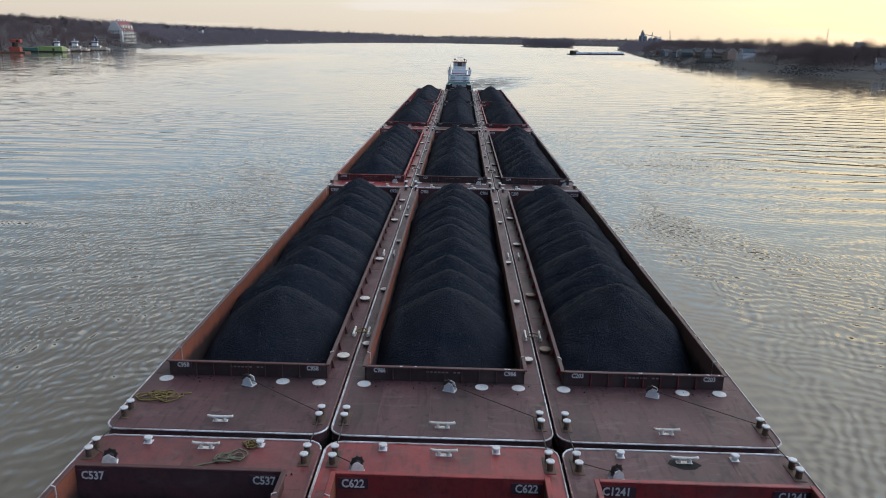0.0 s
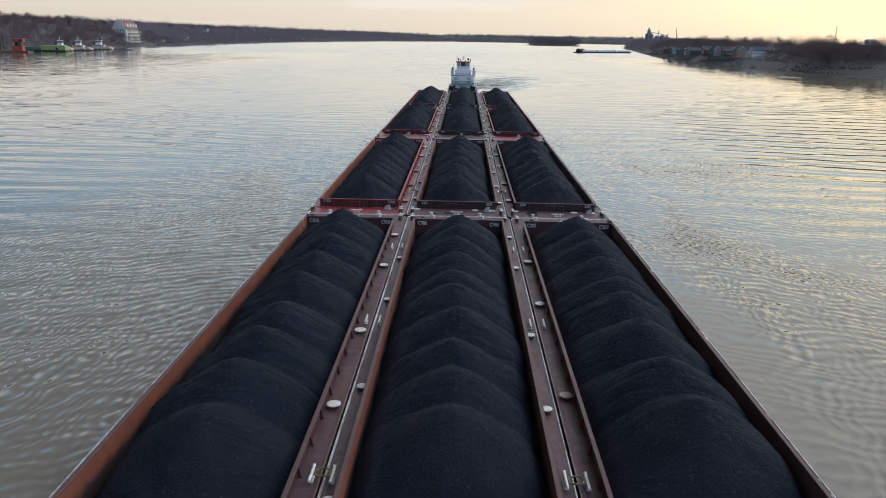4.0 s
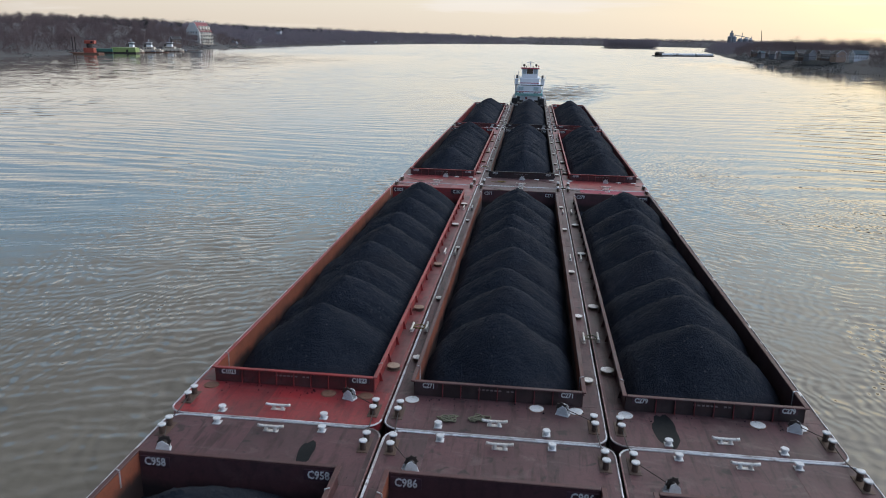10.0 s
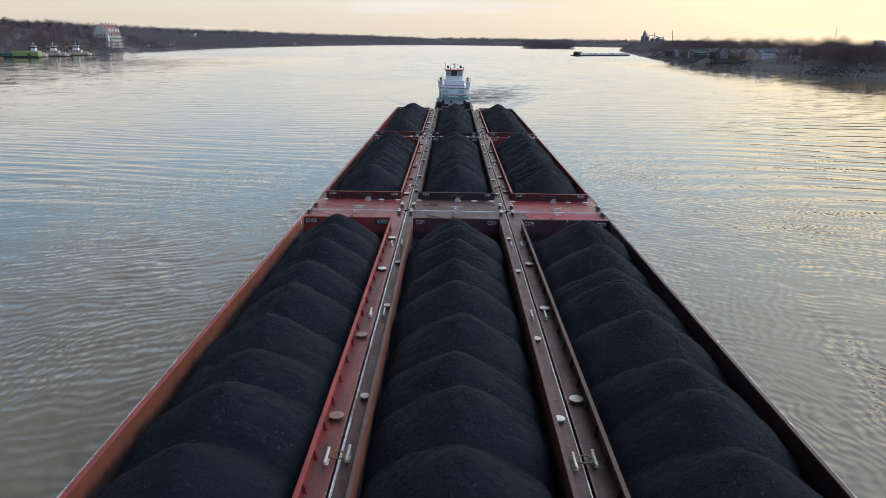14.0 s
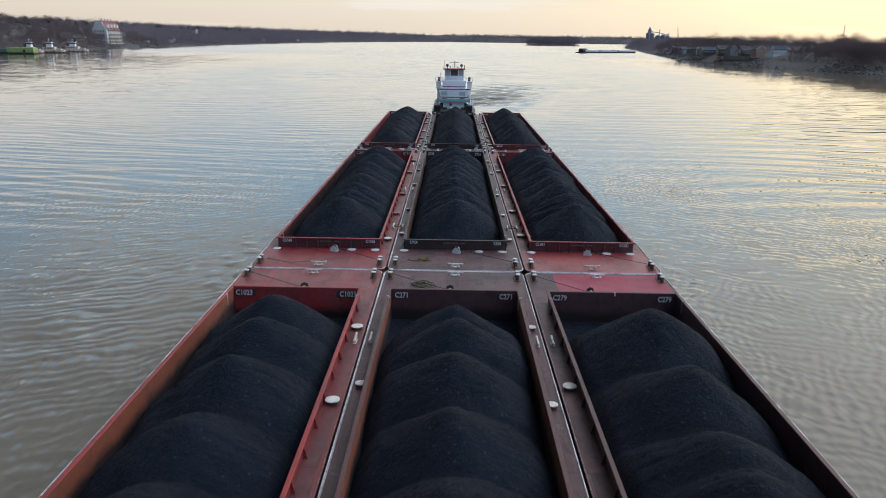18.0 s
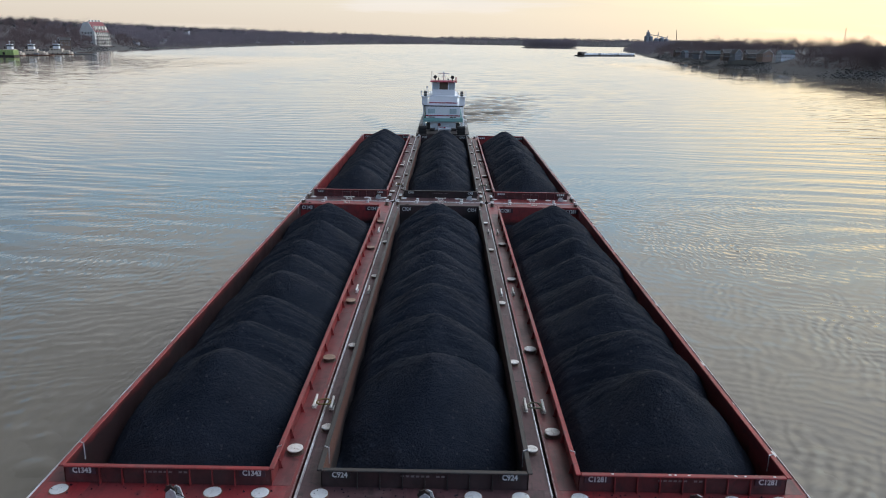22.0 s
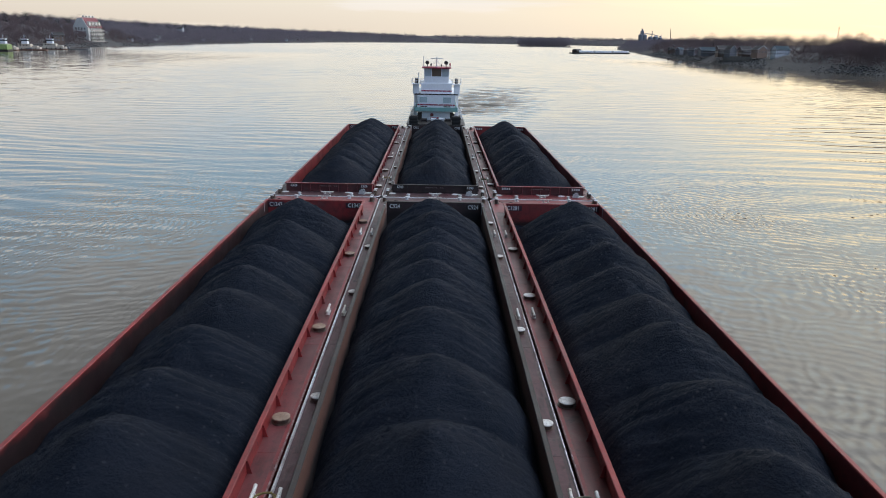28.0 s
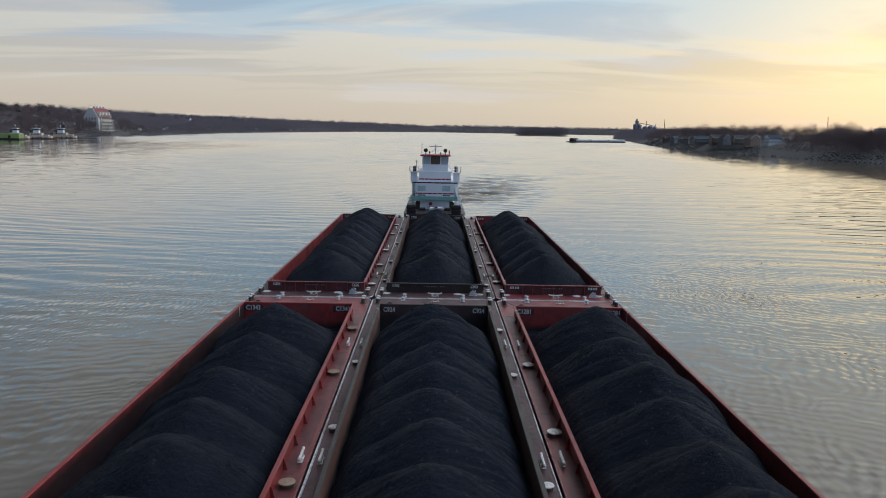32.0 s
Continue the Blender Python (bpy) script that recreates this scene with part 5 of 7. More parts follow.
def make_eddies():
    """Broken water that curls off the square ends of the barges where two rows meet."""
    for near, far, strength in (("B", "C", 0.5), ("C", "D", 1.0), ("D", "E", 0.6)):
        at = (LINES[near][1] + LINES[far][0]) / 2
        for sx in (-1, 1):
            xs, ys = np.arange(15.6, 27.0, 0.25), np.arange(at - 9.0, at + 22.0, 0.25)
            x, y = np.meshgrid(xs, ys)
            out = 2.2 + 0.16 * np.clip(y - at + 3, 0, 40)
            rough = np.exp(-(((x - 16.2 - 0.4 * out) / out) ** 2)) * np.clip((y - at + 7) / 6, 0, 1) * np.clip((at + 20 - y) / 18, 0, 1)
            z = strength * rough * (0.075 * soft_noise(x / 0.55, y / 0.42, 31, 3) + 0.05 * np.sin(2.9 * (x * 0.9 - y * 0.42) + 2.0 * soft_noise(x / 2, y / 2, 32, 2)))
            z += 0.03 * np.clip(rough * 1.5, 0, 1) - 0.02
            ob = thing("eddy", Matrix.Identity(4), "broken eddying water beside the joint of two barges", "wake", "eddies along the tow", "stuff", True)
            hold("eddy_water", grid_mesh("eddy_water", sx * xs[::sx], ys, z[:, ::sx], WATER), ob)


make_towboat()
make_wake()
make_eddies()

# ---------------------------------------------------------------- woods


def bare_tree(seed, twigs, height=16.0, spread=0.42, thick=1.0, low=0.5):
    """A leafless tree as numbers: a tapered trunk, limbs, and a crown of fine twigs. Gives points and triangles of wood and of twigs."""
    rng = np.random.default_rng(seed)
    co, tri = [], []

    def limb(a, b, ra, rb, k=4):
        d = (b - a) / max(np.linalg.norm(b - a), 1e-6)
        u = np.cross(d, [0.3, 0.5, 0.8])
        u /= np.linalg.norm(u)
        v = np.cross(d, u)
        base = sum(len(c) for c in co)
        ang = np.arange(k) * 2 * np.pi / k
        ring = np.cos(ang)[:, None] * u + np.sin(ang)[:, None] * v
        co.append(np.concatenate([a + ra * ring, b + rb * ring]))
        for i in range(k):
            j = (i + 1) % k
            tri.append([[base + i, base + j, base + k + j], [base + i, base + k + j, base + k + i]])

    fork = height * rng.uniform(0.22, 0.34)
    lean = np.array([rng.normal(0, 0.4), rng.normal(0, 0.4), fork])
    limb(np.zeros(3), lean, 0.018 * height, 0.012 * height, 6)
    for _ in range(6):
        az, out = rng.uniform(0, 2 * np.pi), rng.uniform(0.25, 1.0)
        end = np.array([np.cos(az) * spread * height * out, np.sin(az) * spread * height * out, height * rng.uniform(0.62, 0.95)])
        start = lean * rng.uniform(0.75, 1.0)
        mid = start * 0.45 + end * 0.55 + np.array([0, 0, -0.04 * height])
        limb(start, mid, 0.009 * height, 0.005 * height)
        limb(mid, end, 0.005 * height, 0.0015 * height, 3)
        for _ in range(3):
            az = rng.uniform(0, 2 * np.pi)
            e2 = mid + np.array([np.cos(az), np.sin(az), rng.uniform(0.3, 1.1)]) * height * rng.uniform(0.12, 0.22)
            limb(mid, e2, 0.003 * height, 0.001 * height, 3)
    wood = np.concatenate(co), np.concatenate(tri)
    # the crown: fine twigs that fan out through a rounded, uneven volume
    lobes = [(np.array([np.cos(a), np.sin(a), 0]) * spread * 0.55 * height * rng.uniform(0.3, 1.0) + (0, 0, height * rng.uniform(low, 0.78)), height * rng.uniform(0.16, 0.26)) for a in rng.uniform(0, 2 * np.pi, 7)]
    lobes.append((np.array([0, 0, height * 0.72]), height * 0.25))
    p, t = [], []
    for i in range(twigs):
        mid, rad = lobes[rng.integers(len(lobes))]
        way = rng.normal(0, 1, 3)
        way /= np.linalg.norm(way)
        at = mid + way * rad * rng.uniform(0.15, 1.0) ** 0.6
        away = at - (0, 0, 0.30 * height)
        away = away / np.linalg.norm(away) + rng.normal(0, 0.5, 3)
        away /= np.linalg.norm(away)
        end = at + away * height * rng.uniform(0.04, 0.09)
        side = np.cross(away, rng.normal(0, 1, 3))
        side *= height * 0.0028 * thick * rng.uniform(0.6, 1.5) / max(np.linalg.norm(side), 1e-6)
        p.append([at - side, at + side, end])
        t.append([3 * i, 3 * i + 1, 3 * i + 2])
    return wood, (np.concatenate(p), np.array(t))


def wood_stuff(name, places, twigs, label, seed, mat=None, thick=1.0, wide=0.0):
    """Many far trees in one mesh: places of x, y, z, height."""
    protos = [bare_tree(seed + k, twigs, 1.0, 0.30 + 0.05 * (k % 4) + wide, thick, 0.5 if thick < 2 else 0.15) for k in range(7)]
    rng = np.random.default_rng(seed)
    co, tri, base = [], [], 0
    for x, y, z, h in places:
        wood, twig = protos[rng.integers(7)]
        a = rng.uniform(0, 2 * np.pi)
        turn = np.array([[np.cos(a), -np.sin(a), 0], [np.sin(a), np.cos(a), 0], [0, 0, 1]])
        for pts, f in (wood, twig):
            co.append(pts @ turn.T * np.array([h, h, h]) + (x, y, z))
            tri.append(f + base)
            base += len(pts)
    me = raw_mesh(name, np.concatenate(co), np.concatenate(tri), mat or TWIG)
    return tagged(new(name, me), label, "woods", kind="stuff")


def ground_height(profile, d, y):
    zs = np.interp(d, [p[0] for p in profile], [p[1] for p in profile])
    return zs * np.clip(0.4 + 0.6 * y / 500, 0.7, 1.6)


def bank_places(line, side, profile, s0, s1, d0, d1, count, h0, h1, seed, clear=()):
    rng = np.random.default_rng(seed)
    out = []
    fine = np.linspace(0, 1, 1500)
    q, _ = along(line, fine)
    t = np.gradient(q, axis=0)
    t /= np.hypot(t[:, 0], t[:, 1])[:, None]
    while len(out) < count:
        i = int(rng.uniform(s0, s1) * 1499)
        d = d0 + (d1 - d0) * rng.uniform(0, 1) ** 1.3
        x, y = q[i, 0] + t[i, 1] * side * d, q[i, 1] - t[i, 0] * side * d
        if any(abs(x - cx) < rx and abs(y - cy) < ry for cx, cy, rx, ry in clear):
            continue
        out.append((x, y, float(ground_height(profile, d, y)) - 0.8, rng.uniform(h0, h1) * (0.92 + 0.22 * float(soft_noise(np.float64(x / 22), np.float64(y / 22), 77, 2)))))
    return out


def share_at(line, y):
    p = np.array(line, float)
    at = np.r_[0, np.cumsum(np.hypot(*np.diff(p, axis=0).T))]
    return float(np.interp(y, p[:, 1], at) / at[-1])


CLEAR_LEFT = [(-478, 1060, 30, 42), (-456, 1030, 8, 22), (-412, 830, 12, 12)]
CLEAR_RIGHT = [(256, 676, 22, 30), (246, 728, 12, 30), (245, 803, 14, 10), (292, 500, 12, 10), (325, 1130, 40, 12)]
la, lb, lc = (share_at(LEFT_SHORE, y) for y in (420, 1200, 2300))
wood_stuff("hillside_woods", bank_places(LEFT_SHORE, -1, LEFT_PROFILE, la, lb, 12, 300, 1050, 12, 20, 31, CLEAR_LEFT), 520, "bare grey-brown winter woods covering the hillside", 40, None, 1.3)
wood_stuff("riverside_woods", bank_places(LEFT_SHORE, -1, LEFT_PROFILE, lb, lc, 6, 380, 1500, 14, 22, 32), 210, "bare winter woods along the river's bend", 50, TWIG_HAZED, 3.0, 0.1)
wood_stuff("distant_woods", bank_places(LEFT_SHORE, -1, LEFT_PROFILE, lc, 0.985, 5, 420, 2200, 15, 24, 33), 130, "distant dark wooded hills", 60, TWIG_HAZED, 6.0, 0.2)
ra, rb, rc, rd = (share_at(RIGHT_SHORE, y) for y in (380, 680, 1250, 2900))
wood_stuff("bank_woods", bank_places(RIGHT_SHORE, 1, RIGHT_PROFILE, ra, rb, 17, 90, 230, 10, 19, 34, CLEAR_RIGHT), 760, "bare winter trees and brush above the bank", 70, None, 1.1, 0.08)
wood_stuff("town_trees", bank_places(RIGHT_SHORE, 1, RIGHT_PROFILE, rb, rc, 34, 190, 300, 10, 18, 35, CLEAR_RIGHT), 300, "bare street and garden trees of the town", 80)
wood_stuff("shore_woods", bank_places(RIGHT_SHORE, 1, RIGHT_PROFILE, rc, rd, 8, 150, 520, 11, 18, 36), 90, "distant bare woods on a low shore", 90, TWIG_HAZED, 4.5, 0.15)


wood_stuff("garden_trees", bank_places(RIGHT_SHORE, 1, RIGHT_PROFILE, share_at(RIGHT_SHORE, 742), rc, 9, 70, 250, 7, 15, 37, CLEAR_RIGHT), 260, "bare garden trees between the riverside houses", 85, None, 1.7, 0.1)


EVERGREEN = surface("dark_evergreen_needles", (0.035, 0.045, 0.042), 0.9, second=(0.05, 0.06, 0.055), stain=(0.03, 0.036, 0.034), amount=0.6, scale=0.05)
wood_stuff("evergreens", bank_places(LEFT_SHORE, -1, LEFT_PROFILE, share_at(LEFT_SHORE, 1000), lc, 130, 330, 150, 13, 20, 38), 420, "dark evergreens standing among bare hillside woods", 140, EVERGREEN, 4.0)


def make_stones(name, line, side, profile, y0, y1, count, seed, label):
    """Loose broken stone along the waterline."""
    rng = np.random.default_rng(seed)
    bm = bmesh.new()
    bmesh.ops.create_icosphere(bm, subdivisions=1, radius=1.0)
    bm.verts.ensure_lookup_table()
    base = np.array([v.co for v in bm.verts])
    tris = np.array([[v.index for v in f.verts] for f in bm.faces])
    bm.free()
    co, tri = [], []
    for i, (x, y, z, h) in enumerate(bank_places(line, side, profile, share_at(line, y0), share_at(line, y1), 1.5, 16, count, 0.35, 1.1, seed)):
        size = h * rng.uniform(0.6, 1.3, 3) * np.array([1.2, 1.2, 0.7])
        co.append(base * rng.uniform(0.8, 1.2, base.shape) * size + (x, y, z + 0.9))
        tri.append(tris + i * len(base))
    tagged(new(name, raw_mesh(name, np.concatenate(co), np.concatenate(tri), STONE)), label, "stones", kind="stuff")


make_stones("shore_stones", RIGHT_SHORE, 1, RIGHT_PROFILE, 420, 1150, 2600, 47, "pale broken stones along the waterline")
make_stones("shore_stones", LEFT_SHORE, -1, LEFT_PROFILE, 560, 1300, 1500, 48, "grey stones along the waterline below the woods")


def brush(name, line, side, profile, s0, s1, d0, d1, count, seed, label, size=1.0, mat=None):
    """Low scrub: tufts of thin stems."""
    rng = np.random.default_rng(seed)
    co, tri = [], []
    for i, (x, y, z, h) in enumerate(bank_places(line, side, profile, s0, s1, d0, d1, count, 1.5, 4.0, seed, CLEAR_RIGHT if side > 0 else CLEAR_LEFT)):
        for k in range(12):
            at = np.array([x, y, z + 0.5]) + size * rng.normal(0, 1, 3) * (1.3, 1.3, 0.25) + (0, 0, size * h * rng.uniform(0, 0.7))
            way = np.array([rng.normal(0, 0.6), rng.normal(0, 0.6), 1.0]) * size * rng.uniform(0.5, 1.1)
            side = np.array([rng.normal(), rng.normal(), 0.0])
            side *= size * rng.uniform(0.06, 0.15) / max(np.linalg.norm(side), 1e-6)
            n = (i * 12 + k) * 3
            co.append([at - side, at + side, at + way])
            tri.append([n, n + 1, n + 2])
    tagged(new(name, raw_mesh(name, np.concatenate(co), np.array(tri), mat or TWIG)), label, "scrub", kind="stuff")


brush("hillside_scrub", LEFT_SHORE, -1, LEFT_PROFILE, la, lc, 3, 60, 3600, 45, "tangled winter scrub above the waterline")
brush("bank_scrub", RIGHT_SHORE, 1, RIGHT_PROFILE, ra, rc, 20, 75, 3000, 46, "tangled winter scrub on the low bank")


brush("undergrowth", LEFT_SHORE, -1, LEFT_PROFILE, la, lb, 10, 330, 3500, 51, "grey-brown undergrowth covering the hillside", 1.8)
brush("undergrowth", LEFT_SHORE, -1, LEFT_PROFILE, lb, lc, 4, 400, 4500, 52, "haze-paled undergrowth below the woods of the bend", 3.0, TWIG_HAZED)
brush("undergrowth", LEFT_SHORE, -1, LEFT_PROFILE, lc, 0.985, 2, 450, 5500, 53, "distant haze-paled undergrowth on the hills", 4.5, TWIG_HAZED)
brush("undergrowth", RIGHT_SHORE, 1, RIGHT_PROFILE, rc, 0.97, 3, 220, 3000, 54, "distant haze-paled undergrowth on the low shore", 3.5, TWIG_HAZED)
brush("undergrowth", RIGHT_SHORE, 1, RIGHT_PROFILE, ra, rb, 12, 120, 2200, 55, "brown undergrowth above the low bank", 1.5)


def single_trees():
    """The trees that stand out against the sky on the low bank, and about the town."""
    protos = []
    for k in range(3):
        wood, twig = bare_tree(200 + k, 620, 15.0, 0.40 + 0.06 * k)
        protos.append((raw_mesh("trunk", *wood, BARK), raw_mesh("crown", *twig, TWIG)))
    spots = [(292, 640, 7.5, 1.0), (300, 622, 8, 1.0), (306, 596, 8, 0.95), (283, 560, 6, 1.1), (297, 545, 7, 1.2), (305, 530, 7.5, 1.0), (300, 515, 7, 1.15), (318, 505, 8, 1.1),
             (312, 600, 8, 1.0), (281, 735, 8, 1.2), (262, 790, 8, 1.25), (300, 760, 8.5, 1.1), (272, 860, 8, 1.1), (290, 690, 8, 0.9), (310, 480, 8, 1.1), (330, 470, 8, 1.0)]
    lodge_spots = [(-483, 1028, 5.0, 1.1), (-494, 1032, 6.5, 1.25), (-474, 1034, 4.0, 0.8), (-455, 1010, 3.0, 0.8)]
    for i, (x, y, z, h) in enumerate(spots + lodge_spots):
        words = ("tall leafless tree with spreading twigs on the bank", "trees on the right bank") if x > 0 else ("leafless tree before the tall pale riverside building", "trees by the lodge")
        tree = thing("bare_tree", pose(x, y, z, 0, 0, i * 73) @ Matrix.Diagonal((h, h, h, 1)), words[0], "tree", words[1])
        trunk, crown = protos[i % 3]
        hold("trunk", trunk, tree)
        hold("crown", crown, tree)


single_trees()


def make_island():
    xs, ys = np.linspace(215, 420, 60), np.linspace(2690, 3000, 30)
    x, y = np.meshgrid(xs, ys)
    z = 1.6 * np.clip(1 - (((x - 318) / 98) ** 4 + ((y - 2845) / 140) ** 4), -0.3, 1)
    tagged(new("ground_island", grid_mesh("island", xs, ys, z, EARTH)), "low wooded island far down the river", "island", kind="structure")
    rng = np.random.default_rng(8)
    wood_stuff("island_woods", [(rng.uniform(232, 404), rng.uniform(2715, 2960), 0.6, rng.uniform(27, 37)) for _ in range(260)], 110, "distant bare woods on an island", 95, TWIG_HAZED, 6.0, 0.1)


make_island()

# ---------------------------------------------------------------- buildings on the banks
SIDING_WHITE = surface("white_house_siding", (0.68, 0.70, 0.74), 0.6, amount=0.25, vary=0.05, fine=4.0)
SIDING_TAN = surface("tan_house_siding", (0.36, 0.25, 0.20), 0.7, amount=0.3, vary=0.06, fine=4.0)
SIDING_GREY = surface("grey_house_siding", (0.20, 0.21, 0.235), 0.7, amount=0.3, vary=0.06, fine=4.0)
SIDING_BROWN = surface("brown_house_siding", (0.17, 0.12, 0.10), 0.75, amount=0.3, fine=4.0)
ROOF_BLUE = surface("blue_grey_shingles", (0.055, 0.085, 0.105), 0.9, amount=0.4, fine=6.0)
ROOF_DARK = surface("dark_shingles", (0.07, 0.065, 0.065), 0.8, amount=0.4, fine=6.0)
ROOF_RED = surface("red_metal_roof", (0.24, 0.05, 0.06), 0.5, amount=0.3, fine=6.0)
RENDER_WHITE = surface("pale_rendered_wall", (0.80, 0.77, 0.73), 0.8, second=(0.70, 0.68, 0.65), stain=(0.26, 0.24, 0.22), amount=0.4, scale=0.3)
LODGE_TRIM = surface("cream_balcony_paint", (0.84, 0.77, 0.67), 0.6, amount=0.25, vary=0.05)
CONCRETE = surface("grey_concrete", (0.22, 0.215, 0.21), 0.85, second=(0.17, 0.165, 0.16), amount=0.5, scale=0.2)
# blue-grey of distance haze mixed into the bins' own colour
HAZED_BINS = surface("hazed_galvanised_bins", (0.27, 0.29, 0.33), 0.5, 0.3, second=(0.22, 0.235, 0.27), amount=0.4, scale=0.1)
PANE = glass_material("dark_window_glass", (0.03, 0.035, 0.045))
TAN = surface("cream_boat_paint", (0.66, 0.57, 0.47), 0.55, second=(0.42, 0.36, 0.30), stain=(0.20, 0.12, 0.08), amount=0.5, scale=0.5)
GREEN = surface("green_barge_paint", (0.30, 0.40, 0.14), 0.55, second=(0.34, 0.44, 0.18), stain=(0.16, 0.22, 0.10), amount=0.4, scale=0.3)
TEAL_GREEN = surface("teal_barge_paint", (0.08, 0.20, 0.16), 0.6, amount=0.5, scale=0.3)
CRANE_RED = surface("orange_red_crane_paint", (0.42, 0.09, 0.06), 0.55, stain=(0.15, 0.05, 0.04), amount=0.4, scale=0.4)


def house(name, at, yaw, w, d, h, rise, wall, roof, label, storeys=2, across=4, group="houses on the bank", balcony=False, chimney=True, veranda=False):
    """A gabled house: w along its ridge, d across it. Its front faces -y before the turn."""
    ob = thing(name, pose(*at, 0, 0, yaw), label, "house", group)
    bm = bmesh.new()
    a = [bm.verts.new((x, y, z)) for x, y, z in ((-w / 2, -d / 2, -3), (w / 2, -d / 2, -3), (w / 2, d / 2, -3), (-w / 2, d / 2, -3))]
    b = [bm.verts.new((x, y, h)) for x, y in ((-w / 2, -d / 2), (w / 2, -d / 2), (w / 2, d / 2), (-w / 2, d / 2))]
    r = [bm.verts.new((-w / 2, 0, h + rise)), bm.verts.new((w / 2, 0, h + rise))]
    for i in range(4):
        j = (i + 1) % 4
        bm.faces.new((a[i], a[j], b[j], b[i]))
    bm.faces.new((b[3], b[0], r[0]))
    bm.faces.new((b[1], b[2], r[1]))
    bm.faces.new((b[0], b[1], r[1], r[0]))
    bm.faces.new((b[2], b[3], r[0], r[1]))
    part("wall", bm, wall, ob)
    bm = bmesh.new()
    for sy in (-1, 1):
        o = 0.45
        n0 = rise / (d / 2)
        pts = [(-w / 2 - o, sy * (d / 2 + o), h - n0 * o), (w / 2 + o, sy * (d / 2 + o), h - n0 * o), (w / 2 + o, 0, h + rise), (-w / 2 - o, 0, h + rise)]
        lo = [bm.verts.new((x, y, z + 0.03)) for x, y, z in pts]
        hi = [bm.verts.new((x, y, z + 0.22)) for x, y, z in pts]
        bm.faces.new(lo)
        bm.faces.new(hi)
        for i in range(4):
            j = (i + 1) % 4
            bm.faces.new((lo[i], lo[j], hi[j], hi[i]))
    top = part("roof", bm, roof, ob)
    if chimney:
        bm = bmesh.new()
        box(bm, w * 0.22, w * 0.22 + 0.8, 0.3, 1.1, h + rise * 0.5, h + rise + 1.0)
        part("chimney", bm, SIDING_BROWN, top)
    step = h / storeys
    spots = [(-w / 2 + (i + 0.5) * w / across, -d / 2, 0, k) for i in range(across) for k in range(storeys)]
    spots += [(-d / 2 + (i + 0.5) * d / 3, -w / 2, sd, k) for i in range(3) for k in range(storeys) for sd in (90, -90)]
    for u, v, turn, k in spots:
        bm = bmesh.new()
        box(bm, -0.62, 0.62, -0.06, 0.05, 0, 1.45)
        win = part("window", bm, BOAT_WHITE, ob, m=pose(0, 0, 0, 0, 0, turn) @ pose(u, v, k * step + step * 0.35))
        bm = bmesh.new()
        box(bm, -0.5, 0.5, -0.09, 0.0, 0.12, 1.33)
        part("pane", bm, PANE, win)
    for sx in (-1, 1):
        bm = bmesh.new()
        for sy in (-1, 1):
            bar(bm, (sx * (w / 2 + 0.47), sy * (d / 2 + 0.45), h - rise / (d / 2) * 0.45 + 0.1), (sx * (w / 2 + 0.47), 0, h + rise + 0.1), 0.16, 4)
        part("barge_board", bm, BOAT_WHITE, top, "white gable board")
    if veranda:
        bm = bmesh.new()
        for k in range(storeys):
            box(bm, -w / 2, w / 2, -d / 2 - 2.4, -d / 2, k * step - 0.2, k * step)
        floors = part("veranda", bm, SIDING_BROWN, ob)
        for k in range(storeys):
            bm = bmesh.new()
            box(bm, -w / 2, w / 2, -d / 2 - 2.4, -d / 2 - 2.3, k * step + 0.9, k * step + 1.05)
            for i in range(int(w / 0.5)):
                box(bm, -w / 2 + i * 0.5, -w / 2 + i * 0.5 + 0.1, -d / 2 - 2.38, -d / 2 - 2.32, k * step, k * step + 0.9)
            part("railing", bm, RENDER_WHITE, floors, "pale veranda railing")
        for i in range(across + 1):
            bm = bmesh.new()
            x = -w / 2 + 0.1 + i * (w - 0.2) / across
            box(bm, x - 0.12, x + 0.12, -d / 2 - 2.4, -d / 2 - 2.2, -3, h - 0.6)
            part("post", bm, CONCRETE, floors)
        bm = bmesh.new()
        o = [(-w / 2 - 0.3, -d / 2 - 2.8, h - 0.7), (w / 2 + 0.3, -d / 2 - 2.8, h - 0.7), (w / 2 + 0.3, -d / 2, h + 0.1), (-w / 2 - 0.3, -d / 2, h + 0.1)]
        lo, hi = [bm.verts.new(q) for q in o], [bm.verts.new((q[0], q[1], q[2] + 0.16)) for q in o]
        bm.faces.new(lo)
        bm.faces.new(hi)
        for i in range(4):
            bm.faces.new((lo[i], lo[(i + 1) % 4], hi[(i + 1) % 4], hi[i]))
        part("veranda_roof", bm, roof, top)
    if balcony:
        bm = bmesh.new()
        box(bm, -w / 2 - 3.2, -w / 2, -d / 2 - 1.5, d / 2 - 1, step - 0.2, step)
        box(bm, -w / 2 - 3.2, -w / 2, -d / 2 - 1.5, d / 2 - 1, -0.1, 0.1)
        deck = part("balcony", bm, BOAT_WHITE, ob)
        for k in range(4):
            bm = bmesh.new()
            bar(bm, (-w / 2 - 3.0, -d / 2 - 1.3 + k * (d + 0.2) / 3, -3), (-w / 2 - 3.0, -d / 2 - 1.3 + k * (d + 0.2) / 3, step + 1), 0.12)
            part("post", bm, BOAT_WHITE, deck)
    return ob


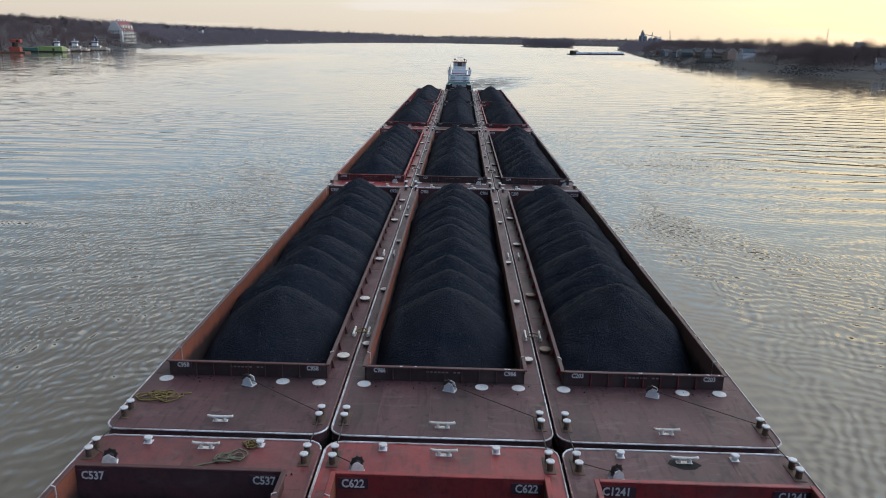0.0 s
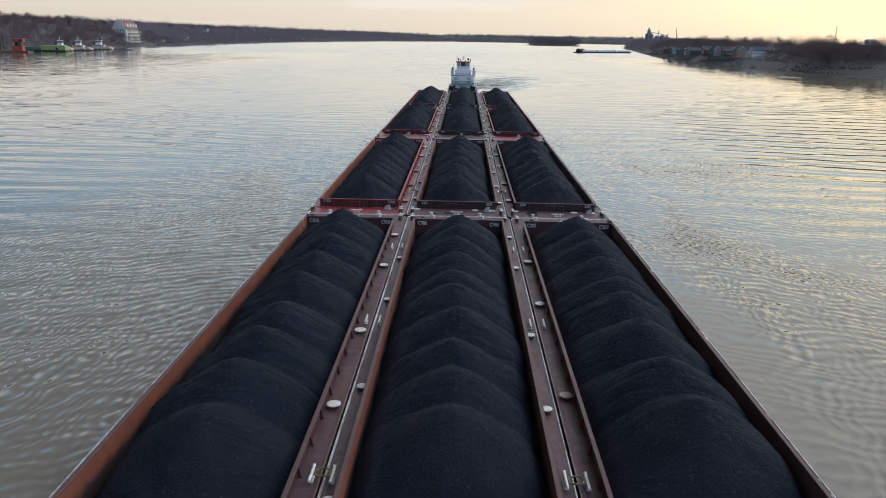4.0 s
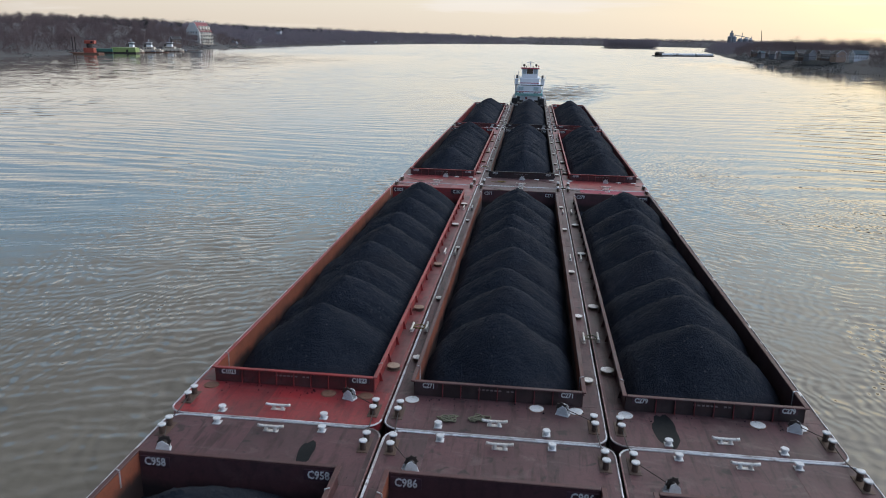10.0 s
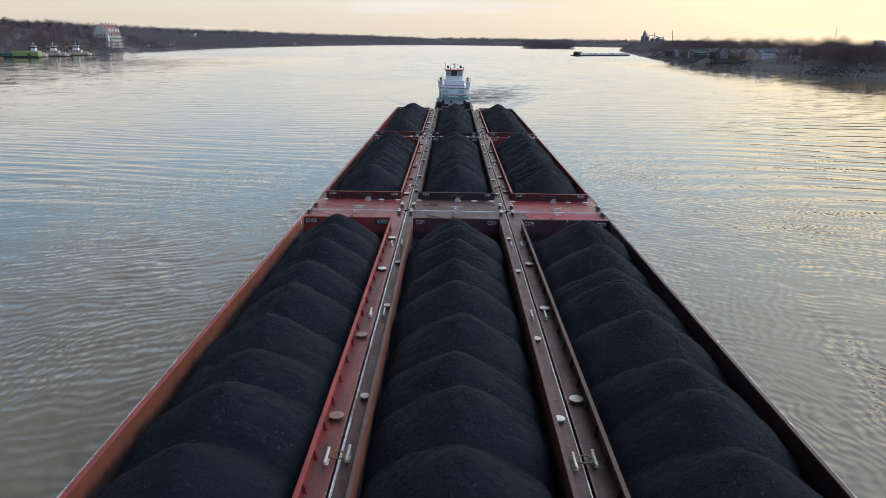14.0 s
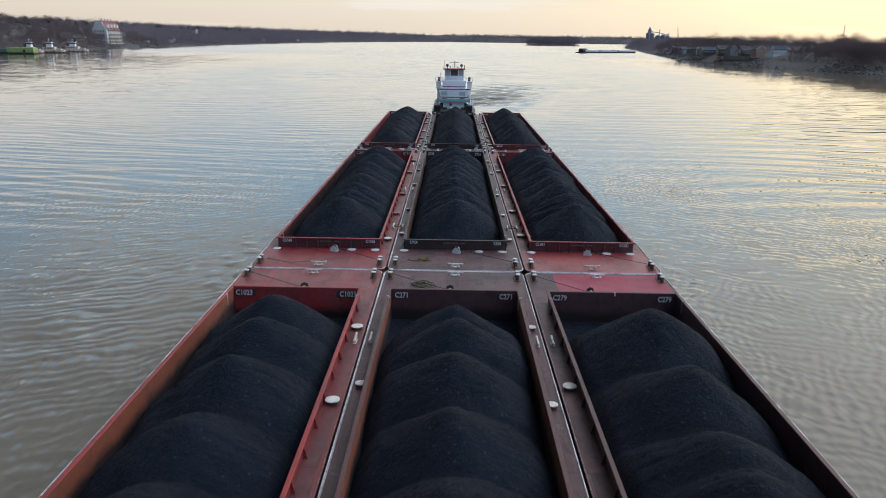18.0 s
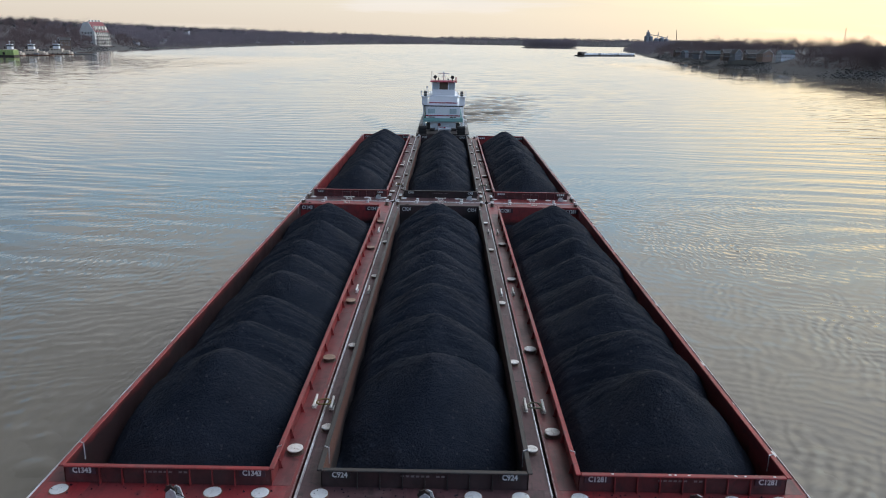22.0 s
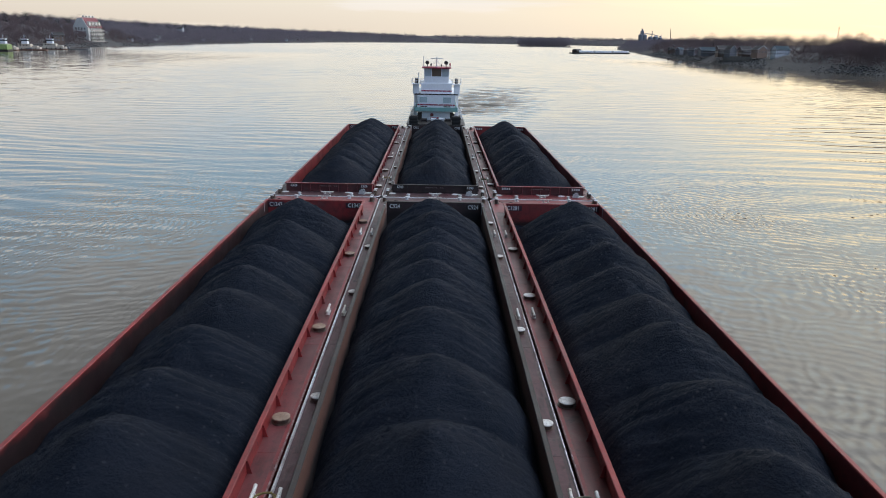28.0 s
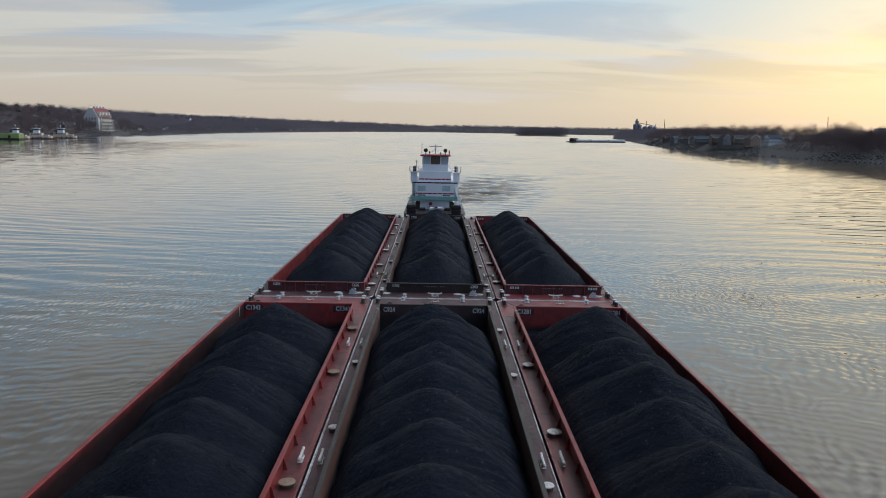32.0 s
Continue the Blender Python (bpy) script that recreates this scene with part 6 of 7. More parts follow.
def make_town():
    house("white_house", (262.5, 672, 9.2), 8, 11.5, 8, 4.6, 2.6, SIDING_WHITE, ROOF_BLUE, "white two-storey house with a blue-grey roof and balcony", 2, 5, balcony=True)
    house("tan_house", (253.5, 692, 9.4), -78, 9, 9, 3.8, 3.2, SIDING_TAN, ROOF_DARK, "tan gabled house with a plain river front", 1, 2)
    house("brown_house", (252.5, 722, 8.8), 5, 8.5, 7, 4.2, 2.8, SIDING_BROWN, ROOF_DARK, "brown riverside house with white veranda rails", 2, 4, veranda=True)
    house("gabled_house", (245.5, 737, 8.8), -72, 7.5, 7, 3.8, 3.4, SIDING_GREY, ROOF_DARK, "narrow grey house with a white-trimmed gable", 2, 2)
    house("dark_house", (243.5, 754, 8.8), 3, 9, 7, 4.4, 2.6, SIDING_BROWN, ROOF_DARK, "dark two-storey house with white veranda rails", 2, 4, veranda=True)
    house("blue_roofed_house", (247, 806, 8.6), 4, 15, 8, 3.0, 2.4, SIDING_GREY, ROOF_BLUE, "long low house with a blue-grey roof", 1, 5, veranda=True)
    for i, (x, y, w, wall, roof) in enumerate([(240, 842, 9, SIDING_GREY, ROOF_DARK), (254, 860, 10, SIDING_WHITE, ROOF_DARK), (272, 835, 10, SIDING_BROWN, ROOF_DARK), (246, 905, 10, SIDING_GREY, ROOF_BLUE), (262, 930, 11, SIDING_GREY, ROOF_DARK), (282, 905, 10, SIDING_WHITE, ROOF_BLUE),
                                                (260, 985, 11, SIDING_BROWN, ROOF_DARK), (275, 990, 11, SIDING_GREY, ROOF_BLUE), (295, 1010, 11, SIDING_WHITE, ROOF_DARK), (284, 1070, 12, SIDING_BROWN, ROOF_DARK), (300, 1120, 12, SIDING_WHITE, ROOF_BLUE)]):
        house("town_house", (x + 3, y, 8.4), 22 * (i % 4) - 30, w * 0.66, 5.4, 2.6, 2.1, wall, roof, "small town house among bare trees", 1, 3, veranda=i % 3 == 1)
    house("long_shed", (325, 1130, 10.0), 2, 40, 14, 4.0, 2.0, SIDING_GREY, CONCRETE, "long pale-roofed shed above the town", 1, 9, chimney=False)
    house("white_cottage", (293, 500, 7.0), -15, 8, 7, 3.4, 2.4, SIDING_WHITE, ROOF_DARK, "small white cottage above the bank", 1, 2)
    house("block_house", (480, 900, 14.0), 10, 9.5, 8, 11.0, 1.5, RENDER_WHITE, CONCRETE, "tall pale block above the trees", 3, 4, chimney=False)
    # a low retaining wall and terraces below the houses
    for x0, y0, x1, y1 in ((248, 694, 243, 746), (276, 684, 251, 690)):
        bm = bmesh.new()
        d = Vector((x1 - x0, y1 - y0, 0))
        side = Vector((-d.y, d.x, 0)).normalized() * 0.4
        prism(bm, [(x0 + side.x, y0 + side.y), (x1 + side.x, y1 + side.y), (x1 - side.x, y1 - side.y), (x0 - side.x, y0 - side.y)], 2.0, 7.2)
        tagged(new("retaining_wall", mesh_from(bm, "retaining_wall", CONCRETE)), "pale concrete retaining wall below the houses", "wall")
    # radio mast
    mast = thing("radio_mast", pose(815, 1700, 14) @ Matrix.Diagonal((1.6, 1.6, 1.4, 1)), "thin steel radio mast above the trees", "mast")
    for k in range(8):
        bm = bmesh.new()
        for sx, sy in ((-0.5, -0.3), (0.5, -0.3), (0, 0.6)):
            bar(bm, (sx, sy, k * 4.0), (sx, sy, k * 4.0 + 4.0), 0.12)
        bar(bm, (-0.5, -0.3, k * 4), (0.5, -0.3, k * 4 + 4), 0.08)
        bar(bm, (0.5, -0.3, k * 4), (0, 0.6, k * 4 + 4), 0.08)
        part("section", bm, CABLE, mast)


def make_elevator():
    ob = thing("grain_elevator", pose(570, 2400, 14), "dark grain elevator with silos and a head house", "grain elevator")
    for k, (x, r, h) in enumerate(((-6, 7, 28), (6, 7, 27), (24, 8, 21), (40, 8, 23), (54, 7, 20))):
        bm = bmesh.new()
        cyl(bm, (x, 0, -4), r, h + 4, 20)
        cyl(bm, (x, 0, h), r, 4, 20, 1.2)
        part("silo", bm, HAZED_BINS, ob)
    bm = bmesh.new()
    box(bm, -7, 2, -5, 5, 24, 40, 0.3)
    part("head_house", bm, HAZED_BINS, ob)
    bm = bmesh.new()
    box(bm, -4.5, -0.5, -2, 2, 40, 46, 0.3)
    part("cupola", bm, HAZED_BINS, ob)
    for x0, z0, x1, z1 in ((0, 34, 28, 30), (28, 30, 56, 24)):
        bm = bmesh.new()
        bar(bm, (x0, 0, z0), (x1, 0, z1), 1.1)
        part("conveyor", bm, HAZED_BINS, ob)
    for x, h in ((28, 40), (56, 30)):
        bm = bmesh.new()
        for sx in (-1.2, 1.2):
            bar(bm, (x + sx, 0, 0), (x + sx * 0.5, 0, h), 0.5)
        for k in range(6):
            bar(bm, (x - 1.2, 0, k * h / 6), (x + 1.2, 0, (k + 1) * h / 6), 0.35)
        part("leg_tower", bm, HAZED_BINS, ob)
    crane = thing("tower_crane", pose(655, 2400, 14), "thin lattice boom beside the grain elevator", "crane")
    bm = bmesh.new()
    for sx in (-1.5, 1.5):
        bar(bm, (sx + 3, 0, -3), (-3, 0, 48), 0.5)
    for k in range(8):
        bar(bm, (1.5 - k * 0.75 + 3 - 1.5, 0, k * 6), (-1.5 - k * 0.75 + 3 + 1.0, 0, k * 6 + 6), 0.35)
    part("boom", bm, CABLE, crane)


def make_lodge():
    """The tall river house on the left bank: pale gable end, red roof with dormers, balconies to the river."""
    ob = thing("riverside_lodge", pose(-488, 1054, 4.0, 0, 0, 77), "tall pale riverside building with red dormered roof and balconies", "building")
    w, d, h, rise = 27.0, 23.0, 19.0, 12.0
    bm = bmesh.new()
    base = [(-w / 2, -d / 2), (w / 2, -d / 2), (w / 2, d / 2), (-w / 2, d / 2)]
    a = [bm.verts.new((x, y, -6)) for x, y in base]
    b = [bm.verts.new((x, y, h)) for x, y in base]
    c = [bm.verts.new((x, y, h + rise)) for x, y in ((-w / 2, -3.5), (w / 2, -3.5), (w / 2, 3.5), (-w / 2, 3.5))]
    for p, q in ((a, b), (b, c)):
        for i in range(4):
            j = (i + 1) % 4
            bm.faces.new((p[i], p[j], q[j], q[i]))
    bm.faces.new(c)
    part("wall", bm, RENDER_WHITE, ob)
    bm = bmesh.new()
    box(bm, -w / 2 + 1.5, w / 2 + 3.0, -d / 2 - 4.2, -d / 2 - 3.05, -8.0, 1.4)
    box(bm, w / 2 + 0.05, w / 2 + 9.0, -d / 2 - 4.2, -d / 2 + 8.0, -8.0, -1.6)
    part("foundation", bm, SIDING_BROWN, ob, "dark brick terrace wall below the balconies")
    bm = bmesh.new()
    for sy in (-1, 1):
        pts = [(-w / 2 + 1, sy * (d / 2 + 0.6), h - 0.4), (w / 2 + 0.6, sy * (d / 2 + 0.6), h - 0.4), (w / 2 + 0.6, sy * 3.3, h + rise + 0.2), (-w / 2 + 1, sy * 3.3, h + rise + 0.2)]
        lo = [bm.verts.new(p) for p in pts]
        hi = [bm.verts.new((p[0], p[1] + sy * 0.3, p[2] + 0.35)) for p in pts]
        bm.faces.new(lo)
        bm.faces.new(hi)
        for i in range(4):
            bm.faces.new((lo[i], lo[(i + 1) % 4], hi[(i + 1) % 4], hi[i]))
    roof = part("roof", bm, ROOF_RED, ob)
    for k in range(4):
        for y in (-6.6, -2.2, 2.2, 6.6):
            bm = bmesh.new()
            box(bm, -w / 2 - 0.08, -w / 2 + 0.05, y - 0.8, y + 0.8, 2.4 + k * 4.6, 5.0 + k * 4.6)
            part("window", bm, PANE, ob, "dark gable window")
    for k in range(4):
        x = -w / 2 + 4.0 + k * 6.2
        bm = bmesh.new()
        box(bm, x - 1.6, x + 1.6, -d / 2 - 0.3, -d / 2 + 6, h - 0.5, h + 4.2)
        prism_gable(bm, x, 1.9, -d / 2 - 0.5, -d / 2 + 6.5, h + 4.2, 3.4)
        part("dormer", bm, LODGE_TRIM, roof)
        bm = bmesh.new()
        box(bm, x - 0.9, x + 0.9, -d / 2 - 0.36, -d / 2 - 0.28, h + 0.8, h + 3.4)
        part("pane", bm, PANE, roof)
        bm = bmesh.new()
        box(bm, x - 0.8 + 2.8, x + 0.8 + 2.8, -2.0, 0.4, h + rise - 1, h + rise + 3.0)
        part("chimney", bm, RENDER_WHITE, roof)
    for k in range(4):
        z = 1.5 + k * 4.6
        bm = bmesh.new()
        box(bm, -w / 2 + 2 + k * 1.0, w / 2 + 1, -d / 2 - 3.0, -d / 2, z, z + 0.45)
        deck = part("balcony", bm, LODGE_TRIM, ob)
        bm = bmesh.new()
        box(bm, -w / 2 + 2 + k * 1.0, w / 2 + 1, -d / 2 - 3.0, -d / 2 - 2.85, z + 1.0, z + 1.3)
        part("railing", bm, LODGE_TRIM, deck)
        for i in range(7):
            x = -w / 2 + 2.6 + i * 3.7
            bm = bmesh.new()
            box(bm, x - 0.25, x + 0.25, -d / 2 - 2.9, -d / 2 - 2.5, z - 4.0 if k else -5, z)
            part("post", bm, LODGE_TRIM, deck)
            bm = bmesh.new()
            box(bm, x + 0.7, x + 2.6, -d / 2 - 0.08, -d / 2 + 0.05, z + 0.5, z + 3.3)
            part("window", bm, PANE, ob, "dark balcony door")
    house("boat_house", (-413, 832, 7.0), 40, 10, 8, 6.5, 2.5, SIDING_BROWN, ROOF_DARK, "brown cabin on the bank above moored boats", 2, 3)
    for i, (x, y, z) in enumerate([(-583, 1700, 20), (-612, 1780, 22), (-596, 1900, 15), (-560, 1500, 10), (-660, 2600, 22), (-690, 2500, 30), (-640, 2250, 26), (-560, 1600, 24)]):
        house("hillside_house", (x, y, z), 30 + 20 * i, 11, 8, 4, 3, SIDING_WHITE if i % 2 else SIDING_GREY, ROOF_DARK, "small pale house on the wooded hillside", 2, 4, "houses on the hillside")


def make_shore_cottages():
    """Small pale cottages that stand in a row just above the waterline of the bend."""
    rng = random.Random(12)
    q, _ = along(LEFT_SHORE, np.array([share_at(LEFT_SHORE, y) for y in (1190, 1245, 1320, 1370, 1450, 1540, 1610, 1900, 2020, 2320, 2480)]))
    for i, (x, y) in enumerate(q):
        d = rng.uniform(16, 34)
        house("shore_cottage", (x - d, y + rng.uniform(-8, 8), float(ground_height(LEFT_PROFILE, d, y)) + 0.3), 60 + rng.uniform(-25, 25), rng.uniform(7, 11), 6.5, rng.uniform(3, 4.5), 2.2, (SIDING_WHITE, SIDING_TAN, RENDER_WHITE)[i % 3], ROOF_DARK, "small pale cottage just above the waterline", 1, 3, "cottages along the bend", chimney=False)


def prism_gable(bm, x, half, y0, y1, z, rise):
    a = [bm.verts.new(p) for p in ((x - half, y0, z), (x + half, y0, z), (x, y0, z + rise))]
    b = [bm.verts.new(p) for p in ((x - half, y1, z), (x + half, y1, z), (x, y1, z + rise))]
    bm.faces.new(a)
    bm.faces.new(b[::-1])
    for i in range(3):
        j = (i + 1) % 3
        bm.faces.new((a[i], a[j], b[j], b[i]))


# ---------------------------------------------------------------- vessels by the banks


def small_boat(at, yaw, length, label):
    ob = thing("harbor_boat", pose(*at, 0, 0, yaw) @ Matrix.Diagonal((1.1, 1.1, 1.22, 1)), label, "towboat", "boats moored on the left bank")
    L = length / 2
    bm = bmesh.new()
    prism(bm, [(-L, -3.2), (L * 0.8, -3.2), (L, -2.2), (L, 2.2), (L * 0.8, 3.2), (-L, 3.2)], -1.0, 0.7)
    part("hull", bm, RUST, ob, "rusty low hull")
    bm = bmesh.new()
    prism(bm, [(-L + 0.2, -3.1), (L * 0.8, -3.1), (L - 0.3, -2.1), (L - 0.3, 2.1), (L * 0.8, 3.1), (-L + 0.2, 3.1)], 0.7, 2.3)
    part("bulwark", bm, TAN, ob, "cream painted bulwark")
    bm = bmesh.new()
    box(bm, L * 0.3, L * 0.75, -1.6, 1.6, 2.3, 3.3, 0.15)
    part("deck_locker", bm, TAN, ob)
    bm = bmesh.new()
    box(bm, -L * 0.75, L * 0.25, -2.4, 2.4, 2.3, 4.6, 0.1)
    h = part("deck_house", bm, TAN, ob)
    for k in range(3):
        bm = bmesh.new()
        box(bm, -L * 0.6 + k * 2.4, -L * 0.6 + 1.3 + k * 2.4, -2.46, -2.38, 3.2, 4.1)
        part("window", bm, PANE, h)
    bm = bmesh.new()
    box(bm, -L * 0.45, L * 0.0, -1.8, 1.8, 4.6, 8.0, 0.1)
    p = part("pilot_house", bm, BOAT_WHITE, ob)
    bm = bmesh.new()
    box(bm, -L * 0.46, L * 0.01, -1.86, 1.86, 6.6, 7.5)
    part("window_band", bm, PANE, p)
    bm = bmesh.new()
    box(bm, -L * 0.5, L * 0.05, -2.1, 2.1, 8.0, 8.25, 0.05)
    part("roof", bm, BOAT_WHITE, p)
    bm = bmesh.new()
    bar(bm, (-L * 0.25, 0, 8.2), (-L * 0.25, 0, 11.2), 0.14)
    bar(bm, (-L * 0.25, -1.0, 10), (-L * 0.25, 1.0, 10), 0.1)
    part("mast", bm, BOAT_WHITE, ob)
    for y in (-1.5, 1.5):
        bm = bmesh.new()
        cyl(bm, (-L * 0.65, y, 4.5), 0.45, 2.2, 10)
        part("exhaust_stack", bm, HULL, ob)
    for k in range(5):
        bm = bmesh.new()
        cyl(bm, (-L + 2 + k * length / 5.5, -3.35, 0.9), 0.6, 0.35, 12, m=Matrix.Rotation(radians(90), 4, "X"))
        part("tyre_fender", bm, RUBBER, ob)


def make_moored():
    ob = thing("green_deck_barge", pose(-396, 692, 0, 0, 0, 5), "bright green flat-sided barge moored at the bank", "barge")
    bm = bmesh.new()
    box(bm, -11, 13, -5, 5, -1, 1.4, 0.1)
    part("hull", bm, HULL, ob)
    bm = bmesh.new()
    box(bm, -10.6, 12.6, -4.6, 4.6, 1.4, 5.6, 0.15)
    body = part("side_wall", bm, GREEN, ob)
    for k in range(7):
        bm = bmesh.new()
        box(bm, -9.8 + k * 3.3, -9.5 + k * 3.3, -4.75, -4.6, 1.5, 5.4)
        part("rib", bm, GREEN, body)
    bm = bmesh.new()
    box(bm, 3.6, 5.6, -4.8, -4.55, 1.6, 3.8)
    part("door", bm, HULL, body, "dark doorway")
    ob = thing("teal_deck_barge", pose(-412.5, 688, 0, 0, 0, 5), "low dull teal barge moored at the bank", "barge")
    bm = bmesh.new()
    box(bm, -8, 8, -4.5, 4.5, -1, 1.5, 0.1)
    part("hull", bm, HULL, ob)
    bm = bmesh.new()
    box(bm, -7.6, 7.6, -4.2, 4.2, 1.5, 4.2, 0.15)
    part("side_wall", bm, TEAL_GREEN, ob)
    small_boat((-403, 722, 0), 4, 17, "small white harbor towboat moored beside a green barge")
    small_boat((-394.5, 742, 0), 8, 20, "white harbor towboat with a tall wheelhouse, moored")
    small_boat((-397.5, 792, 0), 6, 22, "white harbor towboat moored below a cabin")
    for x, y, yaw, length, mat, label in ((-386.5, 738, 8, 21, RUST, "low rusty flat barge lying beside a harbor towboat"), (-382, 800, 6, 30, CONCRETE, "long low grey flat barge lying beside a harbor towboat")):
        ob = thing("flat_barge", pose(x, y, 0, 0, 0, yaw), label, "barge", "flat barges at the bank")
        bm = bmesh.new()
        prism(bm, [(-length / 2, -2.6), (length / 2 - 2, -3.2), (length / 2, -2.4), (length / 2, 2.4), (length / 2 - 2, 3.2), (-length / 2, 2.6)], -0.8, 1.0)
        part("hull", bm, mat, ob)
        for k in range(5):
            bm = bmesh.new()
            cyl(bm, (-length * 0.4 + k * length * 0.19, -2.3, 1.25), 0.25, 0.5, 10)
            part("bollard", bm, POST, ob)
        bm = bmesh.new()
        box(bm, -length * 0.3, -length * 0.12, -1.4, 1.2, 1.0, 2.3, 0.12)
        part("deck_locker", bm, SIDING_GREY, ob, "grey deck locker")
    # crane barge
    ob = thing("crane_barge", pose(-401.5, 642, 0, 0, 0, 8), "rusty work barge carrying an orange-red crane", "barge")
    bm = bmesh.new()
    box(bm, -16, 11, -6, 6, -1, 1.5, 0.1)
    part("hull", bm, RUST, ob)
    bm = bmesh.new()
    box(bm, -3.5, 5.5, -3, 3, 1.5, 5.6, 0.2)
    part("engine_house", bm, CRANE_RED, ob, "orange-red engine house")
    bm = bmesh.new()
    cyl(bm, (1, 0, 5.4), 2.6, 3.9, 14)
    part("pedestal", bm, HULL, ob)
    bm = bmesh.new()
    box(bm, -2.5, 6.5, -2.4, 2.4, 9.2, 12.0, 0.25)
    part("crane_cab", bm, CRANE_RED, ob, "orange-red crane cab")
    bm = bmesh.new()
    box(bm, 3.0, 5.0, -2.48, -2.36, 9.8, 11.3)
    part("window", bm, PANE, ob)
    for x in (-11.5, -14.0):
        bm = bmesh.new()
        bar(bm, (x, 0, 1.4), (x, 0, 14.5), 0.35, 8)
        part("spud", bm, CABLE, ob, "tall grey spud pole")
    # fleet of covered barges on the far right shore
    for k in range(3):
        ob = thing("covered_barge", pose(192 + k * 33, 1216 + k * 25, 0, 0, 0, 36), "long covered barge moored off the far shore", "barge", "moored covered barges")
        bm = bmesh.new()
        prism(bm, [(-24, -3.5), (-21, -5.2), (21, -5.2), (21, 5.2), (-21, 5.2), (-24, 3.5)], -1, 1.5)
        part("hull", bm, HULL, ob)
        for j in range(6):
            bm = bmesh.new()
            box(bm, -17 + j * 6.1, -11.1 + j * 6.1, -4.9, 4.9, 1.5, 4.6, 0.5)
            part("cover", bm, BOAT_WHITE if k or j else HULL, ob, "pale hatch cover")
        if k == 0:
            bm = bmesh.new()
            box(bm, -18, -5, -4.4, 4.4, 1.5, 6.6, 1.5)
            part("cargo", bm, HULL, ob, "dark heaped cargo")


make_town()
make_elevator()
make_lodge()
make_shore_cottages()
make_moored()

# ---------------------------------------------------------------- ropes and lashings on the decks


def rope_thing(points, r, mat, label):
    """A rope laid over points of the tow's space."""
    at = Vector(points[0])
    ob = thing("rope", Matrix.Translation(at), label, "rope", towed=True)
    bm = bmesh.new()
    tube(bm, [Vector(p) - at for p in points], r, 6)
    part("rope_strand", bm, mat, ob, smooth=True)
    return ob


def tangle(x, y, w, d, turns, seed, tail=None):
    """A loose heap of rope: wandering loops of uneven size, and a tail."""
    rng = random.Random(seed)
    pts, a, cx, cy, r = [], rng.uniform(0, 6), 0.0, 0.0, 0.7
    for k in range(turns * 9):
        a += math.tau / 9 * rng.uniform(0.7, 1.3)
        if k % 6 == 0:
            cx, cy, r = rng.uniform(-0.55, 0.55), rng.uniform(-0.5, 0.5), rng.uniform(0.35, 0.8)
        pts.append((x + 1.15 * w * (cx + r * math.cos(a)), y + 1.25 * d * (cy + r * math.sin(a)), DECK + 0.045 + 0.03 * (k % 4)))
    for tx, ty in tail or ():
        pts.append((tx, ty, DECK + 0.045))
    return pts


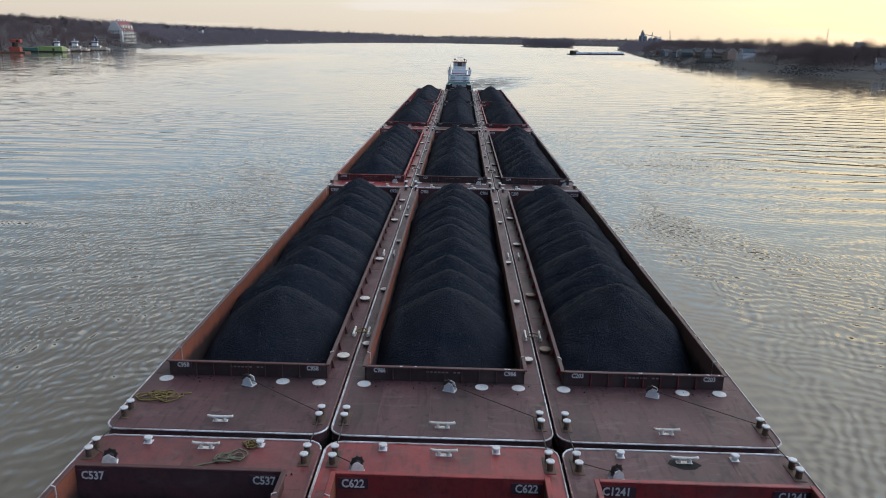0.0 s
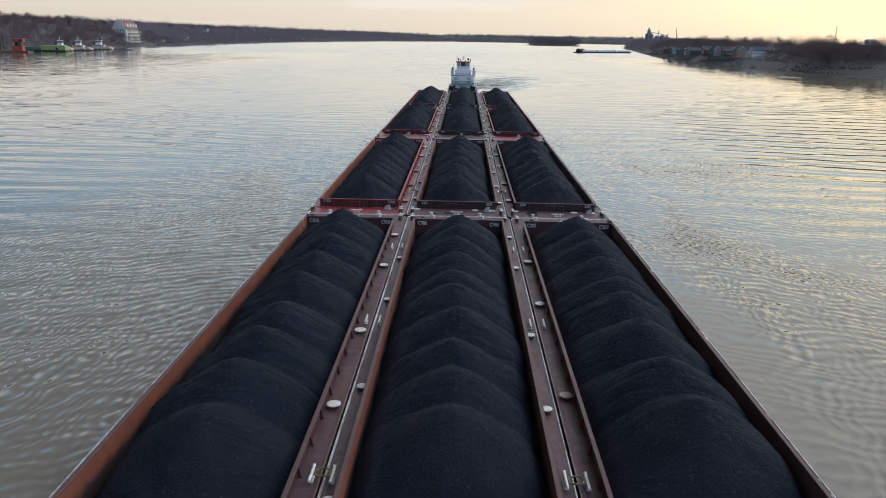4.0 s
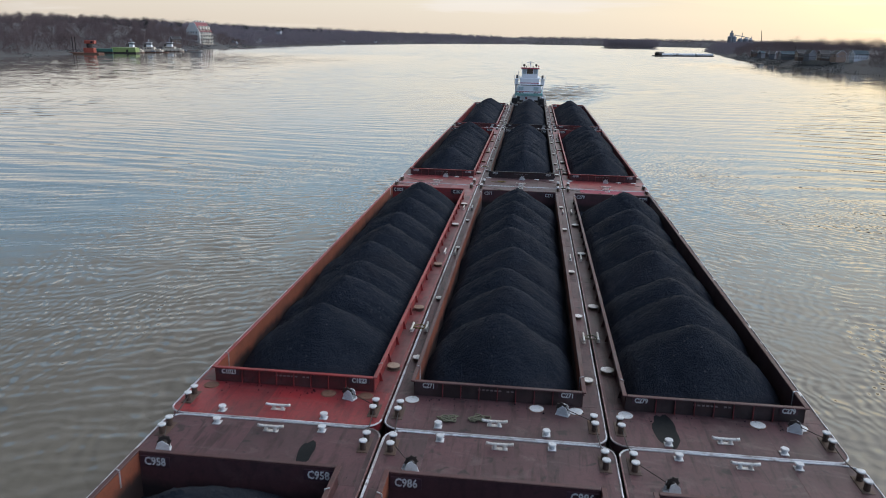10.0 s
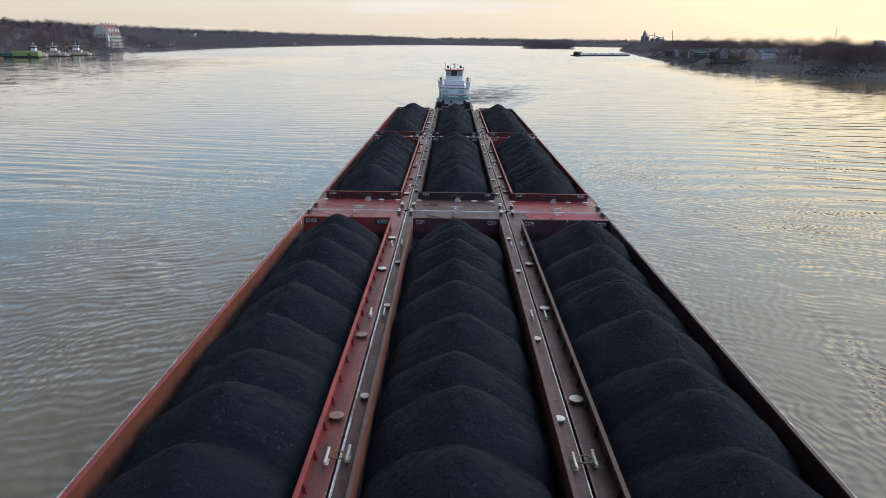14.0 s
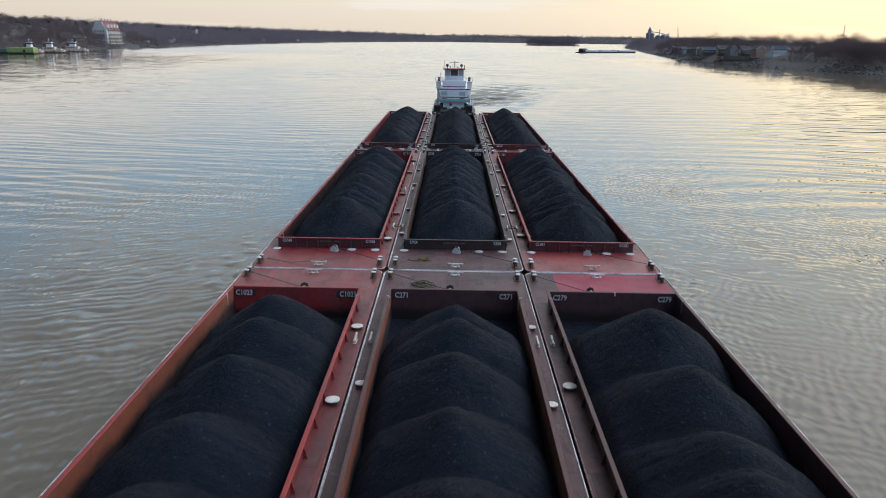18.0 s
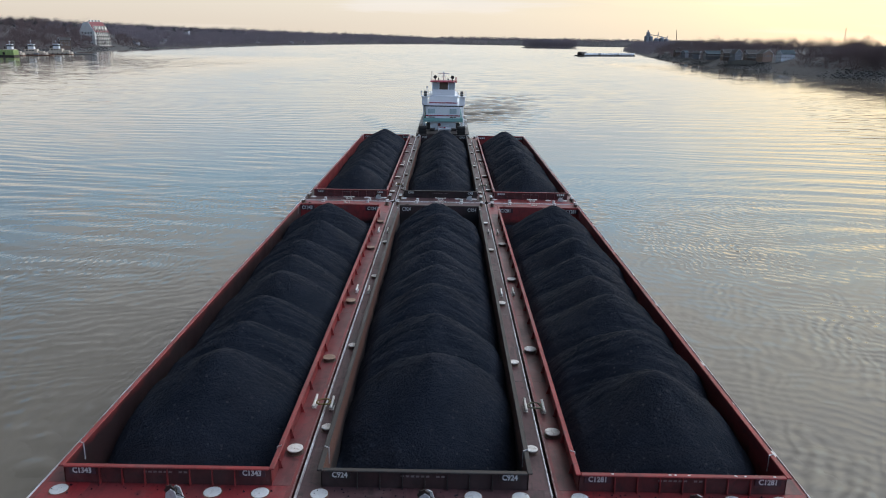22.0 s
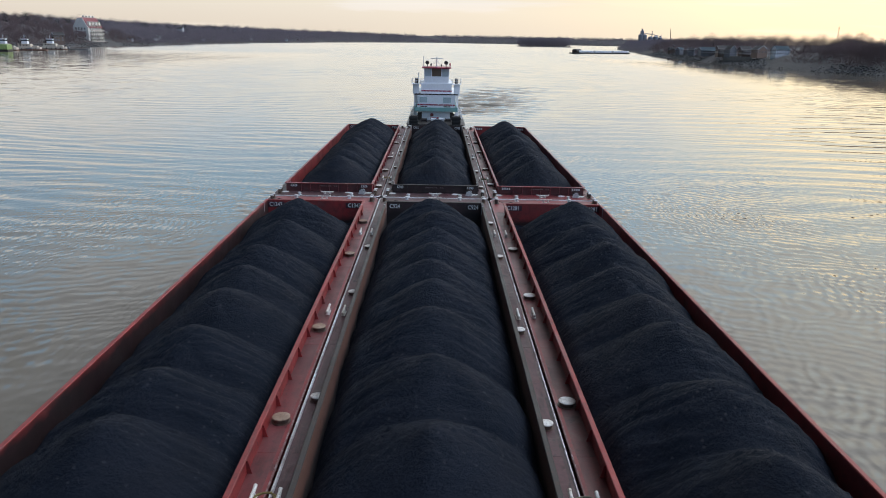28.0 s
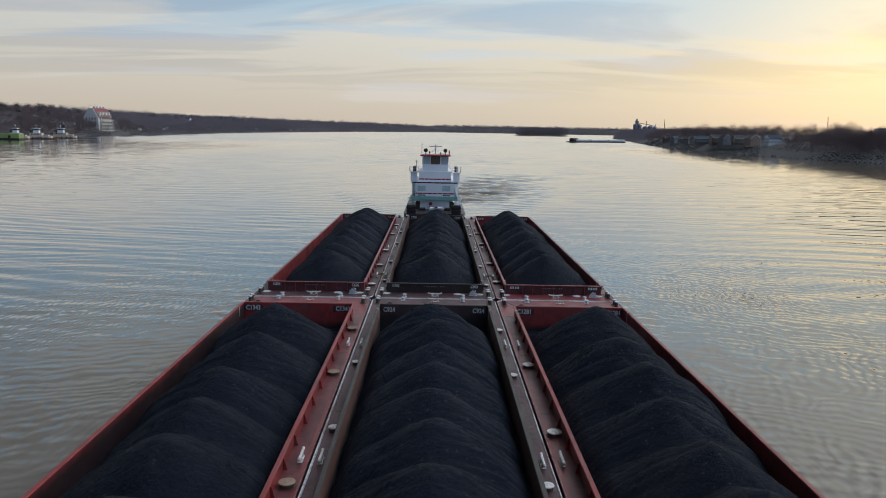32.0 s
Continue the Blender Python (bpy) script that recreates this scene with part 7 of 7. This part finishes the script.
def make_ropes():
    rope_thing(tangle(-14.3, -2.6, 0.9, 0.5, 6, 1, [(-13.4, -2.4), (-12.9, -2.2)]), 0.035, ROPE, "tangled yellow mooring rope lying on a brown deck")
    rope_thing(tangle(-9.0, -8.1, 0.55, 0.38, 4, 2, [(-9.6, -8.5), (-10.6, -9.0), (-11.9, -9.4)]), 0.035, LINE, "looped mooring rope with a long tail on deck")
    rope_thing(tangle(-8.5, -7.0, 0.4, 0.25, 3, 3), 0.035, ROPE, "short yellow rope looped over a mooring button")
    rope_thing(tangle(-2.3, 55.7, 0.55, 0.3, 5, 4), 0.035, LINE, "tangled grey-green rope lying on the deck")
    rope_thing(tangle(-0.9, 55.8, 0.5, 0.3, 4, 5), 0.035, LINE, "tangled grey-green rope beside a cleat")
    rope_thing(tangle(-2.6, 118.6, 0.5, 0.35, 5, 6, [(-3.4, 118.3), (-3.8, 118.7)]), 0.035, ROPE, "tangled yellow rope lying on a brown deck")
    rope_thing(tangle(-2.3, 112.4, 0.65, 0.6, 6, 7), 0.035, LINE, "coiled grey rope lying on the deck")
    rope_thing([(-14.8, 117.3, DECK + 0.35), (-13, 117.2, DECK + 0.06), (-11.0, 117.1, DECK + 0.3)], 0.035, LINE, "slack rope from a bollard to a cleat")
    # lashings between barges: over the cleats of the side decks
    for row in "BCDE":
        y0, shift, ys = LINES[row][2], LINES[row][4], CLEATS[row][:1]
        for sx in (-1, 1):
            gx = sx * PITCH / 2 + shift
            for y in ys:
                pts = []
                for k in range(22):
                    a = k * math.tau / 11
                    pts.append((gx + 0.38 * math.cos(a) * (1 + 0.1 * math.sin(k)), y0 + y + 0.3 * math.sin(a) + 0.05 * math.sin(3 * k), DECK + 0.24 - 0.1 * abs(math.cos(a)) * 0.4 + 0.02 * (k % 3)))
                rope_thing(pts, 0.035, ROPE if sx < 0 else LINE, "rope lashed round the cleats of two barges")
    # wires between bollards across the joints
    rows = list(LINES)
    for near, far in zip(rows, rows[1:]):
        ya, yb = LINES[near][1] - 1.45, LINES[far][0] + 1.55
        for gx in (-1.5 * PITCH + 0.62, -0.5 * PITCH - 0.62, -0.5 * PITCH + 0.62, 0.5 * PITCH - 0.62, 0.5 * PITCH + 0.62, 1.5 * PITCH - 0.62):
            sa, sb = LINES[near][4], LINES[far][4]
            rope_thing([(gx + sa, ya, DECK + 0.3), (gx + (sa + sb) / 2, (ya + yb) / 2, DECK + 0.16), (gx + sb, yb, DECK + 0.3)], 0.028, CABLE, "dark wire lashing between two barges' bollards")


make_ropes()


def stain(parent_at, outline, label):
    """A thin film of spilt oil on a deck."""
    ob = thing("oil_spill", Matrix.Translation(parent_at), label, "stain", towed=True)
    bm = bmesh.new()
    prism(bm, outline, 0.007, 0.010)
    part("oil_film", bm, OIL, ob)


def blob(w, d, seed, n=22):
    rng = random.Random(seed)
    k = [rng.uniform(0.75, 1.15) for _ in range(n)]
    return [(w * (k[i] + k[i - 1]) / 2 * math.cos(i * math.tau / n), d * (k[i] + k[i - 1]) / 2 * math.sin(i * math.tau / n)) for i in range(n)]


stain((8.0, 56.3, DECK), blob(0.6, 1.7, 3), "dark oil stain beside a mooring button")
stain((10.9, -7.5, DECK), blob(0.8, 0.4, 4), "dark oil stain under a cleat")
stain((-8.3, 51.8, DECK), blob(0.35, 1.0, 5), "dark oil stain on the deck")
# ---------------------------------------------------------------- movement


def motions():
    for ob in TOWED:
        m = ob.matrix_basis.copy()
        walk(ob, [(0.0, tow_at(0.0) @ m), (16.0, tow_at(16.0) @ m), (SECONDS, tow_at(SECONDS) @ m)])


motions()
